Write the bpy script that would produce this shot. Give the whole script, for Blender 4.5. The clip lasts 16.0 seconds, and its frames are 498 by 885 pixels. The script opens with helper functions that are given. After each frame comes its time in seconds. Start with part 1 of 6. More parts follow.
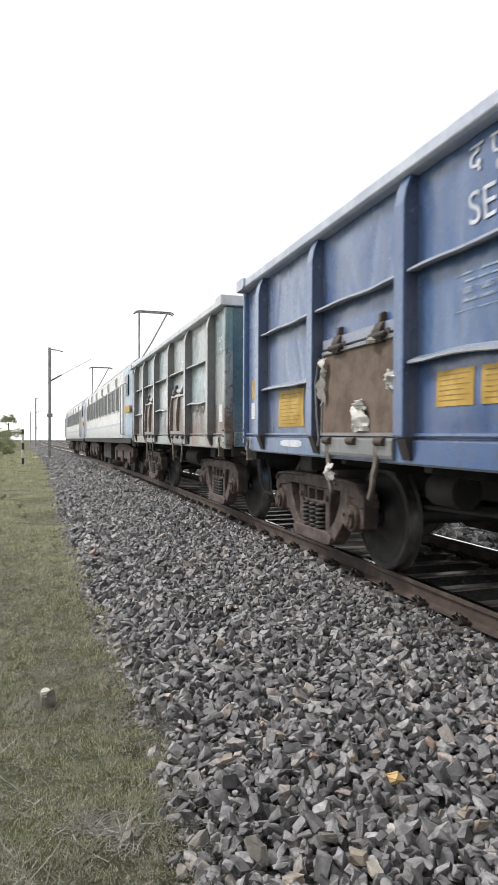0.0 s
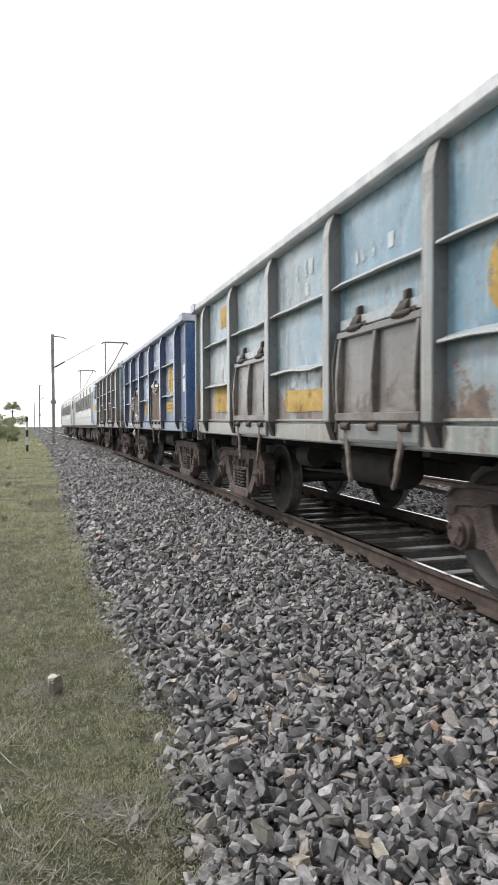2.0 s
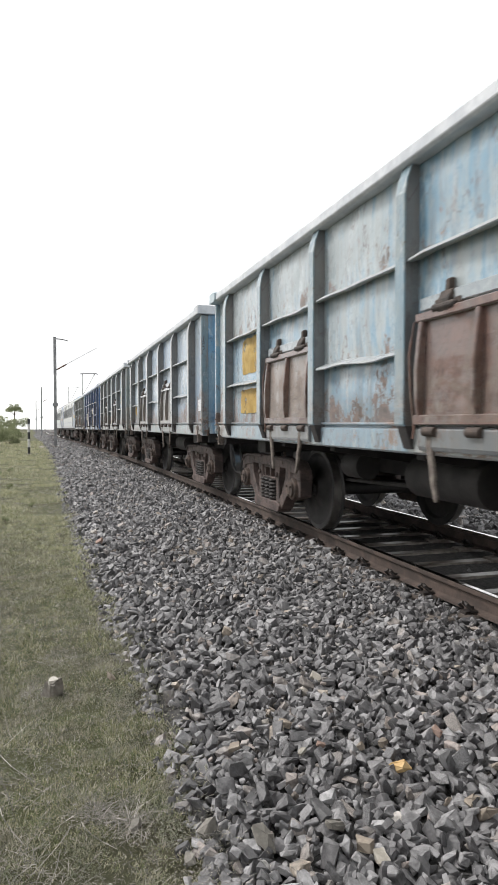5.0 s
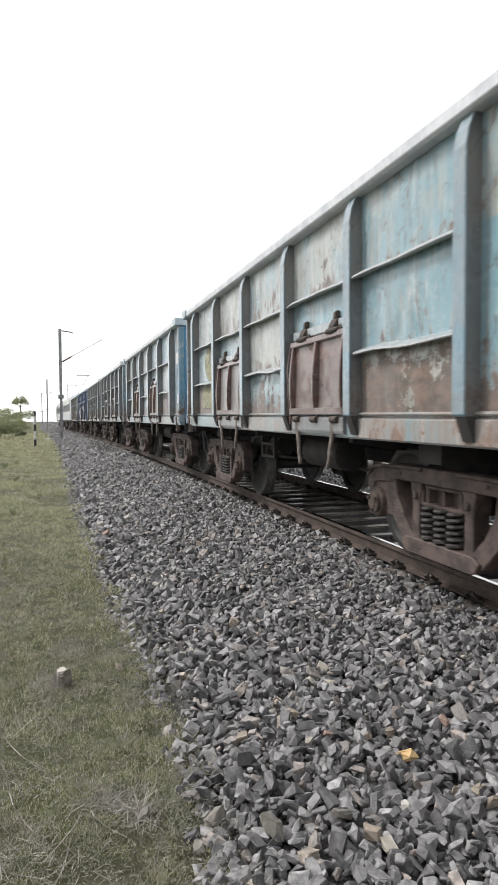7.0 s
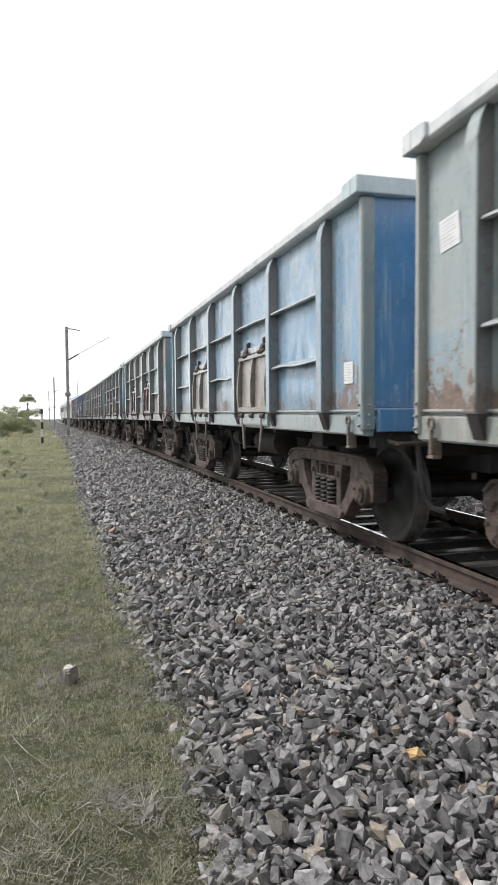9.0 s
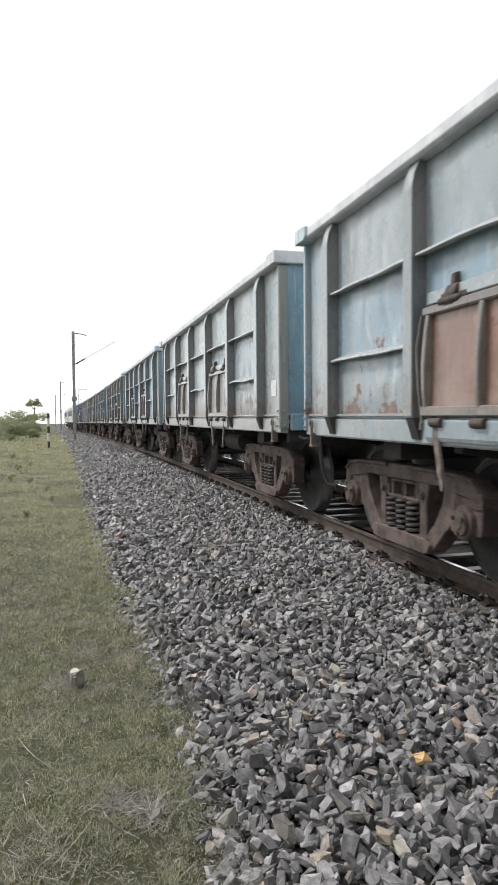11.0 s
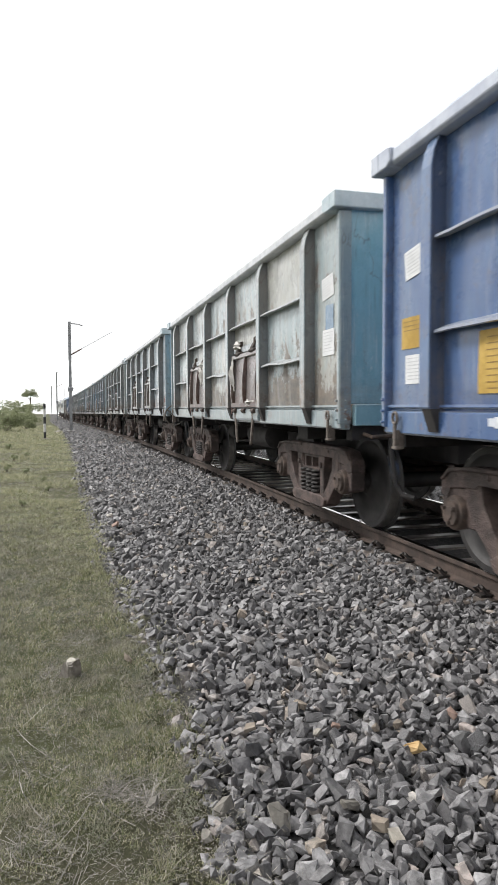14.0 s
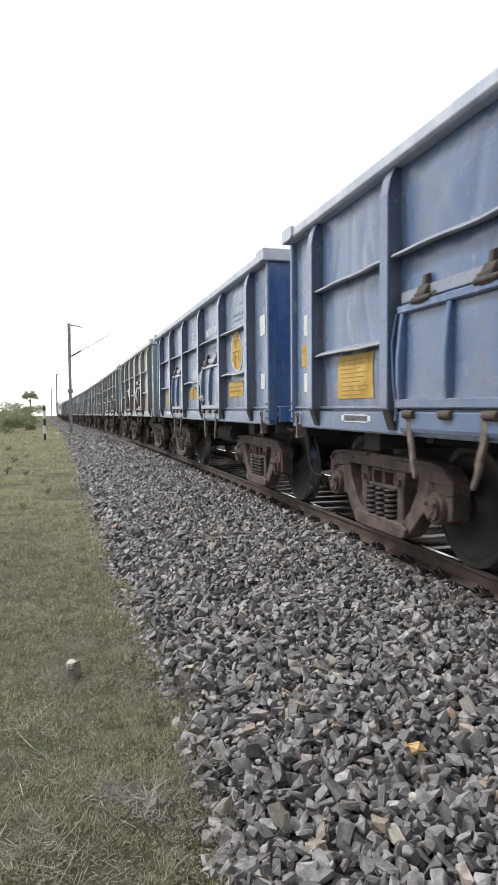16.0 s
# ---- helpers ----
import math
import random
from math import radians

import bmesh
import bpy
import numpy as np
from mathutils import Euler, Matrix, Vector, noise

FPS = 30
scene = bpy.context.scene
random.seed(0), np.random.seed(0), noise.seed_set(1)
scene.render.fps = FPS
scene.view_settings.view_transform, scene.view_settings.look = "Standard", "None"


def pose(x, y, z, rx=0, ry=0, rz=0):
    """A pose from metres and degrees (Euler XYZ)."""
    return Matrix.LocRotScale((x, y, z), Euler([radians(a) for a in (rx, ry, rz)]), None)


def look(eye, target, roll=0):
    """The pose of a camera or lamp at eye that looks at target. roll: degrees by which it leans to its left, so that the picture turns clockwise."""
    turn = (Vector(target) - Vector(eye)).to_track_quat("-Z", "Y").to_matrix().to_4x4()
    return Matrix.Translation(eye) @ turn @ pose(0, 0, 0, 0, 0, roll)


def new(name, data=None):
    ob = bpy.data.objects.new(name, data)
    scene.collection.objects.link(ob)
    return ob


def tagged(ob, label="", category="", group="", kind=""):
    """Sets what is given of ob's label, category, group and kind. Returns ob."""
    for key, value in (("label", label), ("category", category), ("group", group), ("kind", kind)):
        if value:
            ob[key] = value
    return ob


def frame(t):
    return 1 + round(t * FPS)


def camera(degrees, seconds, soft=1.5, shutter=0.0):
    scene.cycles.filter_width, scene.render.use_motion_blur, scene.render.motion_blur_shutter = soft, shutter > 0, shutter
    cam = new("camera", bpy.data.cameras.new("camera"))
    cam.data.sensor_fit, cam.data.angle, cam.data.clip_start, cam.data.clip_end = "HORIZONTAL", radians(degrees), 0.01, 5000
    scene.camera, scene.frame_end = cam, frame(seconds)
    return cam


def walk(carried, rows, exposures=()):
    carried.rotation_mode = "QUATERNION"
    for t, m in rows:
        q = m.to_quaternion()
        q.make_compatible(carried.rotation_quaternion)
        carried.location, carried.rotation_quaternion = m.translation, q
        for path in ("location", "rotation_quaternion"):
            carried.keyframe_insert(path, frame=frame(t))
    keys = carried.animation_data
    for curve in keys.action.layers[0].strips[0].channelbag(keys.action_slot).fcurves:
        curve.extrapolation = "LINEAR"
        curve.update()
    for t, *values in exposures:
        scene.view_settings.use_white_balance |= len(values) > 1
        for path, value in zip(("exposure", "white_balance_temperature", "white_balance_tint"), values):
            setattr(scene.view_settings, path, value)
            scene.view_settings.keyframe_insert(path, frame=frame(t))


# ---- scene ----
# ---------------------------------------------------------------- camera
cam = camera(41.0, 16.0, soft=1.1, shutter=0.15)
# seconds, x, y, z, yaw to the left of the line, pitch up, lean
PATH = [
    (0.0, -4.062, -0.008, 1.320, -17.065, -0.876, 0.237), (0.5, -4.059, -0.010, 1.332, -17.279, -1.211, -0.138),
    (1.0, -4.050, -0.002, 1.338, -17.005, -1.831, -0.243), (1.5, -4.064, -0.004, 1.327, -17.066, -1.870, -0.049),
    (2.0, -4.060, -0.005, 1.328, -16.737, -2.140, -0.217), (2.5, -4.063, 0.002, 1.321, -16.944, -2.204, -0.354),
    (3.0, -4.061, -0.004, 1.325, -17.269, -1.723, -0.271), (5.5, -4.061, 0.002, 1.327, -16.346, -2.065, -0.106),
    (6.0, -4.060, -0.002, 1.330, -16.189, -2.356, -0.271), (6.5, -4.063, -0.003, 1.329, -16.140, -2.285, -0.231),
    (7.0, -4.063, 0.002, 1.327, -16.118, -2.637, -0.318), (7.5, -4.059, 0.006, 1.326, -16.071, -2.961, -0.428),
    (8.0, -4.057, 0.003, 1.326, -15.960, -2.866, -0.409), (8.5, -4.062, 0.008, 1.324, -15.704, -2.824, -0.216),
    (9.0, -4.057, 0.008, 1.328, -15.552, -2.859, -0.409), (11.5, -4.059, 0.000, 1.327, -15.014, -2.453, -0.441),
    (12.0, -4.058, 0.001, 1.325, -15.349, -2.509, -0.499), (12.5, -4.062, 0.004, 1.322, -15.554, -2.935, -0.439),
    (13.0, -4.058, 0.001, 1.326, -15.458, -3.093, -0.456), (13.5, -4.061, -0.004, 1.328, -15.385, -3.059, -0.319),
    (14.0, -4.062, 0.003, 1.324, -15.354, -3.241, -0.208), (14.5, -4.060, 0.001, 1.326, -15.568, -3.225, -0.481),
    (15.0, -4.064, 0.003, 1.321, -15.805, -3.319, -0.479), (15.5, -4.069, 0.001, 1.321, -15.615, -3.527, -0.395),
    (16.0, -4.059, 0.000, 1.323, -15.352, -3.136, -0.392)]


def camera_pose(x, y, z, yaw, pitch, lean):
    a, b = radians(yaw), radians(pitch)
    eye = Vector((x, y, z))
    ahead = Vector((-math.sin(a) * math.cos(b), math.cos(a) * math.cos(b), math.sin(b)))
    return look(eye, eye + ahead, lean)


walk(cam, [(t, camera_pose(*row)) for t, *row in PATH])

# ---------------------------------------------------------------- light: a bright hazy sky, the sun veiled ahead
SUN_UP, SUN_TURN = radians(50), radians(-55)
world = bpy.data.worlds.new("hazy_sky")
scene.world = world
world.use_nodes = True
wn, wl = world.node_tree.nodes, world.node_tree.links
sky = wn.new("ShaderNodeTexSky")
sky.sky_type, sky.sun_disc, sky.sun_elevation, sky.sun_rotation = "NISHITA", False, SUN_UP, SUN_TURN
sky.air_density, sky.dust_density, sky.ozone_density = 1.0, 8.0, 1.0
pale = wn.new("ShaderNodeHueSaturation")
pale.inputs["Saturation"].default_value = 0.18
wl.new(sky.outputs[0], pale.inputs["Color"])
cloud = wn.new("ShaderNodeMix")
cloud.data_type = "RGBA"
cloud.inputs["Factor"].default_value = 0.85
wl.new(pale.outputs[0], cloud.inputs[6])
cloud.inputs[7].default_value = (11.6, 11.7, 11.8, 1)
wl.new(cloud.outputs[2], wn["Background"].inputs["Color"])
wn["Background"].inputs["Strength"].default_value = 0.105

sun = new("sun", bpy.data.lights.new("sun", "SUN"))
sun.data.energy, sun.data.angle, sun.data.color = 3.2, radians(12), (1.0, 0.97, 0.94)
sun.matrix_basis = look(Vector((math.sin(SUN_TURN) * math.cos(SUN_UP), math.cos(SUN_TURN) * math.cos(SUN_UP), math.sin(SUN_UP))) * 40, (0, 0, 0))


# ---------------------------------------------------------------- materials
class Nodes:
    """A small helper that wires a principled material."""

    def __init__(self, name, rough=0.6, metal=0.0, spec=0.5):
        self.mat = bpy.data.materials.new(name)
        self.mat.use_nodes = True
        self.n, self.l = self.mat.node_tree.nodes, self.mat.node_tree.links
        self.p = self.n["Principled BSDF"]
        self.p.inputs["Roughness"].default_value = rough
        self.p.inputs["Metallic"].default_value = metal
        self.p.inputs["Specular IOR Level"].default_value = spec
        self.coord = self.n.new("ShaderNodeTexCoord").outputs["Object"]

    def mapped(self, scale=(1, 1, 1), shift=(0, 0, 0)):
        m = self.n.new("ShaderNodeMapping")
        m.inputs["Scale"].default_value, m.inputs["Location"].default_value = scale, shift
        self.l.new(self.coord, m.inputs["Vector"])
        return m.outputs[0]

    def noise(self, scale, detail=5.0, rough=0.6, vec=None):
        t = self.n.new("ShaderNodeTexNoise")
        t.inputs["Scale"].default_value, t.inputs["Detail"].default_value, t.inputs["Roughness"].default_value = scale, detail, rough
        self.l.new(vec or self.coord, t.inputs["Vector"])
        return t.outputs["Fac"]

    def ramp(self, fac, lo, hi, a=0.0, b=1.0):
        r = self.n.new("ShaderNodeMapRange")
        r.interpolation_type = "SMOOTHSTEP"
        for key, value in (("From Min", lo), ("From Max", hi), ("To Min", a), ("To Max", b)):
            r.inputs[key].default_value = value
        self.l.new(fac, r.inputs["Value"])
        return r.outputs[0]

    def math(self, op, a, b):
        m = self.n.new("ShaderNodeMath")
        m.operation = op
        for i, v in enumerate((a, b)):
            if isinstance(v, (int, float)):
                m.inputs[i].default_value = v
            else:
                self.l.new(v, m.inputs[i])
        return m.outputs[0]

    def mix(self, fac, a, b, blend="MIX"):
        m = self.n.new("ShaderNodeMix")
        m.data_type, m.blend_type = "RGBA", blend
        for i, v in ((0, fac), (6, a), (7, b)):
            if isinstance(v, (int, float)):
                m.inputs[i].default_value = v
            elif isinstance(v, tuple):
                m.inputs[i].default_value = (*v, 1)
            else:
                self.l.new(v, m.inputs[i])
        return m.outputs[2]

    def shade(self, a, b, fac):
        """Grey that runs from a to b with fac, as a colour."""
        return self.mix(fac, (a, a, a), (b, b, b))

    def colour(self, out):
        if isinstance(out, tuple):
            self.p.inputs["Base Color"].default_value = (*out, 1)
        else:
            self.l.new(out, self.p.inputs["Base Color"])
        return self

    def bump(self, height, strength=0.3, distance=0.01):
        b = self.n.new("ShaderNodeBump")
        b.inputs["Strength"].default_value, b.inputs["Distance"].default_value = strength, distance
        self.l.new(height, b.inputs["Height"])
        self.l.new(b.outputs[0], self.p.inputs["Normal"])
        return self

    def rough(self, out):
        self.l.new(out, self.p.inputs["Roughness"])
        return self

    def island(self):
        return self.n.new("ShaderNodeNewGeometry").outputs["Random Per Island"]

    def each(self):
        return self.n.new("ShaderNodeObjectInfo").outputs["Random"]


def paint(name, base, faded, fade=0.5, rust=0.3, seed=0.0, rust_tone=(0.145, 0.086, 0.06), chalk=0.3, tone=0.95, scars=0.0):
    """Weathered wagon paint: sheets faded unlike one another, chalky runs, flaked rust, a stained foot, scores and road dust."""
    k = Nodes(name, 0.5, 0.0, 0.4)
    k.p.inputs["IOR"].default_value = 1.5
    k.p.inputs["Coat Roughness"].default_value = 0.24
    # a bloom of pale dust over the old paint
    k.p.inputs["Sheen Weight"].default_value, k.p.inputs["Sheen Roughness"].default_value = 0.55, 0.4
    k.p.inputs["Sheen Tint"].default_value = (0.9, 0.93, 0.97, 1)
    base, faded, white = tuple(tone * c for c in base), tuple(tone * c for c in faded), tuple(tone * (0.44 + 0.5 * c) for c in faded)
    lum = sum(base) / 3
    place = k.n.new("ShaderNodeSeparateXYZ")
    k.l.new(k.coord, place.inputs[0])
    along, up = place.outputs[1], place.outputs[2]
    # every sheet between two posts and two ribs has aged in its own way
    bay = k.math("FLOOR", k.math("DIVIDE", k.math("ADD", along, 4.17), 1.684), 0)
    tier = k.math("ADD", k.math("GREATER_THAN", up, 2.5), k.math("GREATER_THAN", up, 1.85))
    cell = k.n.new("ShaderNodeTexWhiteNoise")
    cell.noise_dimensions = "1D"
    k.l.new(k.math("ADD", k.math("ADD", bay, k.math("MULTIPLY", tier, 11.3)), seed * 5.7), cell.inputs["W"])
    own = k.math("SUBTRACT", cell.outputs["Value"], 0.5)
    at = k.mapped((1, 1, 1), (seed * 7.3, seed * 3.1, seed * 1.7))
    run = k.mapped((7, 7, 0.4), (seed * 2.3, seed * 5.1, 0))
    clouds, streak = k.noise(1.3, 8, 0.7, at), k.noise(1.7, 7, 0.68, run)
    both = k.math("ADD", k.math("MULTIPLY", clouds, 0.5), k.math("MULTIPLY", streak, 0.5))
    mid = k.noise(5.5, 8, 0.75, k.mapped((1.5, 1.5, 0.5), (seed, 6, seed)))
    both = k.math("ADD", k.math("MULTIPLY", both, 0.7), k.math("MULTIPLY", mid, 0.3))
    both = k.math("ADD", both, k.math("MULTIPLY", own, 0.10 + 0.1 * scars))
    col = k.mix(k.ramp(both, 0.565 - 0.26 * fade, 0.70 - 0.26 * fade), base, faded)
    # chalky scrapes and pale runs
    scr = k.noise(2.6, 10, 0.8, k.mapped((1.6, 1.6, 0.7), (seed, 9 + seed, 4)))
    col = k.mix(k.ramp(scr, 0.63 - 0.16 * chalk, 0.68 - 0.13 * chalk, 0, 0.62), col, white)
    pale = k.noise(1.0, 7, 0.7, k.mapped((15, 15, 0.7), (seed * 4, seed, 9)))
    col = k.mix(k.ramp(pale, 0.60 - 0.1 * chalk, 0.66 - 0.08 * chalk, 0, 0.2 + 0.7 * chalk), col, white)
    # flaked rust, thickest at the foot of the sheets
    blot = k.noise(2.6, 12, 0.8, k.mapped((1, 1, 0.9), (3 + seed, seed, 11)))
    low = k.ramp(up, 1.25, 2.0, 0.04 + 0.16 * rust, 0.0)
    worn = k.math("ADD", k.math("ADD", blot, low), k.math("MULTIPLY", own, 0.10 * rust))
    edge = k.ramp(worn, 0.725 - 0.26 * rust, 0.75 - 0.25 * rust)
    halo = k.ramp(worn, 0.66 - 0.26 * rust, 0.74 - 0.25 * rust, 0, 0.35)
    rusty = k.mix(k.noise(16, 6, 0.75), rust_tone, tuple(c * 1.8 for c in rust_tone))
    col = k.mix(halo, col, tuple(min(0.5, c * 2.1) for c in rust_tone))
    col = k.mix(edge, col, rusty)
    bared = edge
    # a tide of brown stain above the sill
    tide = k.math("ADD", up, k.math("MULTIPLY", k.noise(2.2, 8, 0.75, k.mapped((1.5, 1.5, 0.8), (seed, 2 * seed, 6))), -0.85))
    sill = k.ramp(up, 1.29, 1.33)
    patchy = k.ramp(k.noise(7, 8, 0.78, k.mapped((0.6, 0.6, 1.6), (1, seed, seed))), 0.34, 0.56, 0.2, 1.0)
    stain = k.math("MULTIPLY", k.math("MULTIPLY", k.ramp(tide, 0.88 + 0.3 * rust, 1.16 + 0.65 * rust, 1.0, 0.0), sill), patchy)
    col = k.mix(k.math("MULTIPLY", stain, min(0.8, 0.05 + 1.6 * rust) * (1 - 0.6 * min(1.0, scars))), col, k.mix(k.ramp(k.noise(3.4, 9, 0.78, k.mapped((1, 1, 2.6), (seed, 1, seed))), 0.40, 0.58), tuple(c * 0.6 for c in rust_tone), tuple(min(c, (1.5 * lum + 0.02) * c / 0.25) for c in (0.31, 0.25, 0.20))))
    # bare brown steel, sharp-edged, eaten upwards from the foot of every tier
    if scars:
        foot = k.math("ADD", k.math("MULTIPLY", k.math("GREATER_THAN", up, 1.85), 0.52), k.math("MULTIPLY", k.math("GREATER_THAN", up, 2.5), 0.65))
        height = k.math("SUBTRACT", k.math("SUBTRACT", up, 1.33), foot)
        bare = k.noise(2.1, 9, 0.74, k.mapped((2.0, 2.0, 1.7), (seed * 2.9, seed, 3 + seed)))
        bare = k.math("ADD", bare, k.math("MULTIPLY", k.noise(1.0, 6, 0.6, k.mapped((9, 9, 0.8), (seed, 7, seed))), 0.3))
        bare = k.math("ADD", bare, k.math("MULTIPLY", height, -0.34))
        bare = k.math("ADD", k.math("ADD", bare, k.math("MULTIPLY", k.math("GREATER_THAN", up, 1.85), -0.14)), k.math("MULTIPLY", own, 0.12))
        limit = 0.665 - 0.125 * scars
        gone = k.math("MULTIPLY", k.ramp(bare, limit, limit + 0.02, 0, 0.88), sill)
        brown = k.mix(k.ramp(k.noise(4.5, 8, 0.75, k.mapped((1, 1, 2.2), (seed, 5, seed))), 0.38, 0.62), tuple(0.5 * c for c in rust_tone), tuple(1.4 * c for c in rust_tone))
        col = k.mix(k.ramp(bare, limit - 0.07, limit, 0, 0.25), col, (0.30, 0.25, 0.19))
        col = k.mix(gone, col, brown)
        bared = k.math("MAXIMUM", bared, gone)
    # thin dark scores, where the sheet was creased
    line = k.math("ABSOLUTE", k.math("SUBTRACT", k.noise(1.7, 4, 0.6, k.mapped((1.4, 1.4, 0.6), (seed, 4 + seed, 1))), 0.5), 0)
    some = k.ramp(k.noise(1.3, 2, 0.5, k.mapped((1, 1, 1), (2 + seed, 8, seed))), 0.44, 0.54)
    score = k.math("MULTIPLY", k.ramp(line, 0.002, 0.010, 1.0, 0.0), some)
    col = k.mix(k.math("MULTIPLY", score, min(0.85, 0.2 + 1.4 * rust)), col, tuple(0.6 * c for c in rust_tone))
    # ragged flecks where the paint has flaked to dark rust
    fleck = k.noise(5.5, 10, 0.78, k.mapped((1.1, 1.1, 0.5), (seed * 1.9, 5, seed * 2.7)))
    col = k.mix(k.ramp(fleck, 0.675 - 0.135 * rust, 0.69 - 0.135 * rust, 0, min(0.9, 0.4 + 0.9 * rust)), col, tuple(0.5 * c for c in rust_tone))
    # grime runs down in streaks
    grime = k.ramp(k.noise(1.6, 8, 0.7, k.mapped((6, 6, 0.4), (seed * 3, seed, 2))), 0.50, 0.62, 0, 0.06 + 0.8 * rust)
    col = k.mix(grime, col, k.mix(k.noise(9, 6, 0.7), (0.10, 0.075, 0.055), tuple(min(c, (1.3 * lum + 0.02) * c / 0.20) for c in (0.24, 0.20, 0.165))))
    drip = k.ramp(k.noise(1.0, 6, 0.7, k.mapped((34, 34, 1.6), (seed, seed * 2, 7))), 0.55, 0.66, 0, 0.22 + 0.5 * rust)
    here = k.ramp(k.noise(1.9, 4, 0.6, k.mapped((1, 1, 1), (9 + seed, 1, seed))), 0.44, 0.6)
    col = k.mix(k.math("MULTIPLY", drip, here), col, (0.075, 0.065, 0.06))
    # a grubby film, fine grain
    col = k.mix(0.5, col, k.shade(0.6, 1.36, k.noise(8, 10, 0.8, k.mapped((1.3, 1.3, 0.7), (seed, 3, 3)))), "MULTIPLY")
    dust = k.noise(0.9, 5, 0.6, k.mapped((1, 1, 1.5), (seed, 2, 5)))
    col = k.mix(k.ramp(dust, 0.35, 0.72, 0.0, min(0.16, 0.6 * lum)), col, (0.285, 0.30, 0.312))
    col = k.mix(0.45, col, k.shade(0.62, 1.2, k.noise(34, 5, 0.75)), "MULTIPLY")
    k.colour(col).rough(k.math("MAXIMUM", k.ramp(worn, 0.4, 0.75, 0.22, 0.66), k.math("MULTIPLY", bared, 0.75)))
    k.l.new(k.ramp(bared, 0.0, 0.8, 0.9, 0.05), k.p.inputs["Coat Weight"])
    # the thin sheets are crumpled and dented
    dents = k.math("MULTIPLY", k.noise(1.6, 3, 0.55, k.mapped((2.2, 2.2, 1.0), (seed, seed * 3, 8))), 3.0 + 5.0 * min(1.0, scars))
    relief = k.math("ADD", k.math("ADD", k.math("MULTIPLY", bared, -0.7), k.noise(30, 6, 0.7)), dents)
    return k.bump(relief, 0.22, 0.006).mat


def plain(name, a, b, scale=8.0, rough=0.7, metal=0.0, bump=0.2, distance=0.004):
    """A two-tone grained surface."""
    k = Nodes(name, rough, metal)
    big, fine = k.noise(scale, 6, 0.65), k.noise(scale * 9, 4, 0.6)
    col = k.mix(k.ramp(big, 0.38, 0.64), a, b)
    col = k.mix(0.5, col, k.shade(0.6, 1.2, fine), "MULTIPLY")
    return k.colour(col).bump(k.math("ADD", big, fine), bump, distance).mat


RUST_STEEL = plain("rusty_cast_steel", (0.06, 0.045, 0.038), (0.125, 0.088, 0.07), 9, 0.8, 0.0, 0.35)
BOGIE = plain("dusty_bogie_steel", (0.052, 0.039, 0.036), (0.125, 0.09, 0.08), 6, 0.7, 0.0, 0.9, 0.012)
HINGE_STEEL = plain("dark_hinge_steel", (0.035, 0.03, 0.029), (0.09, 0.067, 0.055), 14, 0.8, 0.0, 0.5)
SPRING = plain("spring_steel", (0.03, 0.027, 0.026), (0.07, 0.062, 0.058), 12, 0.6)
UNDER = plain("black_underframe", (0.025, 0.023, 0.023), (0.048, 0.043, 0.042), 4, 0.75)
WHEEL = plain("dark_wheel_steel", (0.026, 0.025, 0.025), (0.05, 0.046, 0.045), 5, 0.6, 0.1)
TREAD = plain("polished_wheel_rim", (0.30, 0.29, 0.28), (0.45, 0.44, 0.42), 10, 0.32, 0.9, 0.05)
RAIL_SIDE = plain("rusty_rail_side", (0.05, 0.036, 0.03), (0.09, 0.064, 0.052), 6, 0.8)
RAIL_TOP = plain("polished_rail_head", (0.72, 0.71, 0.69), (0.86, 0.85, 0.83), 12, 0.09, 1.0, 0.03)
CLIP = plain("black_spring_clip", (0.02, 0.018, 0.017), (0.05, 0.04, 0.035), 20, 0.6)
CONCRETE = plain("sleeper_concrete", (0.12, 0.10, 0.087), (0.26, 0.228, 0.20), 5, 0.28, 0, 0.2)
DUSTY_BAR = plain("dusty_steel_bar", (0.11, 0.09, 0.078), (0.20, 0.172, 0.15), 12, 0.75)
MAST = plain("galvanised_mast_steel", (0.20, 0.205, 0.215), (0.33, 0.335, 0.345), 3, 0.6, 0.2)
YELLOW = plain("yellow_sign_paint", (0.43, 0.27, 0.05), (0.58, 0.39, 0.10), 4, 0.6)


def flaked(name, a, b, holes=0.5, grain=5.5):
    """Old paint that has come off in flakes and shows the sheet below."""
    k = Nodes(name, 0.7)
    col = k.mix(k.ramp(k.noise(3, 6, 0.65), 0.38, 0.62), a, b)
    k.colour(k.mix(0.5, col, k.shade(0.55, 1.25, k.noise(30, 4, 0.7)), "MULTIPLY"))
    k.l.new(k.ramp(k.noise(grain, 8, 0.75), holes - 0.18, holes - 0.04), k.p.inputs["Alpha"])
    return k.mat


WORN_YELLOW = flaked("worn_yellow_paint", (0.40, 0.26, 0.07), (0.54, 0.38, 0.13))
OLD_WHITE = flaked("worn_white_stencil", (0.46, 0.52, 0.55), (0.60, 0.64, 0.66), 0.57)
INK = plain("dark_sign_ink", (0.25, 0.155, 0.045), (0.36, 0.235, 0.07), 15, 0.7)
STROKE = plain("black_sign_strokes", (0.07, 0.055, 0.03), (0.13, 0.10, 0.05), 15, 0.7)
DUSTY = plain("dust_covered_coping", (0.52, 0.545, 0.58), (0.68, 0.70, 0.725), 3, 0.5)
CHALK = plain("white_stencil_paint", (0.52, 0.56, 0.62), (0.72, 0.75, 0.80), 6, 0.7)
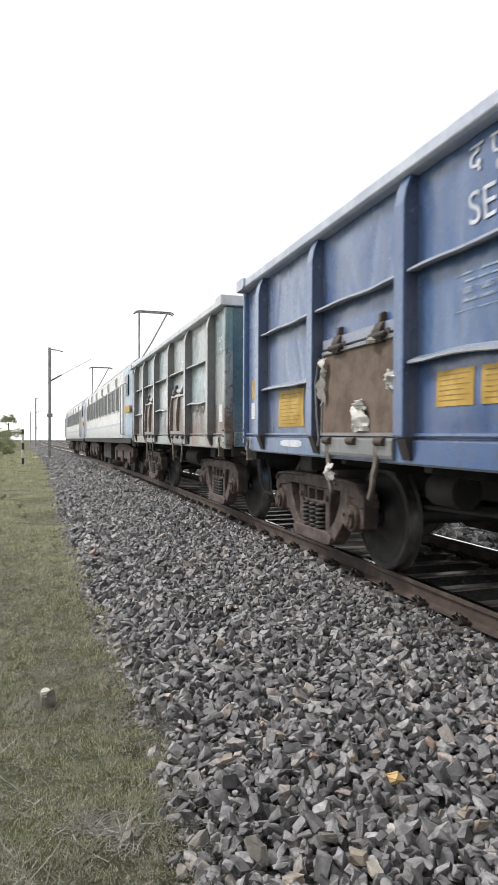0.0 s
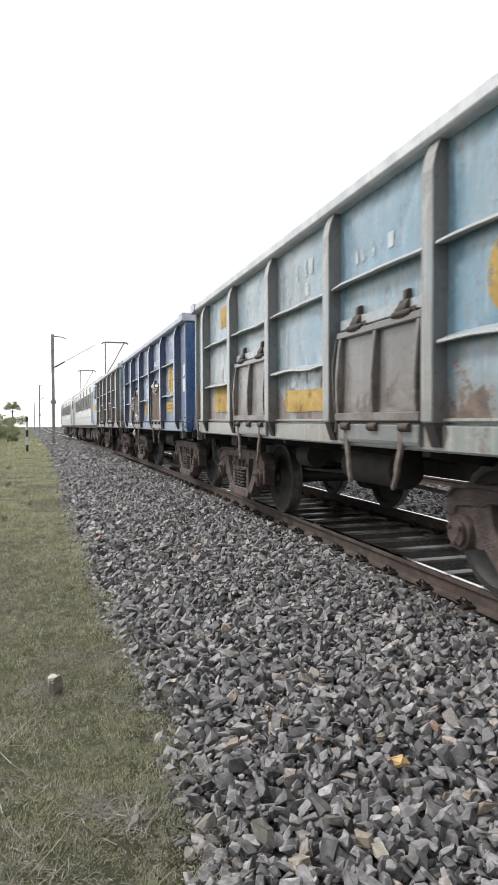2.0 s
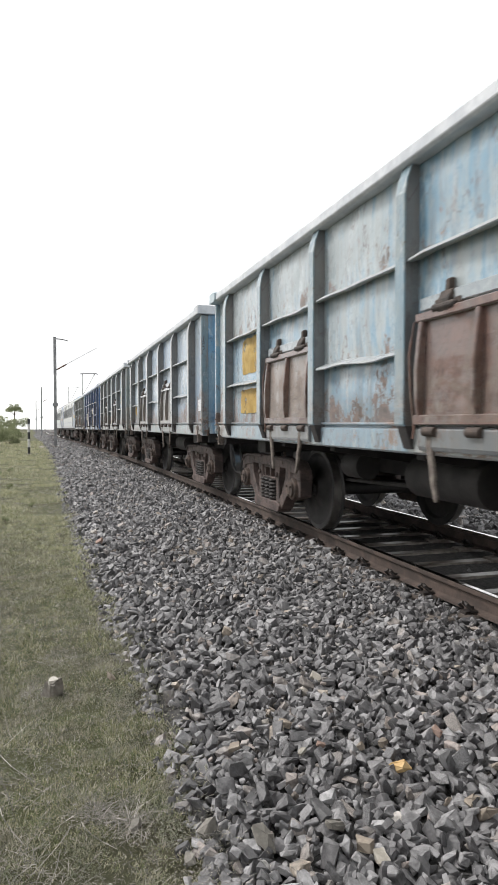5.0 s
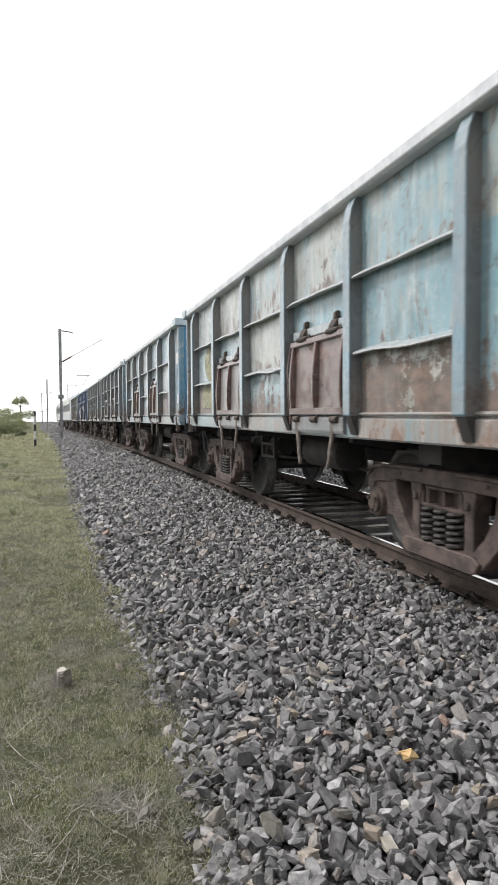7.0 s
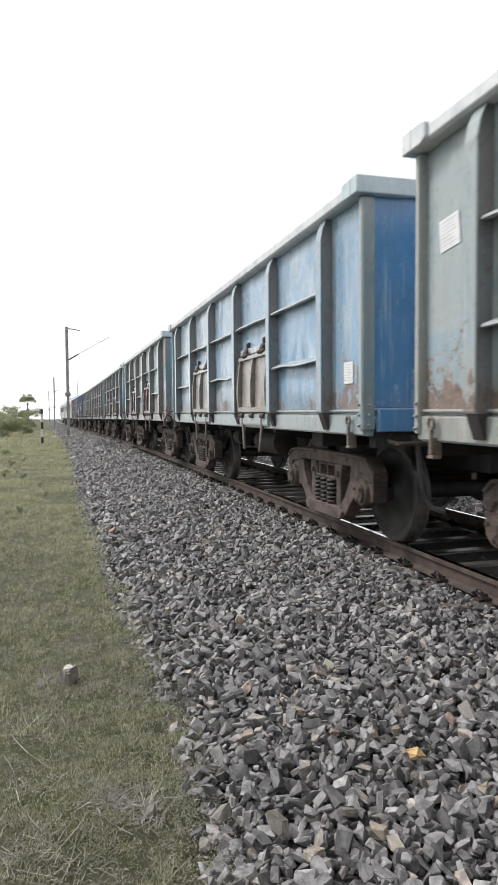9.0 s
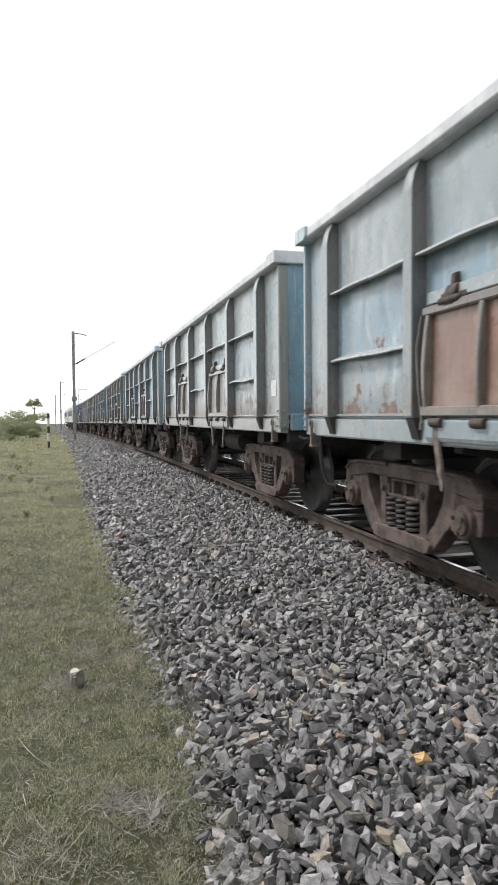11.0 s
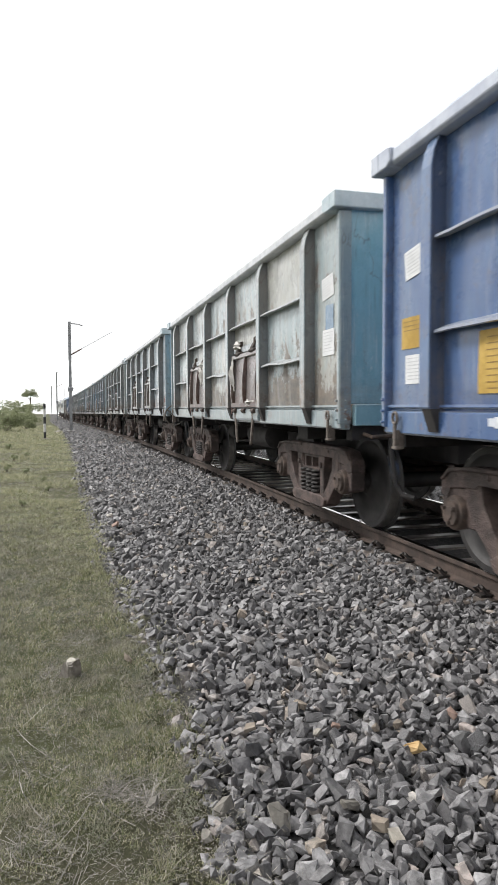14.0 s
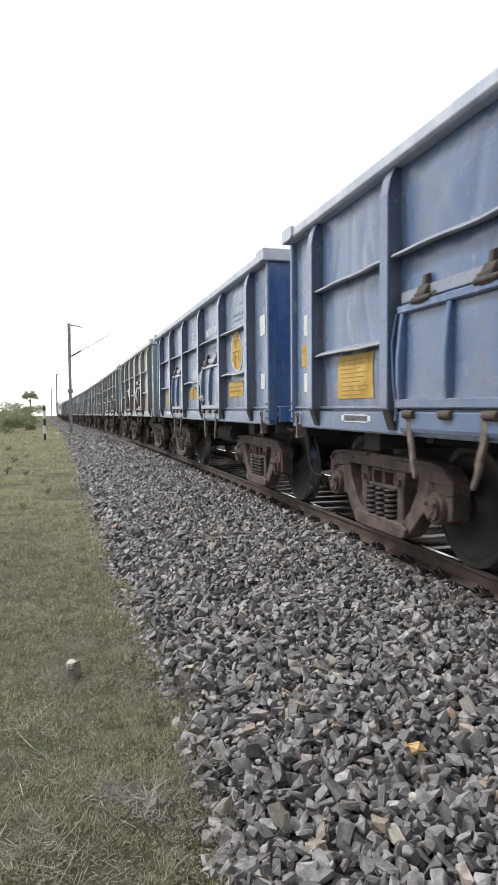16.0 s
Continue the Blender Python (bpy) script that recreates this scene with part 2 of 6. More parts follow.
PAPER = plain("white_paper_label", (0.70, 0.71, 0.72), (0.80, 0.81, 0.82), 4, 0.8)
OLD_PAPER = flaked("yellowed_torn_paper", (0.42, 0.40, 0.34), (0.55, 0.53, 0.46), 0.42, 9.0)
RUST_SPOT = flaked("orange_rust_spot", (0.26, 0.11, 0.06), (0.36, 0.17, 0.09), 0.46, 12.0)
FAINT = flaked("faint_stencil_paint", (0.25, 0.31, 0.42), (0.36, 0.42, 0.52), 0.56)
PAPER_INK = plain("grey_label_print", (0.52, 0.53, 0.55), (0.66, 0.67, 0.68), 10, 0.8)
BOARD = plain("brown_plywood_board", (0.095, 0.064, 0.046), (0.165, 0.122, 0.095), 2.6, 0.75, 0.0, 0.4)
RAG = plain("torn_white_sacking", (0.55, 0.53, 0.50), (0.72, 0.70, 0.67), 12, 0.9)
BLACK_PAINT = plain("black_post_paint", (0.025, 0.025, 0.026), (0.05, 0.05, 0.05), 6, 0.7)
WHITE_PAINT = plain("white_post_paint", (0.55, 0.55, 0.54), (0.72, 0.72, 0.70), 6, 0.7)
RED_PAINT = plain("faded_red_paint", (0.17, 0.07, 0.055), (0.25, 0.13, 0.11), 10, 0.7)
GLASS_DARK = Nodes("dark_window_glass", 0.12).colour((0.012, 0.014, 0.016)).mat


def stone_material(name, by_object):
    """Crushed grey basalt with a few tan and reddish stones; each stone has a tone of its own."""
    k = Nodes(name, 0.56, 0, 0.6)
    one = k.each() if by_object else k.island()
    ramp = k.n.new("ShaderNodeValToRGB")
    ramp.color_ramp.interpolation = "LINEAR"
    stops = ((0.0, (0.05, 0.048, 0.05)), (0.25, (0.092, 0.089, 0.091)), (0.55, (0.14, 0.136, 0.138)), (0.90, (0.23, 0.225, 0.227)), (0.93, (0.215, 0.196, 0.184)),
             (0.96, (0.21, 0.187, 0.17)), (0.98, (0.235, 0.20, 0.183)), (0.994, (0.29, 0.245, 0.195)), (1.0, (0.37, 0.36, 0.345)))
    for i, (at, c) in enumerate(stops):
        e = ramp.color_ramp.elements[i] if i < 2 else ramp.color_ramp.elements.new(at)
        e.position, e.color = at, (*c, 1)
    k.l.new(one, ramp.inputs[0])
    patch, fine = k.noise(22, 5, 0.65), k.noise(130, 3, 0.6)
    col = k.mix(0.85, ramp.outputs[0], k.shade(0.4, 1.75, k.ramp(patch, 0.28, 0.72)), "MULTIPLY")
    col = k.mix(0.5, col, k.shade(0.55, 1.4, k.noise(90, 5, 0.75)), "MULTIPLY")
    col = k.mix(k.ramp(k.noise(9, 4, 0.6), 0.5, 0.75, 0, 0.3), col, (0.235, 0.233, 0.23))
    return k.colour(col).bump(k.math("ADD", k.math("MULTIPLY", patch, 0.6), fine), 0.45, 0.006).mat


STONE, STONE_EACH = stone_material("crushed_basalt", False), stone_material("basalt_stone", True)


def ground_material():
    k = Nodes("dry_grassy_soil", 0.95, 0, 0.2)
    big, mid, fine = k.noise(0.55, 5, 0.6), k.noise(4.5, 6, 0.65), k.noise(60, 6, 0.8)
    col = k.mix(k.ramp(big, 0.38, 0.62), (0.078, 0.078, 0.046), (0.095, 0.104, 0.05))
    col = k.mix(k.ramp(mid, 0.42, 0.66), col, (0.125, 0.118, 0.078))
    col = k.mix(0.9, col, k.shade(0.25, 1.7, fine), "MULTIPLY")
    return k.colour(col).bump(k.math("ADD", mid, fine), 0.9, 0.03).mat


def blade_material(name, stops, rough=0.5, dry=None, thin=0.0):
    k = Nodes(name, rough, 0, 0.5)
    ramp = k.n.new("ShaderNodeValToRGB")
    for i, (at, c) in enumerate(stops):
        e = ramp.color_ramp.elements[i] if i < 2 else ramp.color_ramp.elements.new(at)
        e.position, e.color = at, (*c, 1)
    k.l.new(k.island(), ramp.inputs[0])
    col = k.mix(k.ramp(k.noise(2.4, 6, 0.7), 0.45, 0.62, 0, 0.55), ramp.outputs[0], dry) if dry else ramp.outputs[0]
    if dry:
        col = k.mix(k.ramp(k.noise(3.3, 6, 0.7, k.mapped((1, 1, 1), (5, 9, 2))), 0.52, 0.64, 0, 0.55), col, (0.16, 0.178, 0.125))
    col = k.mix(0.85, col, k.shade(0.25, 1.8, k.noise(9, 7, 0.75)), "MULTIPLY")
    k.colour(col)
    if thin:
        glow, both = k.n.new("ShaderNodeBsdfTranslucent"), k.n.new("ShaderNodeMixShader")
        k.l.new(col, glow.inputs["Color"])
        both.inputs[0].default_value = thin
        k.l.new(k.p.outputs[0], both.inputs[1])
        k.l.new(glow.outputs[0], both.inputs[2])
        k.l.new(both.outputs[0], k.n["Material Output"].inputs["Surface"])
    return k.mat


SOIL = ground_material()
BED = plain("ballast_bed_fines", (0.05, 0.048, 0.047), (0.10, 0.097, 0.094), 18, 0.95, 0, 0.8, 0.02)
GRASS = blade_material("short_dry_grass", ((0.0, (0.085, 0.112, 0.04)), (0.35, (0.17, 0.185, 0.078)), (0.6, (0.25, 0.243, 0.135)), (0.85, (0.35, 0.33, 0.22)), (1.0, (0.48, 0.455, 0.36))), dry=(0.235, 0.215, 0.185), thin=0.3)
# Paler grass farther off: drier tone, with distance haze put into the colour.
HAZE_DRY_GRASS = blade_material("haze_paled_dry_grass", ((0.0, (0.19, 0.215, 0.10)), (0.35, (0.28, 0.295, 0.15)), (0.6, (0.36, 0.355, 0.21)), (0.85, (0.45, 0.425, 0.29)), (1.0, (0.52, 0.49, 0.38))), dry=(0.34, 0.325, 0.22), thin=0.4)
STRAW = blade_material("dead_straw", ((0.0, (0.08, 0.073, 0.062)), (0.5, (0.16, 0.147, 0.127)), (0.85, (0.27, 0.252, 0.217)), (1.0, (0.42, 0.395, 0.35))))
# Leaf tones paler than bare foliage: distance haze is put into the colour.
LEAF = blade_material("haze_paled_leaf", ((0.0, (0.17, 0.195, 0.105)), (0.5, (0.25, 0.275, 0.155)), (1.0, (0.33, 0.35, 0.215))), thin=0.5)
BARK = plain("grey_bark", (0.10, 0.085, 0.07), (0.18, 0.155, 0.13), 8, 0.9)


# ---------------------------------------------------------------- mesh building
class Shape:
    """Collects boxes, prisms and turned forms into one mesh."""

    def __init__(self):
        self.v, self.f = [], []

    def add(self, verts, faces):
        n = len(self.v)
        self.v += [tuple(p) for p in verts]
        self.f += [tuple(i + n for i in f) for f in faces]
        return self

    def box(self, x0, x1, y0, y1, z0, z1):
        x0, x1, y0, y1, z0, z1 = min(x0, x1), max(x0, x1), min(y0, y1), max(y0, y1), min(z0, z1), max(z0, z1)
        return self.add([(x, y, z) for x in (x0, x1) for y in (y0, y1) for z in (z0, z1)],
                        [(0, 1, 3, 2), (4, 6, 7, 5), (0, 4, 5, 1), (2, 3, 7, 6), (0, 2, 6, 4), (1, 5, 7, 3)])

    def prism(self, outline, a, b, axis="y"):
        """A flat outline pushed from a to b along an axis; the outline holds the two other coordinates in order."""
        n = len(outline)
        put = {"x": lambda p, s: (s, p[0], p[1]), "y": lambda p, s: (p[0], s, p[1]), "z": lambda p, s: (p[0], p[1], s)}[axis]
        faces = [tuple(range(n))[::-1], tuple(range(n, 2 * n))] + [(i, (i + 1) % n, (i + 1) % n + n, i + n) for i in range(n)]
        return self.add([put(p, a) for p in outline] + [put(p, b) for p in outline], faces)

    def tube(self, path, radius, sides=8, close=False):
        """A round bar along a path of points."""
        pts, rings = [Vector(p) for p in path], []
        for i, p in enumerate(pts):
            a = pts[i - 1] if i or close else p
            b = pts[(i + 1) % len(pts)] if i + 1 < len(pts) or close else p
            d = (b - a).normalized()
            u = d.orthogonal().normalized() if not rings else (rings[-1][1] - d * rings[-1][1].dot(d)).normalized()
            rings.append((p, u, d.cross(u)))
        r = radius if isinstance(radius, (list, tuple)) else [radius] * len(pts)
        verts = [p + (u * math.cos(2 * math.pi * k / sides) + w * math.sin(2 * math.pi * k / sides)) * r[i] for i, (p, u, w) in enumerate(rings) for k in range(sides)]
        m = len(pts)
        faces = [(i * sides + k, i * sides + (k + 1) % sides, (i + 1) % m * sides + (k + 1) % sides, (i + 1) % m * sides + k)
                 for i in range(m if close else m - 1) for k in range(sides)]
        if not close:
            faces += [tuple(range(sides))[::-1], tuple(range((m - 1) * sides, m * sides))]
        return self.add(verts, faces)

    def turned(self, profile, axis="x", centre=(0, 0, 0), sides=28):
        """A form turned round an axis; profile holds (place along the axis, radius)."""
        verts = []
        for s, r in profile:
            for k in range(sides):
                c, d = r * math.cos(2 * math.pi * k / sides), r * math.sin(2 * math.pi * k / sides)
                p = {"x": (s, c, d), "y": (d, s, c), "z": (c, d, s)}[axis]
                verts.append(tuple(p[i] + centre[i] for i in range(3)))
        m = len(profile)
        faces = [(i * sides + k, i * sides + (k + 1) % sides, (i + 1) * sides + (k + 1) % sides, (i + 1) * sides + k) for i in range(m - 1) for k in range(sides)]
        faces += [tuple(range(sides))[::-1], tuple(range((m - 1) * sides, m * sides))]
        return self.add(verts, faces)

    def mesh(self, name, bevel=0.0, smooth=False):
        me = bpy.data.meshes.new(name)
        me.from_pydata(self.v, [], self.f)
        me.shade_flat()
        bm = bmesh.new()
        bm.from_mesh(me)
        bmesh.ops.recalc_face_normals(bm, faces=bm.faces)
        if bevel:
            edges = [e for e in bm.edges if len(e.link_faces) == 2 and e.calc_face_angle(0) > 0.6]
            bmesh.ops.bevel(bm, geom=edges, offset=bevel, segments=1, affect="EDGES", clamp_overlap=True)
        bm.to_mesh(me)
        bm.free()
        if smooth:
            me.polygons.foreach_set("use_smooth", [True] * len(me.polygons))
            me.set_sharp_from_angle(angle=radians(35))
        me.update()
        return me


def part(name, mesh, material, parent=None, label="", m=None):
    """Links a mesh as one object, with a material of its own, under a thing or a part."""
    ob = new(name, mesh)
    if not mesh.materials:
        mesh.materials.append(material)
    if mesh.materials[0] != material:
        ob.material_slots[0].link = "OBJECT"
        ob.material_slots[0].material = material
    ob.parent = parent
    if m is not None:
        ob.matrix_basis = m
    return tagged(ob, label)


def empty(name, m, label, category, group="", kind=""):
    ob = new(name)
    ob.empty_display_size = 0.3
    ob.matrix_basis = m
    return tagged(ob, label, category, group, kind)


# ---------------------------------------------------------------- the line of the track: a slight left-hand curve on a falling grade
def line_x(y):
    y = max(y, 0.0)
    return -y * y / 4340 if y < 80 else -80 * 80 / 4340 - (y - 80) * 160 / 4340


def line_z(y):
    y = max(y, 0.0)
    if y < 30:
        return -y * y / 5600
    return -900 / 5600 - (min(y, 130) - 30) * 60 / 5600


def line_yaw(y):
    return math.degrees(math.atan2(-(line_x(y + 0.5) - line_x(y - 0.5)), 1.0))


def line_pitch(y):
    return math.degrees(math.atan2(line_z(y + 0.5) - line_z(y - 0.5), 1.0))


PROFILE_D = (-60, -12, -6, -4.4, -3.85, -3.5, -2.7, -1.7, -0.95, 0.95, 2.4, 3.0, 4.0, 6.6, 7.6, 9.0, 60)
PROFILE_Z = (-0.10, -0.12, -0.22, -0.25, -0.255, -0.235, -0.185, -0.165, -0.17, -0.17, -0.2, -0.22, -0.18, -0.18, -0.2, -0.4, -0.5)


def border(y):
    """Where grass meets ballast, beside the middle of the track."""
    return float(np.interp(y, (2.0, 4.0, 6.6, 11.6, 22.0), (-3.46, -3.50, -3.60, -3.72, -3.78)))


def surface(d, y):
    """Height of the ground over the rail's level line, d metres beside the middle of the track."""
    return float(np.interp(d, PROFILE_D, PROFILE_Z)) + line_z(y)


def rise(x, y, size, seed=0.0):
    return noise.noise(Vector((x * size, y * size, seed)))


def ground_sheet():
    xs = sorted({*np.arange(-8, -3, 0.2).round(2), *np.arange(-3, 9, 1.0), -10, -13, -18, -26, -40, -70, -150, -400, -1200, -3000, 10, 14, 25, 60, 150, 400, 1200, 3000})
    ys = sorted({*np.arange(-6, 16, 0.2).round(2), *np.arange(16, 60, 1.0), *np.arange(60, 140, 5.0), -3000, -800, -200, -60, -25, -14, -9, 180, 260, 400, 800, 1600, 4000})
    verts, faces, w = [], [], len(xs)
    for y in ys:
        for x in xs:
            bed = -3.8 < x < 8.5
            z = surface(x, y) - (0.09 if bed else 0.0)
            near = min(1.0, max(0.0, (abs(x) - 3.5) / 0.3))
            z += near * (0.022 * rise(x, y, 0.9) + 0.012 * rise(x, y, 3.1, 5))
            verts.append((x + line_x(min(y, 140)), y, z))
    for j in range(len(ys) - 1):
        for i in range(w - 1):
            faces.append((j * w + i, j * w + i + 1, (j + 1) * w + i + 1, (j + 1) * w + i))
    me = bpy.data.meshes.new("ground")
    me.from_pydata(verts, [], faces)
    me.polygons.foreach_set("use_smooth", [True] * len(me.polygons))
    return tagged(part("ground", me, SOIL), "dry short-grassed soil beside the railway line", "ground", kind="structure")


ground = ground_sheet()


def ballast_sheet():
    ds = np.arange(-3.95, 8.3, 0.15)
    ys = [*np.arange(-30, 0, 2.0), *np.arange(0, 14, 0.15), *np.arange(14, 60, 0.6), *np.arange(60, 221, 5.0)]
    verts, faces, w = [], [], len(ds)
    for y in ys:
        for d in ds:
            z = surface(d, y) - 0.045 + 0.012 * rise(d, y, 4.0, 2)
            if d < border(y) + 0.1:
                z -= (border(y) + 0.1 - d) * 0.5
            verts.append((d + line_x(y), y, z))
    for j in range(len(ys) - 1):
        for i in range(w - 1):
            faces.append((j * w + i, j * w + i + 1, (j + 1) * w + i + 1, (j + 1) * w + i))
    me = bpy.data.meshes.new("ballast_bed")
    me.from_pydata(verts, [], faces)
    me.polygons.foreach_set("use_smooth", [True] * len(me.polygons))
    return tagged(part("ballast_bed", me, BED), "bed of grey stone fines under the railway track", "ballast", kind="structure")


ballast_bed = ballast_sheet()


# ---------------------------------------------------------------- rails, sleepers and clips
def rail_mesh(name, side, y0, y1, head):
    """A flat-bottom rail along the line; head: the polished running surface alone."""
    if head:
        prof = [(-0.030, 0.0005), (-0.022, 0.003), (0.022, 0.003), (0.030, 0.0005), (0.028, -0.004), (-0.028, -0.004)]
    else:
        prof = [(-0.034, -0.003), (-0.036, -0.012), (-0.035, -0.038), (-0.013, -0.052), (-0.009, -0.10), (-0.013, -0.138), (-0.072, -0.156), (-0.075, -0.17),
                (0.075, -0.17), (0.072, -0.156), (0.013, -0.138), (0.009, -0.10), (0.013, -0.052), (0.035, -0.038), (0.036, -0.012), (0.034, -0.003)]
    s, n = Shape(), len(prof)
    ys = [y0, *[y for y in np.arange(-8, 180, 4.0) if y0 < y < y1], y1]
    verts = [(line_x(y) + side + px, y, line_z(y) + pz) for y in ys for px, pz in prof]
    faces = [(j * n + i, j * n + (i + 1) % n, (j + 1) * n + (i + 1) % n, (j + 1) * n + i) for j in range(len(ys) - 1) for i in range(n)]
    s.add(verts, faces + [tuple(range(n)), tuple(range((len(ys) - 1) * n, len(ys) * n))])
    return s.mesh(name, 0, not head)


def sleeper_mesh():
    s = Shape()
    for k in (-1, 1):
        s.prism([(-0.125, -0.20), (-0.085, 0.0), (0.085, 0.0), (0.125, -0.20)], k * 0.55, k * 1.37, "x")
    s.prism([(-0.115, -0.20), (-0.075, -0.02), (0.075, -0.02), (0.115, -0.20)], -0.55, 0.55, "x")
    return s.mesh("sleeper", 0.012)


def clip_mesh():
    """A bent spring clip that holds the rail's foot."""
    path = [(-0.01, -0.055, 0.012), (-0.05, -0.05, 0.02), (-0.085, -0.025, 0.065), (-0.075, 0.005, 0.075), (-0.03, 0.0, 0.03), (0.0, 0.015, 0.028),
            (-0.03, 0.03, 0.03), (-0.08, 0.045, 0.072), (-0.09, 0.065, 0.05), (-0.05, 0.075, 0.015)]
    return Shape().tube(path, 0.014, 6).box(-0.10, -0.02, -0.03, 0.05, -0.01, 0.012).mesh("spring_clip", 0, True)


def railway(name, centre, label, y0, y1, clips_to):
    track = empty(name, pose(0, 0, 0), label, "railway track", kind="structure")
    for side in (-0.838, 0.838):
        rail = part("rail", rail_mesh("rail", centre + side, y0, y1, False), RAIL_SIDE, track, "rusty steel rail")
        part("rail_head", rail_mesh("rail_head", centre + side, y0, y1, True), RAIL_TOP, rail, "polished running surface")
    sleeper, clip = SLEEPER_MESH, CLIP_MESH
    y = 0.25 - 0.6 * 8
    while y < 62:
        sl = part("sleeper", sleeper, CONCRETE, track, "", pose(line_x(y) + centre, y, line_z(y) - 0.172, line_pitch(y), 0, line_yaw(y)))
        if 0 < y < clips_to:
            for side in (-0.838, 0.838):
                part("spring_clip", clip, CLIP, sl, "", pose(side - 0.055, 0, 0.01))
                part("spring_clip", clip, CLIP, sl, "", pose(side + 0.055, 0, 0.01, 0, 0, 180))
        y += 0.6
    return track


SLEEPER_MESH, CLIP_MESH = sleeper_mesh(), clip_mesh()
railway("railway_track", 0.0, "broad-gauge track with rusty rails on concrete sleepers", -60, 220, 30)
railway("railway_track_beyond", 5.15, "second broad-gauge track beyond the train", -60, 220, 0)


# ---------------------------------------------------------------- open wagons
HALF, POSTS = 5.017, (-4.17, -2.49, -0.80, 0.915, 2.60, 4.25)
CUTS = (-HALF, *POSTS, HALF)
SIDE_X = -1.50
DOOR_PANELS = (2, 4)


def bands_of(i):
    """Heights between which a panel's sheet swells."""
    if i in (0, 6):
        return [(1.315, 3.2)]
    return [(1.315, 2.50), (2.50, 3.2)] if i in DOOR_PANELS else [(1.315, 1.85), (1.85, 2.50), (2.50, 3.2)]


def sheet_x(i, y, z):
    """Where the dented sheet of panel i lies at y, z."""
    y0, y1 = CUTS[i], CUTS[i + 1]
    a, b = next(q for q in bands_of(i) if z <= q[1] + 1e-6)
    u, w = min(1.0, max(0.0, (y - y0) / (y1 - y0))), (z - a) / (b - a)
    swell = 0.016 * math.sin(math.pi * u) * math.sin(math.pi * w) * (0.15 if i in (0, 6) else 1)
    dent = 0.012 * noise.noise(Vector((y * 1.5, z * 1.9, i * 3.0))) + 0.005 * noise.noise(Vector((y * 4, z * 3.4, i)))
    crease = abs(noise.noise(Vector((y * 2.6 + i, z * 1.1, 4.0 + i))))
    dent -= 0.007 * max(0.0, 1 - (crease / 0.16) ** 2) ** 2
    swell += dent * (0.16 if i in (0, 6) else 1.15)
    return SIDE_X - swell * math.sin(math.pi * u) ** 0.5


def panel_mesh(i):
    """One sheet of the wagon's side between two posts, dented by its loads."""
    y0, y1 = CUTS[i], CUTS[i + 1]
    zs = [1.315]
    for a, b in bands_of(i):
        zs += list(np.linspace(a, b, max(5, int((b - a) / 0.045)))[1:])
    ys = np.linspace(y0, y1, 43)
    verts, faces, n, m = [(sheet_x(i, y, z), y, z) for z in zs for y in ys], [], len(ys), len(zs)
    for j in range(m - 1):
        for k in range(n - 1):
            faces.append((j * n + k, j * n + k + 1, (j + 1) * n + k + 1, (j + 1) * n + k))
    s = Shape().add(verts, faces)
    s.box(SIDE_X + 0.05, SIDE_X + 0.06, y0, y1, 1.2, 3.2)
    return s.mesh("side_panel", 0, True)


POST_LINE = ((-1.545, 1.16), (-1.59, 1.27), (-1.625, 1.30), (-1.625, 2.96), (-1.605, 3.07), (-1.56, 3.185))


def post_mesh():
    """The front flange of a pressed side post: full depth along the wall, cut back at head and foot."""
    return Shape().prism([*POST_LINE, *[(x + 0.016, z) for x, z in reversed(POST_LINE)]], -0.068, 0.068, "y").mesh("side_post", 0.005)


def post_web_mesh():
    """The two webs of the post behind its flange."""
    line = [(x + 0.015, z) for x, z in POST_LINE]
    return Shape().prism([(-1.47, 1.16), *line, (-1.47, 3.185)], -0.062, 0.062, "y").mesh("post_web", 0.004)


def post_foot_shade_mesh():
    """A solid black prism that paints the shade in a post's open foot."""
    return Shape().prism([(-1.535, 1.125), (-1.555, 1.125), (-1.612, 1.29), (-1.535, 1.29)], -0.070, 0.045, "y").mesh("post_foot_shade", 0)


def door_rod_mesh():
    """A thin rod beside a door, tied to the post."""
    return Shape().tube([(SIDE_X - 0.06, 0.0, 2.03), (SIDE_X - 0.09, 0.02, 1.8), (SIDE_X - 0.085, 0.0, 1.5), (SIDE_X - 0.075, -0.03, 1.28), (SIDE_X - 0.08, -0.02, 1.2)], 0.010, 6).mesh("tie_rod", 0, True)


def rib_mesh(length, seed):
    """A sloped stiffener between two posts, bent here and there."""
    s, n = Shape(), 9
    prof = [(0.02, 0.035), (-0.095, -0.012), (-0.10, -0.032), (-0.085, -0.038), (0.02, -0.012)]
    verts, faces = [], []
    for j in range(n):
        y = (j / (n - 1) - 0.5) * length
        sag = 0.026 * noise.noise(Vector((y * 1.6, seed, 0))) * (1 if 0 < j < n - 1 else 0)
        push = 0.018 * noise.noise(Vector((y * 1.3, seed, 7)))
        verts += [(SIDE_X + px + push, y, pz + sag) for px, pz in prof]
    k = len(prof)
    for j in range(n - 1):
        faces += [(j * k + i, j * k + (i + 1) % k, (j + 1) * k + (i + 1) % k, (j + 1) * k + i) for i in range(k)]
    s.add(verts, faces + [tuple(range(k)), tuple(range((n - 1) * k, n * k))])
    return s.mesh("rib", 0)


def coping_mesh():
    s = Shape().prism([(-1.44, 3.165), (-1.585, 3.165), (-1.612, 3.185), (-1.612, 3.27), (-1.59, 3.295), (-1.44, 3.295)], -HALF + 0.22, HALF - 0.22, "y")
    return s.mesh("side_coping", 0.006)


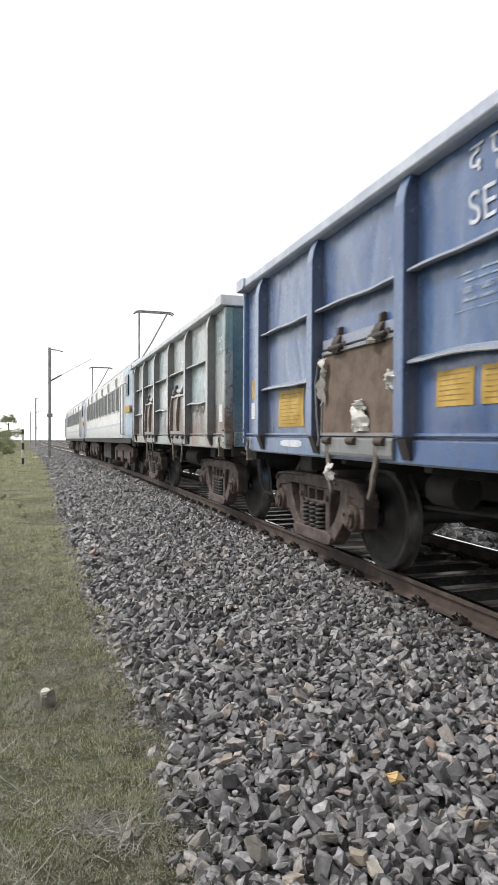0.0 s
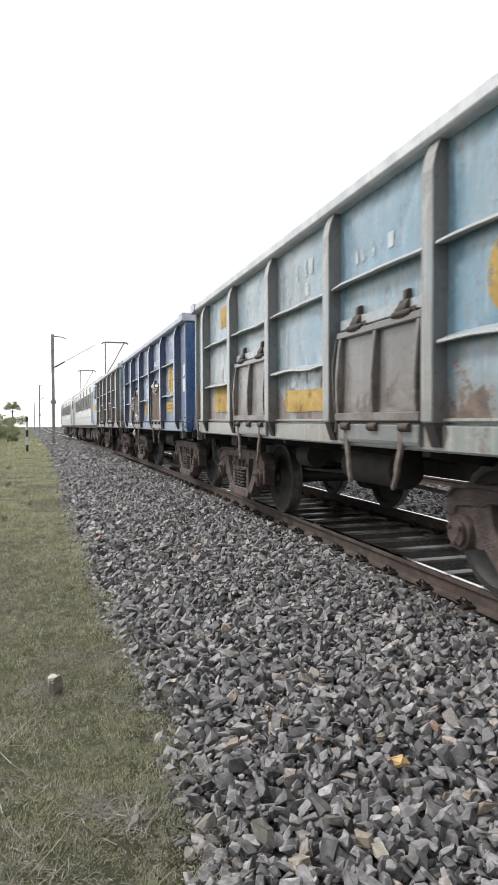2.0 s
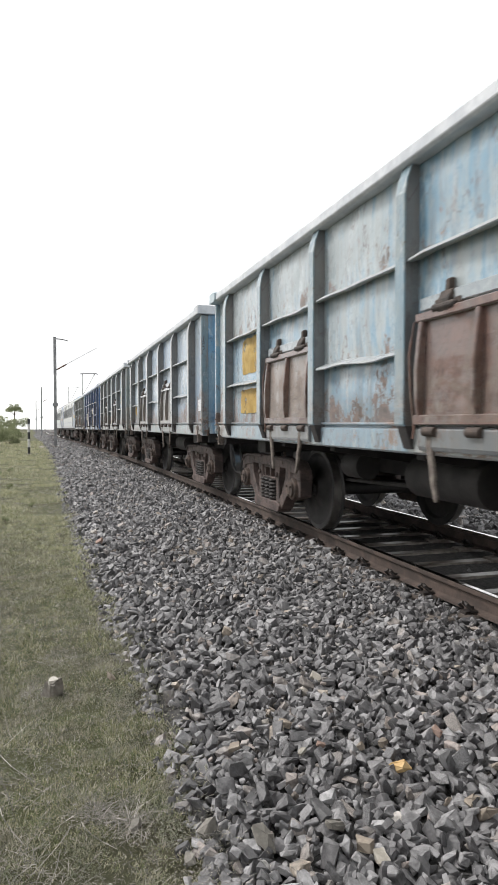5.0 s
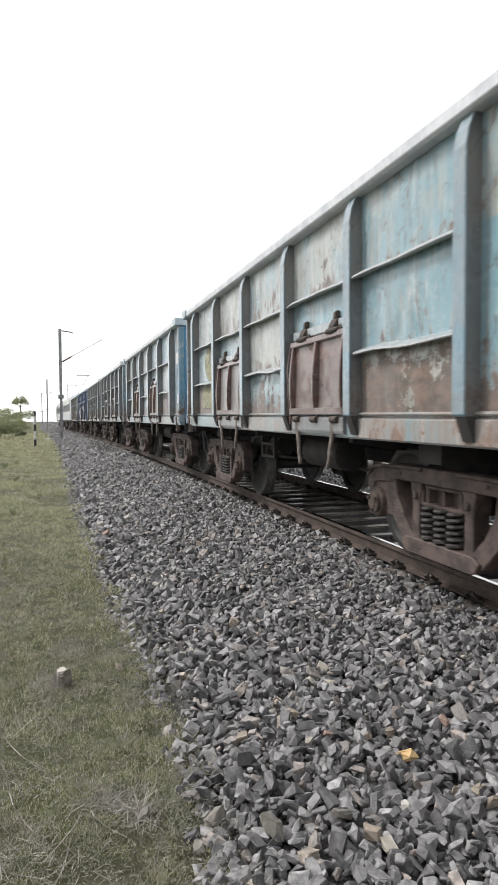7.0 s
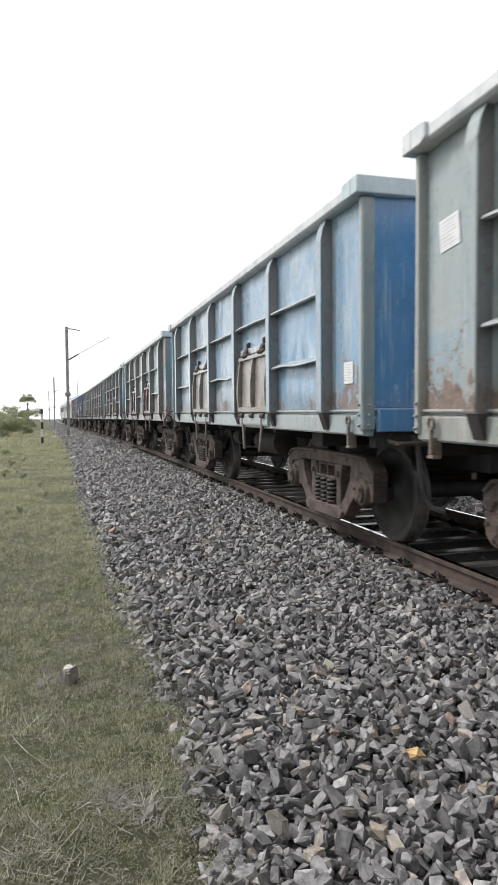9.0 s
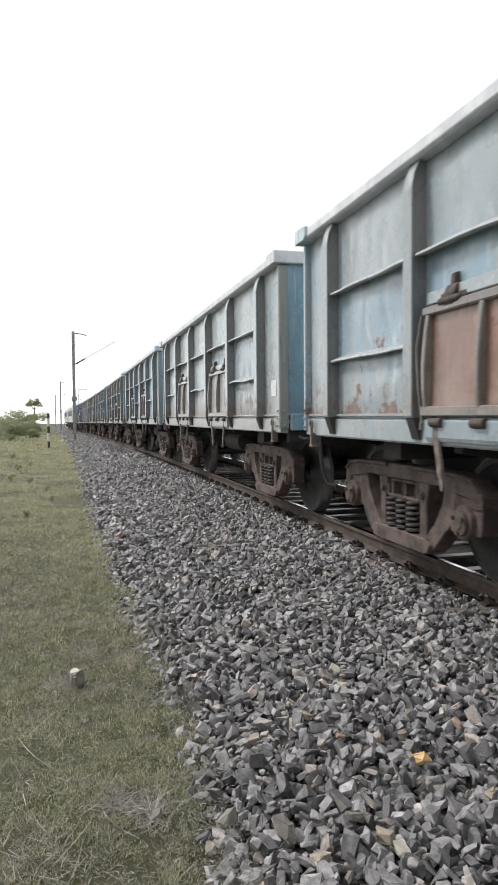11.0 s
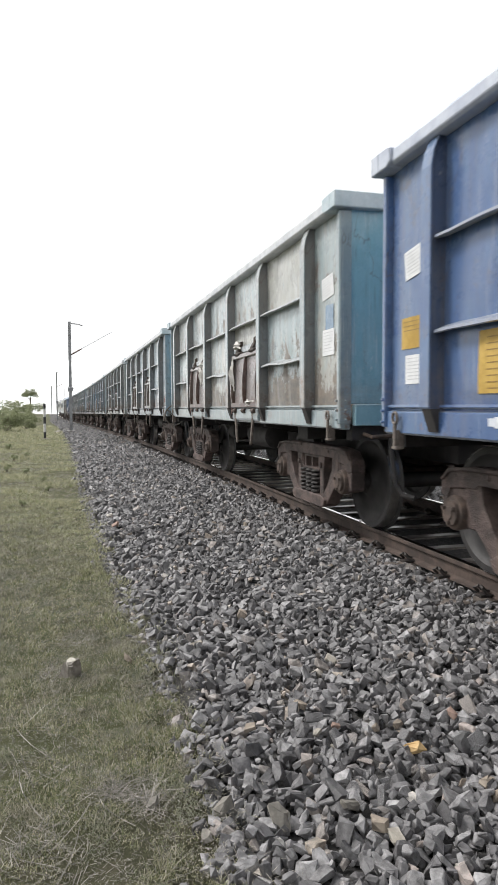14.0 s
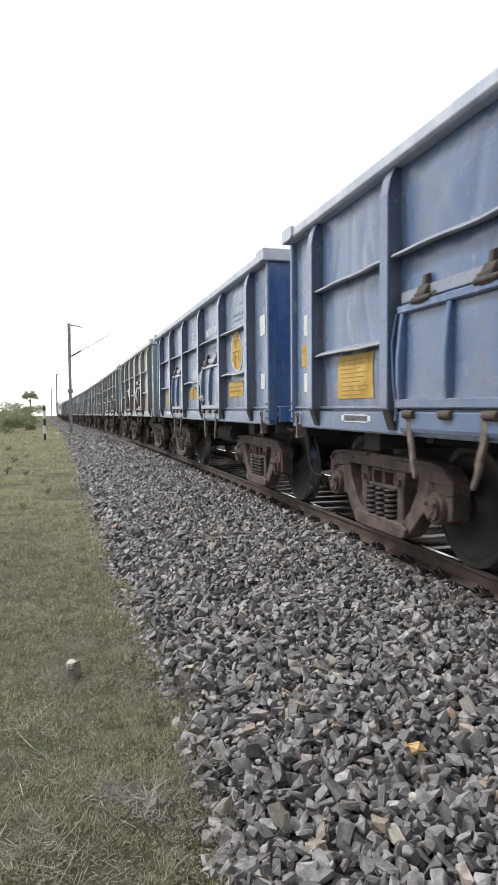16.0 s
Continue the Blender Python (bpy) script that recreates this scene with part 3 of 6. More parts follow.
def end_coping_mesh():
    """The top frame of an end wall, wrapped a little way round both corners."""
    s = Shape().box(-1.64, 1.64, -HALF - 0.07, -HALF + 0.06, 3.155, 3.305)
    for k in (-1, 1):
        s.prism([(-HALF + 0.06, 3.155), (-HALF + 0.06, 3.305), (-HALF + 0.20, 3.302), (-HALF + 0.25, 3.29), (-HALF + 0.25, 3.185), (-HALF + 0.2, 3.155)], k * 1.64, k * 1.46, "x")
    return s.mesh("end_coping", 0.008)


def sill_mesh():
    """The folded lower plate of the side."""
    s = Shape()
    s.prism([(-1.44, 1.32), (-1.53, 1.32), (-1.537, 1.30), (-1.495, 1.292), (-1.495, 1.276), (-1.54, 1.265), (-1.54, 1.10), (-1.50, 1.085), (-1.44, 1.085)], -HALF + 0.01, HALF - 0.01, "y")
    return s.mesh("side_sill", 0.004)


def corner_mesh():
    s = Shape()
    s.prism([(-1.44, -HALF - 0.012), (-1.55, -HALF - 0.012), (-1.565, -HALF + 0.003), (-1.565, -HALF + 0.05), (-1.545, -HALF + 0.056), (-1.44, -HALF + 0.06)], 1.14, 3.14, "z")
    for z in (1.18, 1.27, 1.36):
        s.turned([(-HALF - 0.034, 0.013), (-HALF - 0.011, 0.016)], "y", (-1.50, 0, z), 8)
        s.turned([(-1.588, 0.013), (-1.564, 0.016)], "x", (0, -HALF + 0.035, z), 8)
    return s.mesh("corner_post", 0.008)


def end_mesh():
    """A pressed end wall with three broad upright swages."""
    y0, out = -HALF + 0.01, [(-1.45, -HALF + 0.01)]
    for x in (-0.95, 0.0, 0.95):
        out += [(x - 0.30, y0), (x - 0.16, y0 - 0.022), (x + 0.16, y0 - 0.022), (x + 0.30, y0)]
    out += [(1.45, y0), (1.45, y0 + 0.03), (-1.45, y0 + 0.03)]
    return Shape().prism(out, 1.33, 3.16, "z").mesh("end_wall", 0.006)


def end_sill_mesh():
    return Shape().box(-1.42, 1.42, -HALF - 0.055, -HALF + 0.02, 1.12, 1.327).mesh("end_sill", 0.01)


def door_mesh():
    s = Shape()
    s.prism([(SIDE_X + 0.01, 1.30), (SIDE_X - 0.055, 1.30), (SIDE_X - 0.035, 2.06), (SIDE_X + 0.01, 2.06)], -0.68, 0.68, "y")
    return s.mesh("door", 0.01)


def door_frame_mesh():
    s = Shape()
    a, b = SIDE_X - 0.05, SIDE_X - 0.09
    for y in (-0.68, -0.03, 0.62):
        s.prism([(a, 1.31), (b, 1.31), (b - 0.02, 1.48), (b - 0.022, 1.68), (b - 0.002, 1.9), (b + 0.02, 2.05), (a + 0.02, 2.05)], y, y + 0.045, "y")
    s.box(a, b - 0.005, -0.70, 0.70, 1.30, 1.37)
    s.box(a + 0.02, b + 0.01, -0.70, 0.70, 2.02, 2.08)
    return s.mesh("door_frame", 0.008)


def board_frame_mesh():
    """Thin angle irons round a boarded door."""
    s, a, b = Shape(), SIDE_X - 0.03, SIDE_X - 0.066
    for y in (-0.70, 0.672):
        s.prism([(a, 1.30), (b, 1.30), (b + 0.02, 2.07), (a + 0.02, 2.07)], y, y + 0.028, "y")
    s.box(a + 0.02, b + 0.012, -0.70, 0.70, 2.045, 2.08).box(a, b, -0.70, 0.70, 1.295, 1.325)
    return s.mesh("door_frame", 0.004)


def hinge_mesh():
    """A rusty hinge over the door: two worn lugs, a pin with nuts and a stub of strap."""
    s, x = Shape(), SIDE_X
    s.prism([(x, 2.03), (x - 0.07, 2.03), (x - 0.09, 2.07), (x - 0.085, 2.13), (x - 0.055, 2.19), (x, 2.20)], -0.075, 0.055, "y")
    s.prism([(x, 2.16), (x - 0.06, 2.16), (x - 0.05, 2.26), (x - 0.02, 2.275), (x, 2.27)], -0.035, 0.012, "y")
    s.turned([(-0.14, 0.015), (-0.12, 0.028), (0.11, 0.028), (0.13, 0.015)], "y", (x - 0.07, 0, 2.085), 9)
    s.box(x - 0.01, x - 0.05, -0.16, -0.09, 2.06, 2.13).box(x - 0.01, x - 0.045, 0.09, 0.15, 2.08, 2.15)
    return s.mesh("hinge", 0.006)


def header_mesh():
    return Shape().box(SIDE_X + 0.005, SIDE_X - 0.042, -0.70, 0.70, 2.10, 2.19).mesh("door_header", 0.006)


def latch_mesh():
    s = Shape().box(SIDE_X - 0.04, SIDE_X - 0.10, -0.055, 0.055, 1.245, 1.285)
    s.turned([(-0.07, 0.035), (0.07, 0.035)], "y", (SIDE_X - 0.08, 0, 1.255), 10)
    return s.mesh("latch", 0.006)


def lever_mesh(lean):
    """A flat door-locking bar that hangs below the sill, battered out of line and thinner at the foot."""
    line = [(0.0, 1.25, 0.034), (0.004, 1.16, 0.036), (lean * 0.25, 1.08, 0.031), (lean * 0.9, 0.97, 0.030), (lean * 1.05, 0.89, 0.026), (lean * 1.7, 0.81, 0.021), (lean * 1.75, 0.775, 0.012)]
    s = Shape().prism([(y - w, z) for y, z, w in line] + [(y + w, z) for y, z, w in reversed(line)], -1.548, -1.578, "x")
    return s.mesh("locking_bar", 0.006)


def door_sill_mesh():
    return Shape().prism([(SIDE_X, 1.12), (SIDE_X - 0.06, 1.12), (SIDE_X - 0.075, 1.15), (SIDE_X - 0.075, 1.27), (SIDE_X - 0.06, 1.285), (SIDE_X, 1.285)], -0.67, 0.67, "y").mesh("door_sill", 0.006)


def underframe_meshes():
    """Centre sill, floor, headstocks, bolster beams and cross bearers, each with its places along the wagon."""
    beam = Shape().box(-1.3, -0.265, -0.16, 0.16, 0.92, 1.128).box(0.265, 1.3, -0.16, 0.16, 0.92, 1.128).box(-0.3, 0.3, -0.25, 0.25, 0.66, 0.715)
    bearer = Shape().prism([(-1.44, 1.128), (-1.44, 1.04), (-0.265, 0.86), (-0.265, 1.128)], -0.05, 0.05, "y").prism([(1.44, 1.128), (1.44, 1.04), (0.265, 0.86), (0.265, 1.128)], -0.05, 0.05, "y")
    return (("centre_sill", Shape().box(-0.26, 0.26, -HALF, HALF, 0.72, 1.128).mesh("centre_sill", 0), (0.0,)),
            ("floor", Shape().box(-1.46, 1.46, -HALF + 0.03, HALF - 0.03, 1.13, 1.20).mesh("floor", 0), (0.0,)),
            ("headstock", Shape().box(-1.42, 1.42, -0.06, 0.06, 0.98, 1.126).mesh("headstock", 0), (-HALF + 0.08, HALF - 0.08)),
            ("bolster_beam", beam.mesh("bolster_beam", 0), (-3.32, 3.46)),
            ("cross_bearer", bearer.mesh("cross_bearer", 0), (-2.2, -0.8, 0.8, 2.2)))


def brake_mesh():
    """Brake cylinder, air reservoir and rods under the middle."""
    s = Shape().turned([(-0.55, 0.05), (-0.52, 0.19), (0.52, 0.19), (0.55, 0.05)], "y", (-0.85, -0.4, 0.84), 18)
    s.turned([(-0.2, 0.14), (0.18, 0.14), (0.2, 0.1)], "y", (-0.9, 1.3, 0.86), 16)
    s.tube([(-0.7, -2.6, 0.62), (-0.75, 0.2, 0.72), (-0.7, 2.6, 0.62)], 0.022, 6)
    return s.mesh("brake_gear", 0, True)


def bracket_mesh():
    """The guard frame beside the brake gear."""
    s = Shape().box(-1.12, -1.06, 1.0, 1.6, 0.86, 0.9).box(-1.12, -1.06, 1.0, 1.06, 0.68, 1.1)
    return s.box(-1.12, -1.06, 1.54, 1.6, 0.68, 1.1).box(-1.12, -1.06, 1.0, 1.6, 0.68, 0.72).mesh("guard_frame", 0.006)


def coupler_mesh():
    s = Shape().box(-0.10, 0.10, -HALF - 0.30, -HALF + 0.1, 0.97, 1.17)
    s.prism([(-0.16, -HALF - 0.47), (0.02, -HALF - 0.50), (0.19, -HALF - 0.38), (0.17, -HALF - 0.26), (-0.18, -HALF - 0.26)], 0.92, 1.22, "z")
    s.tube([(0.35, -HALF + 0.02, 0.98), (0.35, -HALF - 0.15, 0.92), (0.3, -HALF - 0.32, 0.70), (0.2, -HALF - 0.45, 0.66)], 0.028, 8)
    s.tube([(-1.3, -HALF + 0.0, 1.04), (-1.3, -HALF - 0.16, 1.02), (-0.3, -HALF - 0.22, 1.05)], 0.02, 6)
    return s.mesh("coupler", 0.008)


def push_pole_mesh():
    """The ring and shank of the pulling lug at the end of the side sill."""
    s, y = Shape(), -HALF + 0.25
    s.tube([(-1.575, y + 0.036 * math.cos(q), 1.215 + 0.045 * math.sin(q)) for q in np.linspace(0, 2 * math.pi, 14, endpoint=False)], 0.014, 6, True)
    s.prism([(y - 0.014, 1.17), (y + 0.014, 1.17), (y + 0.02, 1.0), (y - 0.02, 1.0)], -1.56, -1.585, "x")
    s.prism([(y - 0.024, 1.0), (y + 0.02, 1.0), (y + 0.038, 0.988), (y + 0.042, 0.97), (y - 0.042, 0.97), (y - 0.038, 0.988)], -1.53, -1.585, "x")
    s.box(-1.5, -1.56, y - 0.02, y + 0.02, 0.97, 1.12)
    return s.mesh("lug", 0.005)


def hose_mesh():
    """An air hose that hangs from the headstock."""
    y = -HALF - 0.05
    s = Shape().tube([(-1.05, y + 0.06, 1.06), (-1.06, y - 0.03, 1.0), (-1.08, y - 0.1, 0.82), (-1.06, y - 0.14, 0.58), (-1.02, y - 0.2, 0.47), (-0.95, y - 0.3, 0.45)], 0.026, 8)
    s.turned([(1.0, 0.04), (1.09, 0.045)], "z", (-1.05, y + 0.05, 0), 10)
    return s.mesh("air_hose", 0, True)


def side_frame_mesh():
    """A cast three-piece bogie's side frame: broad top member, spring window, rounded openings."""
    s = Shape()
    a, b = -1.06, -1.215
    s.prism([(-1.22, 0.62), (-1.21, 0.74), (-1.10, 0.835), (-0.85, 0.862), (-0.3, 0.868), (0.3, 0.868), (0.85, 0.862), (1.10, 0.835), (1.21, 0.74), (1.22, 0.62),
             (1.12, 0.60), (1.08, 0.68), (0.90, 0.70), (0.76, 0.70), (0.70, 0.735), (-0.70, 0.735), (-0.76, 0.70), (-0.90, 0.70), (-1.08, 0.68), (-1.12, 0.60)], a, b, "x")
    s.prism([(-0.50, 0.17), (-0.44, 0.15), (0.44, 0.15), (0.50, 0.17), (0.54, 0.24), (0.46, 0.285), (-0.46, 0.285), (-0.54, 0.24)], a + 0.003, b - 0.03, "x")
    for k in (-1, 1):
        # column beside the springs, broad strut, bearing jaws
        s.prism([(k * 0.31, 0.25), (k * 0.43, 0.25), (k * 0.42, 0.55), (k * 0.46, 0.76), (k * 0.28, 0.76), (k * 0.31, 0.60)], a + 0.005, b + 0.012, "x")
        s.prism([(k * 0.40, 0.17), (k * 0.54, 0.20), (k * 0.70, 0.36), (k * 0.84, 0.47), (k * 0.88, 0.72), (k * 0.70, 0.76), (k * 0.67, 0.60), (k * 0.55, 0.42), (k * 0.42, 0.30)], a + 0.008, b + 0.006, "x")
        s.prism([(k * 1.11, 0.40), (k * 1.19, 0.42), (k * 1.22, 0.70), (k * 1.08, 0.70)], a + 0.01, b + 0.01, "x")
        s.prism([(k * 0.78, 0.40), (k * 0.88, 0.40), (k * 0.91, 0.72), (k * 0.76, 0.72)], a + 0.012, b + 0.014, "x")
        s.box(a + 0.02, b + 0.02, k * 1.0 - 0.12, k * 1.0 + 0.12, 0.60, 0.69)
        s.turned([(b - 0.012, 0.022), (b + 0.02, 0.024)], "x", (0, k * 0.60, 0.80), 8)
        # lip along the shoulder, web plate of the end opening, brake hanger
        s.prism([(k * 0.25, 0.868), (k * 0.85, 0.862), (k * 1.10, 0.835), (k * 1.21, 0.74), (k * 1.17, 0.735), (k * 1.08, 0.805), (k * 0.85, 0.83), (k * 0.25, 0.835)], b, b - 0.022, "x")
        s.prism([(k * 0.86, 0.70), (k * 0.66, 0.70), (k * 0.70, 0.52), (k * 0.84, 0.44)], a + 0.09, a + 0.05, "x")
        s.box(a + 0.02, b - 0.015, k * 0.36 - 0.025, k * 0.36 + 0.025, 0.60, 0.66)
    return s.mesh("side_frame", 0.022)


def bolster_mesh():
    """The bolster's end in the spring window: a flanged box with two dark pockets and wedges."""
    s = Shape().box(-0.2, -1.10, -0.26, 0.26, 0.575, 0.72)
    s.box(-1.09, -1.20, -0.275, 0.275, 0.555, 0.585).box(-1.09, -1.185, -0.25, 0.25, 0.70, 0.73)
    for y in (-0.25, -0.022, 0.206):
        s.box(-1.09, -1.18, y, y + 0.044, 0.58, 0.71)
    for k in (-1, 1):
        s.prism([(k * 0.27, 0.56), (k * 0.315, 0.56), (k * 0.315, 0.68), (k * 0.285, 0.68)], -1.09, -1.19, "x")
    return s.mesh("bolster_end", 0.006)


def spring_mesh():
    s = Shape()
    for y in (-0.18, 0.0, 0.18):
        for x in (-1.17, -1.03):
            turns = 6.0
            path = [(x + 0.07 * math.cos(q), y + 0.07 * math.sin(q), 0.285 + 0.285 * q / (2 * math.pi * turns)) for q in np.linspace(0, 2 * math.pi * turns, 46)]
            s.tube(path, 0.0175, 6)
    return s.mesh("spring_nest", 0, True)


def axle_cap_mesh():
    s = Shape().turned([(-1.05, 0.12), (-1.225, 0.135), (-1.245, 0.125), (-1.247, 0.10), (-1.275, 0.095), (-1.278, 0.05), (-1.285, 0.045)], "x", (0, 0, 0.5), 20)
    for k in range(3):
        q = 2 * math.pi * k / 3 + 0.5
        s.turned([(-1.298, 0.016), (-1.275, 0.018)], "x", (0, 0.072 * math.cos(q), 0.5 + 0.072 * math.sin(q)), 6)
    return s.mesh("axle_cap", 0, True)


def brake_beam_mesh():
    s = Shape().prism([(-0.06, 0.42), (0.06, 0.42), (0.06, 0.5), (-0.06, 0.5)], -0.95, 0.95, "x")
    for x in (-0.84, 0.84):
        s.prism([(-0.05, 0.30), (0.07, 0.28), (0.10, 0.46), (0.07, 0.66), (-0.03, 0.64)], x - 0.045, x + 0.045, "x")
    return s.mesh("brake_beam", 0.008)


def ring(profile, sides=40):
    """A turned band closed on itself, round the x axis."""
    verts = [(s, r * math.cos(2 * math.pi * k / sides), r * math.sin(2 * math.pi * k / sides)) for s, r in profile for k in range(sides)]
    m = len(profile)
    return verts, [(i * sides + k, i * sides + (k + 1) % sides, (i + 1) % m * sides + (k + 1) % sides, (i + 1) % m * sides + k) for i in range(m) for k in range(sides)]


def wheelset_mesh():
    s = Shape().turned([(-0.99, 0.07), (-0.92, 0.085), (-0.7, 0.085), (0.7, 0.085), (0.92, 0.085), (0.99, 0.07)], "x", sides=16)
    for k in (-1, 1):
        prof = [(0.945, 0.09), (0.94, 0.13), (0.895, 0.17), (0.868, 0.24), (0.862, 0.38), (0.885, 0.42), (0.905, 0.44), (0.905, 0.488), (0.897, 0.495), (0.80, 0.501),
                (0.787, 0.518), (0.775, 0.527), (0.765, 0.518), (0.765, 0.44), (0.80, 0.41), (0.825, 0.24), (0.78, 0.14), (0.76, 0.09)]
        s.add(*ring([(k * x, r) for x, r in prof]))
    return s.mesh("wheelset", 0, True)


def tread_mesh():
    return Shape().add(*ring([(-0.898, 0.4965), (-0.803, 0.5035), (-0.803, 0.49), (-0.898, 0.48)])).mesh("wheel_tread", 0, True)


def hand_wheel_mesh():
    s = Shape().tube([(0.24 * math.cos(q), 0, 0.24 * math.sin(q)) for q in np.linspace(0, 2 * math.pi, 28, endpoint=False)], 0.017, 8, True)
    for k in range(3):
        q = 2 * math.pi * k / 3 + 0.4
        s.prism([(0.03 * math.cos(q - 1), 0.03 * math.sin(q - 1)), (0.235 * math.cos(q - 0.045), 0.235 * math.sin(q - 0.045)), (0.235 * math.cos(q + 0.045), 0.235 * math.sin(q + 0.045)), (0.03 * math.cos(q + 1), 0.03 * math.sin(q + 1))], -0.01, 0.01, "y")
    s.turned([(-0.03, 0.04), (0.18, 0.035)], "y", sides=10)
    return s.mesh("hand_wheel", 0, True)


PANEL = [panel_mesh(i) for i in range(7)]
POST, COPING, END_COPING, SILL, CORNER, END = post_mesh(), coping_mesh(), end_coping_mesh(), sill_mesh(), corner_mesh(), end_mesh()
END_SILL = end_sill_mesh()
RIBS = [[rib_mesh(CUTS[i + 1] - CUTS[i] - 0.15, i * 3.7 + r) for r in range(2)] for i in range(7)]
HEADER, BOARD_FRAME = header_mesh(), board_frame_mesh()
DOOR, DOOR_FRAME, HINGE, LATCH, LEVERS = door_mesh(), door_frame_mesh(), hinge_mesh(), latch_mesh(), [lever_mesh(0.07), lever_mesh(-0.045)]
BRACKET = bracket_mesh()
UNDERFRAME, BRAKE, COUPLER, LUG = underframe_meshes(), brake_mesh(), coupler_mesh(), push_pole_mesh()
POST_FOOT_SHADE, DOOR_ROD, POST_WEB = post_foot_shade_mesh(), door_rod_mesh(), post_web_mesh()
HOSE, BOLSTER, DOOR_SILL = hose_mesh(), bolster_mesh(), door_sill_mesh()
SIDE_FRAME, SPRINGS, AXLE_CAP, BEAM, WHEELS, TREADS, HAND_WHEEL = side_frame_mesh(), spring_mesh(), axle_cap_mesh(), brake_beam_mesh(), wheelset_mesh(), tread_mesh(), hand_wheel_mesh()
HALF_TURN = pose(0, 0, 0, 0, 0, 180)


def on_sheet(name, y, z, points, faces, lift, tilt=0.0):
    """A skin of paint or paper that follows the dented sheet; points are (along, up) from the middle y, z."""
    i, q = sum(y > c for c in POSTS), radians(tilt)
    verts = []
    for a, b in points:
        yy, zz = y + a * math.cos(q) - b * math.sin(q), z + a * math.sin(q) + b * math.cos(q)
        verts.append((sheet_x(i, yy, min(3.19, max(1.32, zz))) - lift, yy, zz))
    return Shape().add(verts, faces).mesh(name, 0, True)


def oblong(name, y, z, wide, high, lift, tilt=0.0, middle=None, nx=0, nz=0):
    nx, nz = nx or max(2, int(wide / 0.025)), nz or max(1, int(high / 0.025))
    c, d = middle or (0.0, 0.0)
    pts = [(c + wide * (a / nx - 0.5), d + high * (b / nz - 0.5)) for b in range(nz + 1) for a in range(nx + 1)]
    faces = [(b * (nx + 1) + a, b * (nx + 1) + a + 1, (b + 1) * (nx + 1) + a + 1, (b + 1) * (nx + 1) + a) for b in range(nz) for a in range(nx)]
    return on_sheet(name, y, z, pts, faces, lift, tilt)


def rounded(name, y, z, wide, high, lift, inner=0.0, outline=None):
    """A disc, or a ring where inner is above nought, or a patch with an outline of its own."""
    n, m = 60, 2 if inner else 12
    pts = [((inner + (1 - inner) * k / m) * (outline(q) if outline else 1) * wide / 2 * math.cos(q), (inner + (1 - inner) * k / m) * (outline(q) if outline else 1) * high / 2 * math.sin(q))
           for k in range(m + 1) for q in np.arange(n) * 2 * math.pi / n]
    faces = [(k * n + a, k * n + (a + 1) % n, (k + 1) * n + (a + 1) % n, (k + 1) * n + a) for k in range(m) for a in range(n)]
    return on_sheet(name, y, z, pts, faces, lift)


def plate(name, y, z, wide, high, material, parent, lines=(), ink=None, label="", tilt=0.0, blob=False, thick=0.008):
    """A flat sign, label or painted patch on the wagon's near side, with bars of print."""
    if lines:
        ob = part(name, oblong(name, y, z, wide, high, 0.006, tilt), material, parent, label)
    else:
        def outline(q):
            c, d = math.cos(q), math.sin(q)
            edge = 1.0 if blob else min(1 / max(abs(c), 1e-6), 1 / max(abs(d), 1e-6))
            return edge * (0.94 + (0.5 if blob else 0.08) * noise.noise(Vector((c * 3 + y, d * 3 + z, wide))))
        ob = part(name, rounded(name, y, z, wide, high, 0.006, 0.0, outline), material, parent, label)
    for row, a, b in lines:
        part("print_bar", oblong("print_bar", y, z, (b - a) * wide, thick, 0.0075, tilt, ((0.5 - (a + b) / 2) * wide, high * (0.5 - row)), max(3, int((b - a) * wide / 0.03)), 1), ink or INK, ob)
    return ob


def disc(name, y, z, radius, material, parent, label="", rim=None):
    ob = part(name, rounded(name, y, z, 2 * radius, 2 * radius, 0.006), material, parent, label)
    if rim:
        part("sign_rim", rounded("sign_rim", y, z, 2 * radius + 0.05, 2 * radius + 0.05, 0.0065, radius / (radius + 0.025)), rim, ob)
    return ob


def bars(name, rows, parent, material, label="", x=None):
    """Stencilled marks as plain bars: (y, z, length, height)."""
    for y, z, wide, high in rows:
        me = oblong(name, y, z, wide, high, 0.006) if x is None else Shape().box(x, x + 0.004, y - wide / 2, y + wide / 2, z - high / 2, z + high / 2).mesh(name)
        part(name, me, material, parent, label)


def words(text, y, z, size, parent, material):
    """Stencilled letters that read from outside the near side, laid on the sheet."""
    cu = bpy.data.curves.new("lettering", "FONT")
    cu.body, cu.size, cu.extrude, cu.align_x = text, size, 0.0005, "CENTER"
    tmp = new("lettering_curve", cu)
    me = bpy.data.meshes.new_from_object(tmp)
    bpy.data.objects.remove(tmp)
    me.materials.clear()
    me.transform(pose(0, y, z, 90, 0, -90))
    i = sum(y > c for c in POSTS)
    for v in me.vertices:
        v.co.x += sheet_x(i, v.co.y, min(3.19, v.co.z)) - 0.008
    return part("lettering", me, material, parent, "white stencilled letters")


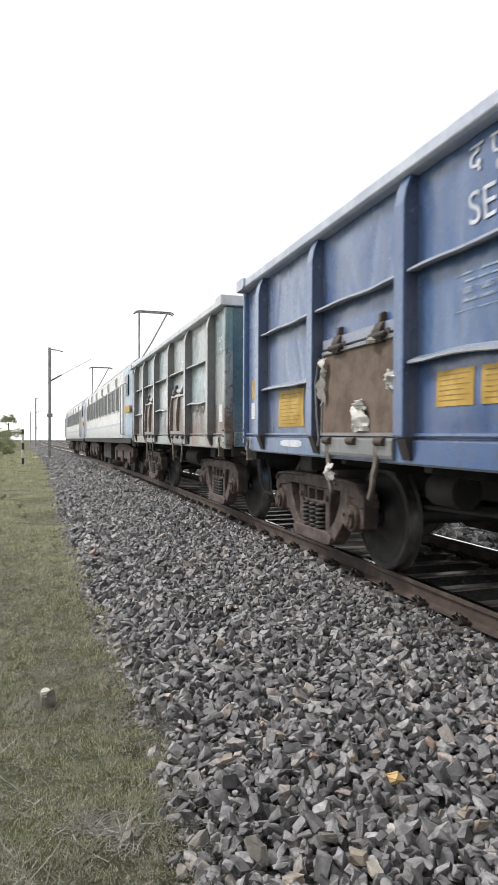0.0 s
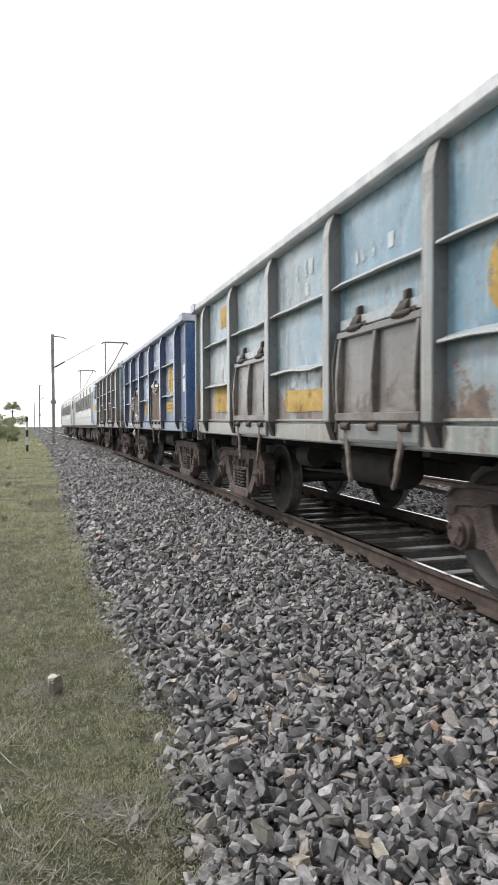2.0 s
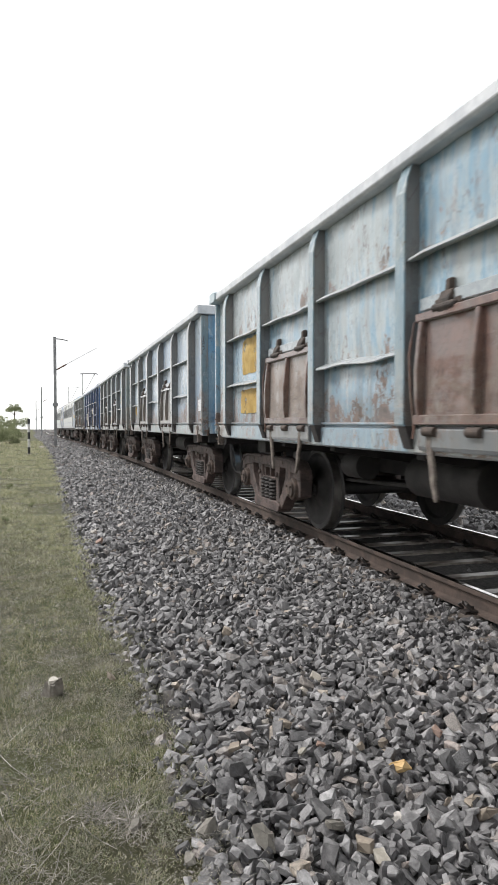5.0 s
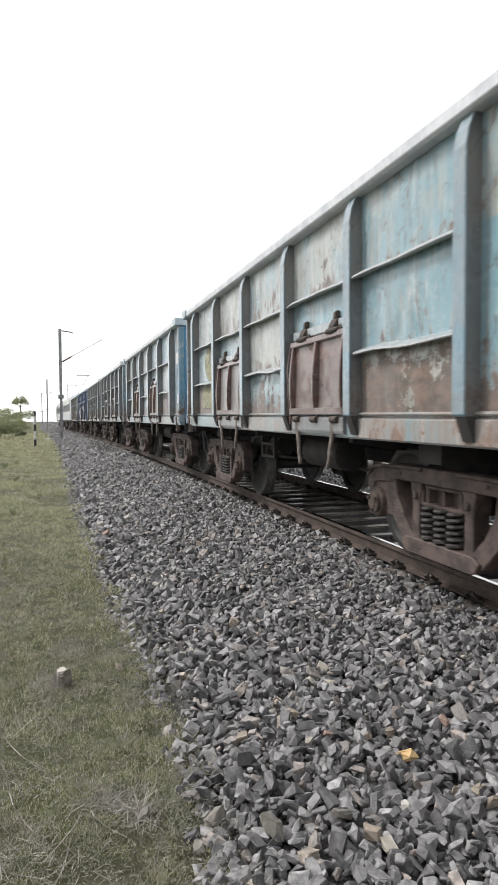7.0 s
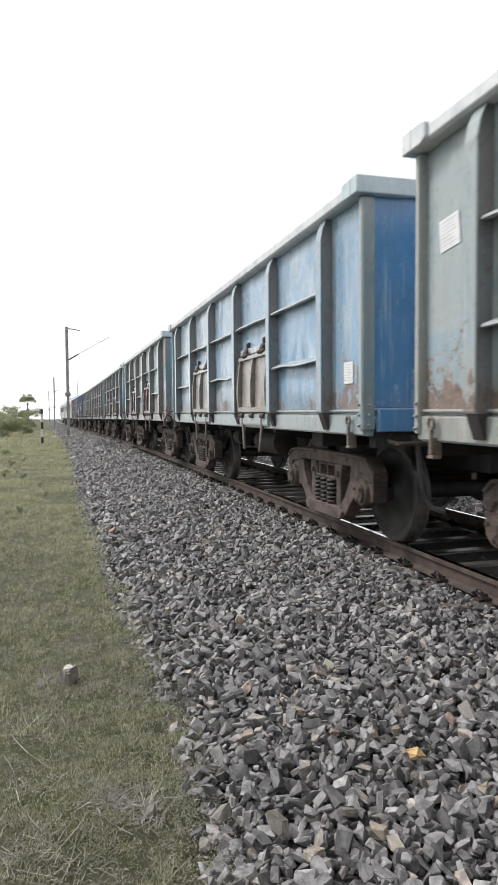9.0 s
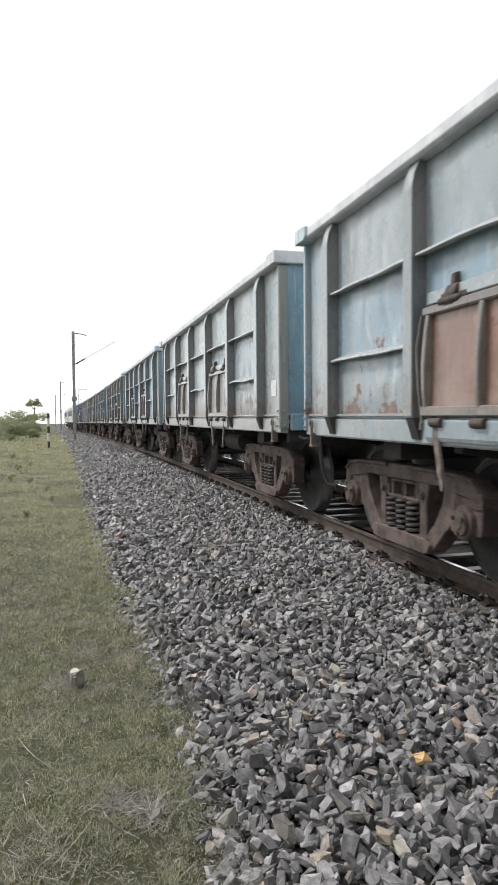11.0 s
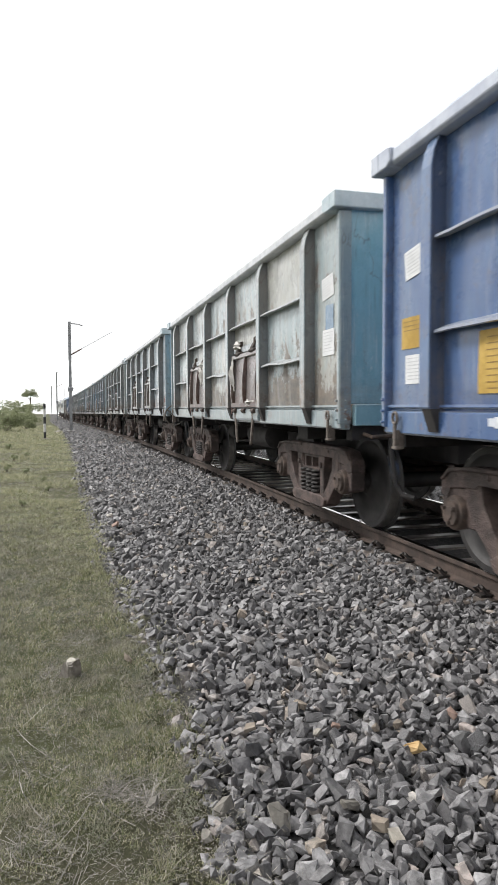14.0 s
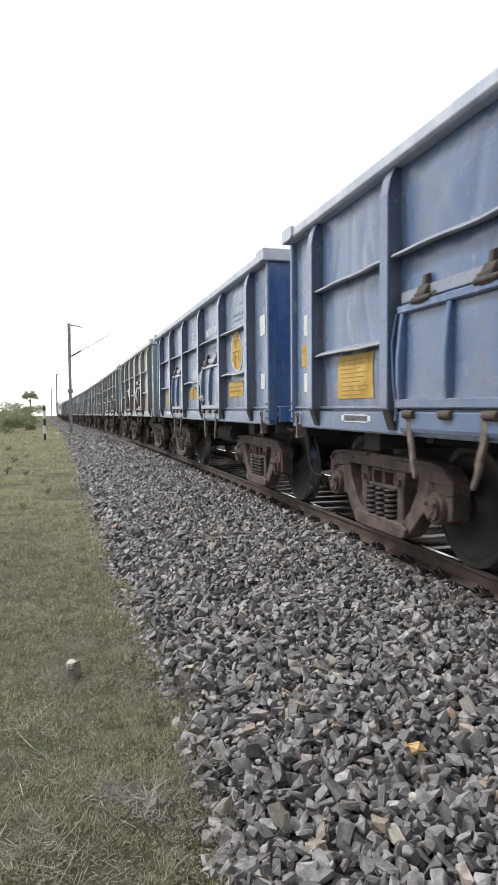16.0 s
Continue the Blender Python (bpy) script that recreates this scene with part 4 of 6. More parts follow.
def rags(name, spots, parent, label):
    """Torn sacking stuffed in a door's edge: crumpled scraps at (y, z, width, height)."""
    for n, (y, z, wide, high) in enumerate(spots):
        g, verts = 9, []
        for j in range(g):
            for i in range(g):
                u, w = i / (g - 1) - 0.5, j / (g - 1) - 0.5
                q = math.atan2(w, u)
                edge = 0.75 + 0.45 * noise.noise(Vector((math.cos(q) * 1.6 + n * 5, math.sin(q) * 1.6, 1.0)))
                fold = 0.05 * noise.noise(Vector((u * 5 + n, w * 3, n * 9.0))) + 0.02 * noise.noise(Vector((u * 11, w * 9, n)))
                bulge = 0.05 * math.cos(math.pi * u) * math.cos(math.pi * w)
                verts.append((SIDE_X - 0.075 - bulge - fold, y + u * wide * edge * 1.3 + 0.02 * w, z + w * high * edge * 1.3))
        s = Shape().add(verts, [(j * g + i, j * g + i + 1, (j + 1) * g + i + 1, (j + 1) * g + i) for j in range(g - 1) for i in range(g - 1)])
        part(name, s.mesh(name, 0, True), RAG, parent, label)


TRAIN = []
SLACK = {0: 0.0, 1: 0.08, 2: 0.11, 3: 0.05, 4: 0.08, 5: -0.02, 6: 0.0, 7: 0.03, 8: 0.02, 9: 0.06, 10: 0.10}
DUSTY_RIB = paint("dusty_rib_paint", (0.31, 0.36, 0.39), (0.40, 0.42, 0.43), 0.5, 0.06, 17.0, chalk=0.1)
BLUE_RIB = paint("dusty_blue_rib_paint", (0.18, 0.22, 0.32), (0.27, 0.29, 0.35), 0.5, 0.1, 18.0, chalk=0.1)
# Post webs darker than flanges: grime, with side shade put into the colour.
GRIME_SHADE_WEB = paint("grimy_shaded_web", (0.15, 0.162, 0.17), (0.20, 0.192, 0.182), 0.5, 0.22, 19.0, chalk=0.0, tone=0.85)
BLUE_WEB = paint("grimy_shaded_blue_web", (0.05, 0.085, 0.18), (0.13, 0.145, 0.19), 0.45, 0.12, 20.0, chalk=0.0, tone=0.7)
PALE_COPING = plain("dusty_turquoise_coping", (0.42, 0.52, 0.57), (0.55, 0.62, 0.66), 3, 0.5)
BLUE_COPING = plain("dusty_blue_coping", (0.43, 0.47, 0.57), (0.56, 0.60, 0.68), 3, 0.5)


def bogie(parent, y):
    b = part("side_frame", SIDE_FRAME, BOGIE, parent, "cast steel bogie side frame", pose(0, y, 0))
    c = part("side_frame", SIDE_FRAME, BOGIE, parent, "cast steel bogie side frame", pose(0, y, 0, 0, 0, 180))
    for f in (b, c):
        part("spring_nest", SPRINGS, SPRING, f, "nest of coil springs")
        part("bolster_end", BOLSTER, BOGIE, f)
        for k in (-1, 1):
            part("axle_cap", AXLE_CAP, RUST_STEEL, f, "", pose(0, k * 1.0, 0))
    for k in (-1, 1):
        part("brake_beam", BEAM, RUST_STEEL, parent, "", pose(0, y + k * 0.42, 0))
    out = []
    for k in (-1, 1):
        w = part("wheelset", WHEELS, WHEEL, parent, "pair of steel wheels on an axle", pose(0, y + k * 1.0, 0.5))
        part("wheel_tread", TREADS, TREAD, w, "polished tread")
        part("wheel_tread", TREADS, TREAD, w, "polished tread", HALF_TURN)
        out.append(w)
    return out


def wagon(place, label, side, sill, ends, doors, board=False, wheel=False, ribs=None, posts=None, levers=DUSTY_BAR, frame_paint=None, coping=None, top=None, web=None, foot=None):
    """An open bogie wagon with doors; place: its number behind the first blue one."""
    w = empty("open_wagon", pose(0, -place * 10.963, 0), label, "railway wagon", "wagons of the goods train")
    coping, web, foot = coping or DUSTY, web or GRIME_SHADE_WEB, foot or GRIME_SHADE_WEB
    ribs, posts, frame_paint = ribs or DUSTY_RIB, posts or side, frame_paint or doors[0]
    for m, near in ((pose(0, 0, 0), True), (HALF_TURN, False)):
        for i in range(7):
            part("side_panel", PANEL[i], side, w, "", m)
            if i in (0, 6):
                continue
            mid = (CUTS[i] + CUTS[i + 1]) / 2
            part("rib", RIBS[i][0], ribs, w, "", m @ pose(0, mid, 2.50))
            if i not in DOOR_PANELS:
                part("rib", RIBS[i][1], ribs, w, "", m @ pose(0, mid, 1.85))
            else:
                d = part("door", DOOR, BOARD if board else doors[DOOR_PANELS.index(i)], w, "boarded door" if board else "hinged side door", m @ pose(0, mid, 0))
                part("door_frame", BOARD_FRAME if board else DOOR_FRAME, frame_paint, d)
                part("door_header", HEADER, ribs, d)
                part("tie_rod", DOOR_ROD, frame_paint, d, "", pose(0, 0.74, 0))
                part("door_sill", DOOR_SILL, foot, d)
                for y in (-0.42, 0.36):
                    part("hinge", HINGE, HINGE_STEEL, d, "", pose(0, y, 0))
                for y in (-0.5, 0.0, 0.5):
                    part("latch", LATCH, RUST_STEEL, d, "", pose(0, y, 0))
                for y, k in ((-0.42, 0), (0.52, 1)):
                    part("locking_bar", LEVERS[k], levers, d, "", pose(0, y, 0))
        for y in POSTS:
            p = part("side_post", POST, posts, w, "", m @ pose(0, y, 0))
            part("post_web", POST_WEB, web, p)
            part("post_foot_shade", POST_FOOT_SHADE, UNDER, p)
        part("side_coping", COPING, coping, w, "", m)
        part("side_sill", SILL, sill, w, "", m)
        part("corner_post", CORNER, sill, w, "", m)
        part("corner_post", CORNER, sill, w, "", m @ Matrix.Scale(-1, 4, (0, 1, 0)))
        part("lug", LUG, DUSTY_BAR, w, "", m)
        part("lug", LUG, DUSTY_BAR, w, "", m @ Matrix.Scale(-1, 4, (0, 1, 0)))
        part("end_wall", END, ends, w, "", m)
        part("end_sill", END_SILL, ends, w, "", m)
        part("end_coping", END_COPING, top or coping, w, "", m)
        part("coupler", COUPLER, RUST_STEEL, w, "", m)
        part("air_hose", HOSE, UNDER, w, "black rubber air hose", m)
    for kind, mesh, places in UNDERFRAME:
        for y in places:
            part(kind, mesh, UNDER, w, "", pose(0, y, 0))
    part("brake_gear", BRAKE, UNDER, w, "brake cylinder and rods")
    if place in (4, 7):
        part("guard_frame", BRACKET, UNDER, w)
    wheels = bogie(w, -3.32) + bogie(w, 3.46)
    if place in (4, 9):
        low = 0.55 if place == 9 else 0.635
        part("red_mark", Shape().box(-1.212, -1.222, -4.46, -4.37, low, 0.70).mesh("red_mark", 0.002), RED_PAINT, w, "red paint mark on the bogie")
    if wheel:
        part("hand_wheel", HAND_WHEEL, wheel, w, "hand brake wheel", pose(-1.37, -HALF - 0.18, 1.11))
    TRAIN.append((w, -place * 10.963 + HALF + SLACK.get(place, 0.0), wheels, 0.5))
    return w


def papers(w, spots):
    for y, z, wide, high, tilt in spots:
        plate("paper_label", y, z, wide, high, PAPER, w, [(r, 0.1, 0.88 - 0.1 * ((k * 5) % 3)) for k, r in enumerate((0.12, 0.24, 0.36, 0.48, 0.6, 0.72, 0.84))], PAPER_INK, "printed white paper label", tilt)


def blue_signs(w):
    """Yellow plates, the round yellow mark and stencils of the dark blue wagons."""
    rows = [(r, 0.08, 0.92 - 0.12 * (k % 2)) for k, r in enumerate((0.14, 0.28, 0.42, 0.56, 0.70, 0.84))]
    plate("yellow_plate", 3.38, 1.59, 0.78, 0.40, YELLOW, w, [(r, 0.12, 0.88 - 0.1 * (k % 3)) for k, r in enumerate((0.12, 0.22, 0.32, 0.42, 0.52, 0.62, 0.72, 0.82, 0.92))], INK, "yellow plate with worn print")
    plate("yellow_plate", 4.6, 1.87, 0.38, 0.24, YELLOW, w, rows[:3], INK, "yellow plate with worn print")
    plate("yellow_plate", 0.38, 1.62, 0.44, 0.24, YELLOW, w, rows, INK, "yellow plate with worn print")
    plate("yellow_plate", -0.14, 1.62, 0.46, 0.24, YELLOW, w, rows, INK, "yellow plate with worn print")
    plate("yellow_plate", -3.2, 1.60, 0.84, 0.23, YELLOW, w, [(r, 0.08 + 0.105 * n, 0.165 + 0.105 * n + 0.015 * ((n + k) % 2)) for k, r in enumerate((0.36, 0.64)) for n in range(8)], INK, "yellow plate with worn print", thick=0.03)
    d = disc("round_sign", -3.27, 2.17, 0.285, YELLOW, w, "round yellow sign with dark strokes", rim=CHALK)
    for a, b, c, e in ((-0.13, 0.13, 0.152, 0.166), (-0.005, 0.007, 0.04, 0.152), (-0.2, 0.2, -0.012, 0.002), (-0.15, -0.136, -0.15, -0.012), (0.05, 0.064, -0.15, -0.012),
                       (0.12, 0.134, -0.11, -0.012), (-0.06, 0.05, -0.088, -0.076), (-0.07, -0.058, 0.05, 0.152), (0.06, 0.072, 0.08, 0.152)):
        part("sign_stroke", oblong("sign_stroke", -3.27, 2.17, b - a, e - c, 0.008, 0.0, ((a + b) / 2, (c + e) / 2), max(1, int((b - a) / 0.025)), max(1, int((e - c) / 0.025))), STROKE, d)
    words("SE", 0.11, 2.62, 0.29, w, CHALK)
    words("\u0926 \u092a\u0942", 0.06, 2.94, 0.26, w, CHALK)
    bars("stencil_bar", [(0.05, 2.33, 0.66, 0.014), (0.02, 2.28, 0.5, 0.014), (0.08, 2.22, 0.4, 0.04), (0.02, 2.16, 0.55, 0.02), (0.06, 2.10, 0.7, 0.008)], w, FAINT, "white stencilled bar")
    bars("number_bar", [(-1.04 - 0.118 * k, 2.67, 0.086, 0.13) for k in range(11)], w, CHALK, "white painted bar")
    bars("stencil_bar", [(-1.62, 2.36, 0.35, 0.02), (-1.62, 2.31, 0.3, 0.02)]
         + [(-3.02 - 0.13 * n, z, 0.07 + 0.012 * ((3 * n + row) % 4), tall) for row, (z, tall, count) in enumerate(((2.98, 0.022, 5), (2.92, 0.022, 4), (2.86, 0.022, 6), (2.72, 0.05, 6), (2.64, 0.03, 5))) for n in range(count)], w, FAINT, "faint white stencilled bar")
    s = part("stencil_ring", rounded("stencil_ring", -4.6, 2.83, 0.36, 0.36, 0.006, 0.92), FAINT, w, "faint round stencil")
    part("stencil_bar", oblong("stencil_bar", -4.6, 2.83, 0.22, 0.04, 0.006), FAINT, s)
    bars("stencil_bar", [(3.3, 1.21, 0.62, 0.05), (3.3, 1.21, 0.5, 0.07)], w, CHALK, "white stencilled bar", x=-1.545)


# paints, wagon by wagon
DEEP, DEEP_FADED = (0.03, 0.095, 0.262), (0.06, 0.145, 0.315)
RUSTY, GREY_DOOR = (0.17, 0.09, 0.065), (0.14, 0.133, 0.124)


def door_paint(name, base, seed, rust=0.6):
    return paint(name, tuple(c * 0.62 for c in base), tuple(c * 1.0 for c in base), 0.5, rust, seed, tuple(0.5 * c + 0.2 * r for c, r in zip(base, RUSTY)), chalk=0.04)


def build_wagons():
    deep = paint("deep_blue_paint", DEEP, DEEP_FADED, 0.42, 0.08, 1.0, chalk=0.05)
    deep_two = paint("deep_blue_paint_worn", DEEP, DEEP_FADED, 0.5, 0.14, 2.0, chalk=0.08)
    deep_three = paint("deep_blue_paint_dull", (0.05, 0.108, 0.25), DEEP_FADED, 0.45, 0.12, 3.0, chalk=0.1)
    # End walls: own hues, brightened with the light on them put into the colour.
    deep_end = paint("deep_blue_end", (0.0414, 0.115, 0.31), (0.069, 0.161, 0.368), 0.4, 0.03, 3.6, chalk=0.02, tone=1.0)
    # the pale green wagon behind the locomotives
    side = paint("pale_green_paint", (0.19, 0.315, 0.335), (0.36, 0.42, 0.41), 0.5, 0.4, 4.0, chalk=0.4, scars=0.7)
    teal = paint("teal_end_paint", (0.085, 0.17, 0.20), (0.13, 0.23, 0.27), 0.4, 0.2, 4.4, tone=1.0)
    rust_a, rust_b = door_paint("rusty_door_red", RUSTY, 4.1), door_paint("rusty_door_grey", (0.19, 0.15, 0.125), 4.2)
    w = wagon(-1, "pale green open wagon with rusty brown doors", side, side, teal, (rust_b, rust_a), posts=paint("rust_stained_post", (0.21, 0.24, 0.235), (0.22, 0.18, 0.155), 0.5, 0.45, 4.7))
    papers(w, [(-4.6, 1.62, 0.2, 0.26, 0)])
    bars("stencil_bar", [(-4.6, 2.75, 0.2, 0.1), (-4.62, 2.6, 0.14, 0.08), (0.0, 2.8, 0.3, 0.05), (-1.7, 2.68, 0.9, 0.03)], w, OLD_WHITE, "faint white stencilled bar")
    # deep blue, boarded doors
    w = wagon(0, "dark blue open wagon with brown boarded doors and yellow signs", deep, deep, deep_end, (BOARD, BOARD), board=True, frame_paint=GRIME_SHADE_WEB, ribs=BLUE_RIB, coping=BLUE_COPING, web=BLUE_WEB)
    blue_signs(w)
    papers(w, [(-4.62, 2.28, 0.24, 0.22, -6), (-4.62, 1.99, 0.27, 0.25, 0), (4.75, 1.6, 0.14, 0.2, 0)])
    rags("sacking", [(1.62, 1.43, 0.26, 0.2), (1.6, 1.55, 0.1, 0.1), (2.36, 1.95, 0.08, 0.12), (2.37, 1.72, 0.05, 0.3), (1.1, 1.72, 0.12, 0.16), (0.96, 1.74, 0.18, 0.05), (-1.4, 2.12, 0.3, 0.16), (-1.9, 2.1, 0.4, 0.08), (-1.55, 1.98, 0.12, 0.14), (1.4, 2.06, 0.14, 0.05), (2.2, 0.98, 0.12, 0.14)], w, "torn white sacking stuffed in the doors")
    # weathered sky blue with yellow patches
    side = paint("weathered_sky_blue", (0.15, 0.30, 0.41), (0.25, 0.33, 0.365), 0.46, 0.24, 5.0, chalk=0.2, scars=0.45)
    sill = paint("grey_green_sill", (0.22, 0.26, 0.25), (0.26, 0.24, 0.21), 0.45, 0.25, 5.5)
    end = paint("blue_grey_end", (0.17, 0.33, 0.53), (0.30, 0.41, 0.50), 0.5, 0.3, 5.2, tone=1.0)
    grey = door_paint("grey_door_paint", GREY_DOOR, 5.1, 0.5)
    w = wagon(1, "weathered pale blue open wagon with grey doors and yellow patches", side, sill, end, (grey, grey), posts=paint("grey_post_paint", (0.20, 0.27, 0.30), (0.23, 0.23, 0.22), 0.5, 0.26, 5.7))
    disc("round_sign", -3.27, 2.17, 0.28, WORN_YELLOW, w, "worn round yellow sign")
    plate("yellow_patch", 3.3, 1.62, 1.1, 0.40, WORN_YELLOW, w, label="worn yellow painted patch")
    plate("yellow_patch", -0.1, 1.51, 1.45, 0.24, WORN_YELLOW, w, label="worn yellow painted patch")
    plate("yellow_patch", 3.2, 2.84, 0.5, 0.32, WORN_YELLOW, w, label="worn yellow painted patch")
    plate("yellow_patch", 4.6, 1.78, 0.5, 0.28, WORN_YELLOW, w, label="worn yellow painted patch", tilt=-12)
    papers(w, [(4.68, 1.52, 0.34, 0.25, 0), (-4.62, 1.63, 0.2, 0.2, 0)])
    bars("stencil_bar", [(0.15, 2.85, 0.1, 0.16), (-0.05, 2.85, 0.06, 0.16), (-0.2, 2.85, 0.1, 0.16), (0.1, 2.64, 0.1, 0.13), (-0.1, 2.64, 0.1, 0.13), (-1.2, 2.7, 0.06, 0.12), (-1.34, 2.7, 0.08, 0.12), (-1.5, 2.7, 0.08, 0.12), (-1.65, 2.7, 0.05, 0.12), (-1.8, 2.7, 0.08, 0.12)], w, OLD_WHITE, "faint white stencilled bar")
    # light blue
    side = paint("light_blue_paint", (0.235, 0.33, 0.405), (0.135, 0.265, 0.43), 0.5, 0.22, 6.0, chalk=0.25, scars=0.4)
    end = paint("light_blue_end", (0.159, 0.329, 0.5), (0.268, 0.378, 0.451), 0.5, 0.25, 6.2, tone=1.0)
    sill = paint("blue_green_sill", (0.19, 0.27, 0.30), (0.24, 0.22, 0.20), 0.45, 0.35, 6.4)
    grey = door_paint("grey_brown_door", (0.21, 0.195, 0.18), 6.1, 0.4)
    w = wagon(2, "light blue open wagon with rust stains and grey doors", side, sill, end, (grey, grey), posts=paint("dusty_grey_post", (0.20, 0.245, 0.27), (0.24, 0.235, 0.225), 0.5, 0.25, 6.7))
    papers(w, [(4.66, 1.6, 0.24, 0.2, 0), (4.66, 2.62, 0.27, 0.28, -7), (-4.62, 1.62, 0.2, 0.2, 0)])
    for y, z, wide, high in ((4.74, 2.31, 0.09, 0.28), (4.65, 2.34, 0.12, 0.12), (4.57, 2.30, 0.08, 0.26)):
        plate("old_label", y, z, wide, high, OLD_PAPER, w, label="remnant of a torn paper label")
    plate("rust_spot", 4.72, 1.42, 0.17, 0.13, RUST_SPOT, w, label="orange rust patch", blob=True)
    plate("yellow_patch", 3.85, 1.68, 0.3, 0.26, WORN_YELLOW, w, label="worn yellow painted patch")
    # blue with rust-brown doors
    side = paint("rust_stained_blue", (0.155, 0.32, 0.45), (0.38, 0.44, 0.46), 0.5, 0.32, 7.0, chalk=0.3, scars=0.7)
    end = paint("mid_blue_end", (0.11, 0.281, 0.476), (0.183, 0.354, 0.537), 0.4, 0.15, 7.2, tone=1.0)
    red, tan = door_paint("red_brown_door", (0.185, 0.10, 0.078), 7.1), door_paint("tan_rust_door", (0.23, 0.17, 0.13), 7.3)
    w = wagon(3, "rust-stained blue open wagon with red-brown doors", side, side, end, (red, tan), top=PALE_COPING, posts=paint("blue_post_paint", (0.13, 0.235, 0.30), (0.22, 0.27, 0.27), 0.5, 0.3, 7.5))
    papers(w, [(-4.6, 2.52, 0.27, 0.24, -8), (-4.62, 1.65, 0.2, 0.2, 0), (4.7, 1.62, 0.15, 0.2, 0)])
    plate("yellow_patch", 3.3, 2.2, 0.7, 0.5, WORN_YELLOW, w, label="worn yellow painted patch")
    plate("yellow_patch", 3.3, 1.6, 0.9, 0.34, WORN_YELLOW, w, label="worn yellow painted patch")
    part("stencil_ring", rounded("stencil_ring", -3.55, 1.62, 0.42, 0.42, 0.006, 0.89), FAINT, w, "faint round stencil")
    # cream and pale green, rusty
    side = paint("rusty_pale_green", (0.19, 0.355, 0.42), (0.40, 0.425, 0.40), 0.46, 0.36, 8.0, (0.135, 0.08, 0.055), chalk=0.3, tone=0.95, scars=1.0)
    end = paint("pale_blue_end", (0.244, 0.464, 0.586), (0.354, 0.537, 0.62), 0.4, 0.15, 8.2, tone=1.0)
    sill = paint("pale_green_sill", (0.16, 0.275, 0.31), (0.27, 0.24, 0.22), 0.5, 0.3, 8.4)
    red, brown = door_paint("deep_rust_door", (0.16, 0.075, 0.06), 8.1), door_paint("brown_rust_door", (0.10, 0.08, 0.068), 8.3, 0.4)
    w = wagon(4, "rusty pale green open wagon with dark red doors", side, sill, end, (red, brown), top=PALE_COPING, wheel=RUST_STEEL, posts=paint("blue_grey_post", (0.14, 0.27, 0.35), (0.22, 0.29, 0.33), 0.45, 0.22, 8.5))
    papers(w, [(-4.62, 1.98, 0.22, 0.25, 0), (4.7, 1.62, 0.16, 0.2, 0)])
    yellow = flaked("pale_worn_yellow", (0.31, 0.305, 0.20), (0.37, 0.375, 0.28), 0.53, 8.0)
    disc("round_sign", 3.3, 2.17, 0.30, yellow, w, "faded round yellow sign")
    plate("yellow_patch", 3.3, 1.6, 1.15, 0.38, yellow, w, label="faded yellow painted patch")
    # clear blue
    side = paint("clear_blue_paint", (0.115, 0.30, 0.50), (0.33, 0.44, 0.51), 0.36, 0.18, 9.0, chalk=0.35, scars=0.35)
    end = paint("strong_blue_end", (0.0793, 0.244, 0.5), (0.122, 0.305, 0.549), 0.35, 0.06, 9.2, tone=1.0)
    sill = paint("pale_blue_sill", (0.22, 0.30, 0.33), (0.30, 0.34, 0.34), 0.4, 0.12, 9.4)
    a, b = door_paint("weathered_brown_door", (0.225, 0.18, 0.145), 9.1, 0.45), door_paint("blue_grey_door", (0.19, 0.235, 0.235), 9.3, 0.22)
    w = wagon(5, "clear blue open wagon with brown and grey doors", side, sill, end, (a, b), top=PALE_COPING, posts=paint("clear_blue_post", (0.125, 0.26, 0.38), (0.24, 0.33, 0.38), 0.4, 0.18, 9.5), foot=sill)
    papers(w, [(-4.62, 1.66, 0.2, 0.2, 0), (4.62, 1.72, 0.24, 0.2, 0)])
    plate("old_label", 4.6, 2.66, 0.26, 0.25, OLD_WHITE, w, label="torn white paper label")
    plate("old_label", 4.6, 2.34, 0.26, 0.22, OLD_WHITE, w, label="torn white paper label")
    # pale grey-green
    side = paint("grey_green_paint", (0.29, 0.345, 0.355), (0.20, 0.315, 0.39), 0.45, 0.2, 10.0, chalk=0.2, scars=0.3)
    end = paint("grey_blue_end", (0.195, 0.354, 0.464), (0.281, 0.403, 0.464), 0.4, 0.2, 10.2, tone=1.0)
    sill = paint("grey_green_lower", (0.25, 0.28, 0.26), (0.30, 0.30, 0.28), 0.4, 0.15, 10.4)
    grey = door_paint("dull_grey_door", (0.20, 0.20, 0.19), 10.1, 0.35)
    w = wagon(6, "pale grey-green open wagon with grey doors", side, sill, end, (grey, grey), foot=sill)
    papers(w, [(4.66, 2.52, 0.24, 0.22, -6), (-4.62, 1.66, 0.2, 0.2, 0)])
    # pale blue-grey with orange-brown doors
    side = paint("pale_blue_grey", (0.29, 0.345, 0.375), (0.20, 0.315, 0.40), 0.5, 0.14, 11.0, chalk=0.18, scars=0.2)
    end = paint("soft_blue_end", (0.27, 0.42, 0.53), (0.36, 0.48, 0.56), 0.4, 0.14, 11.2, tone=1.0)
    tan, orange = door_paint("tan_door_paint", (0.23, 0.20, 0.175), 11.3, 0.3), door_paint("orange_brown_door", (0.275, 0.125, 0.08), 11.1, 0.35)
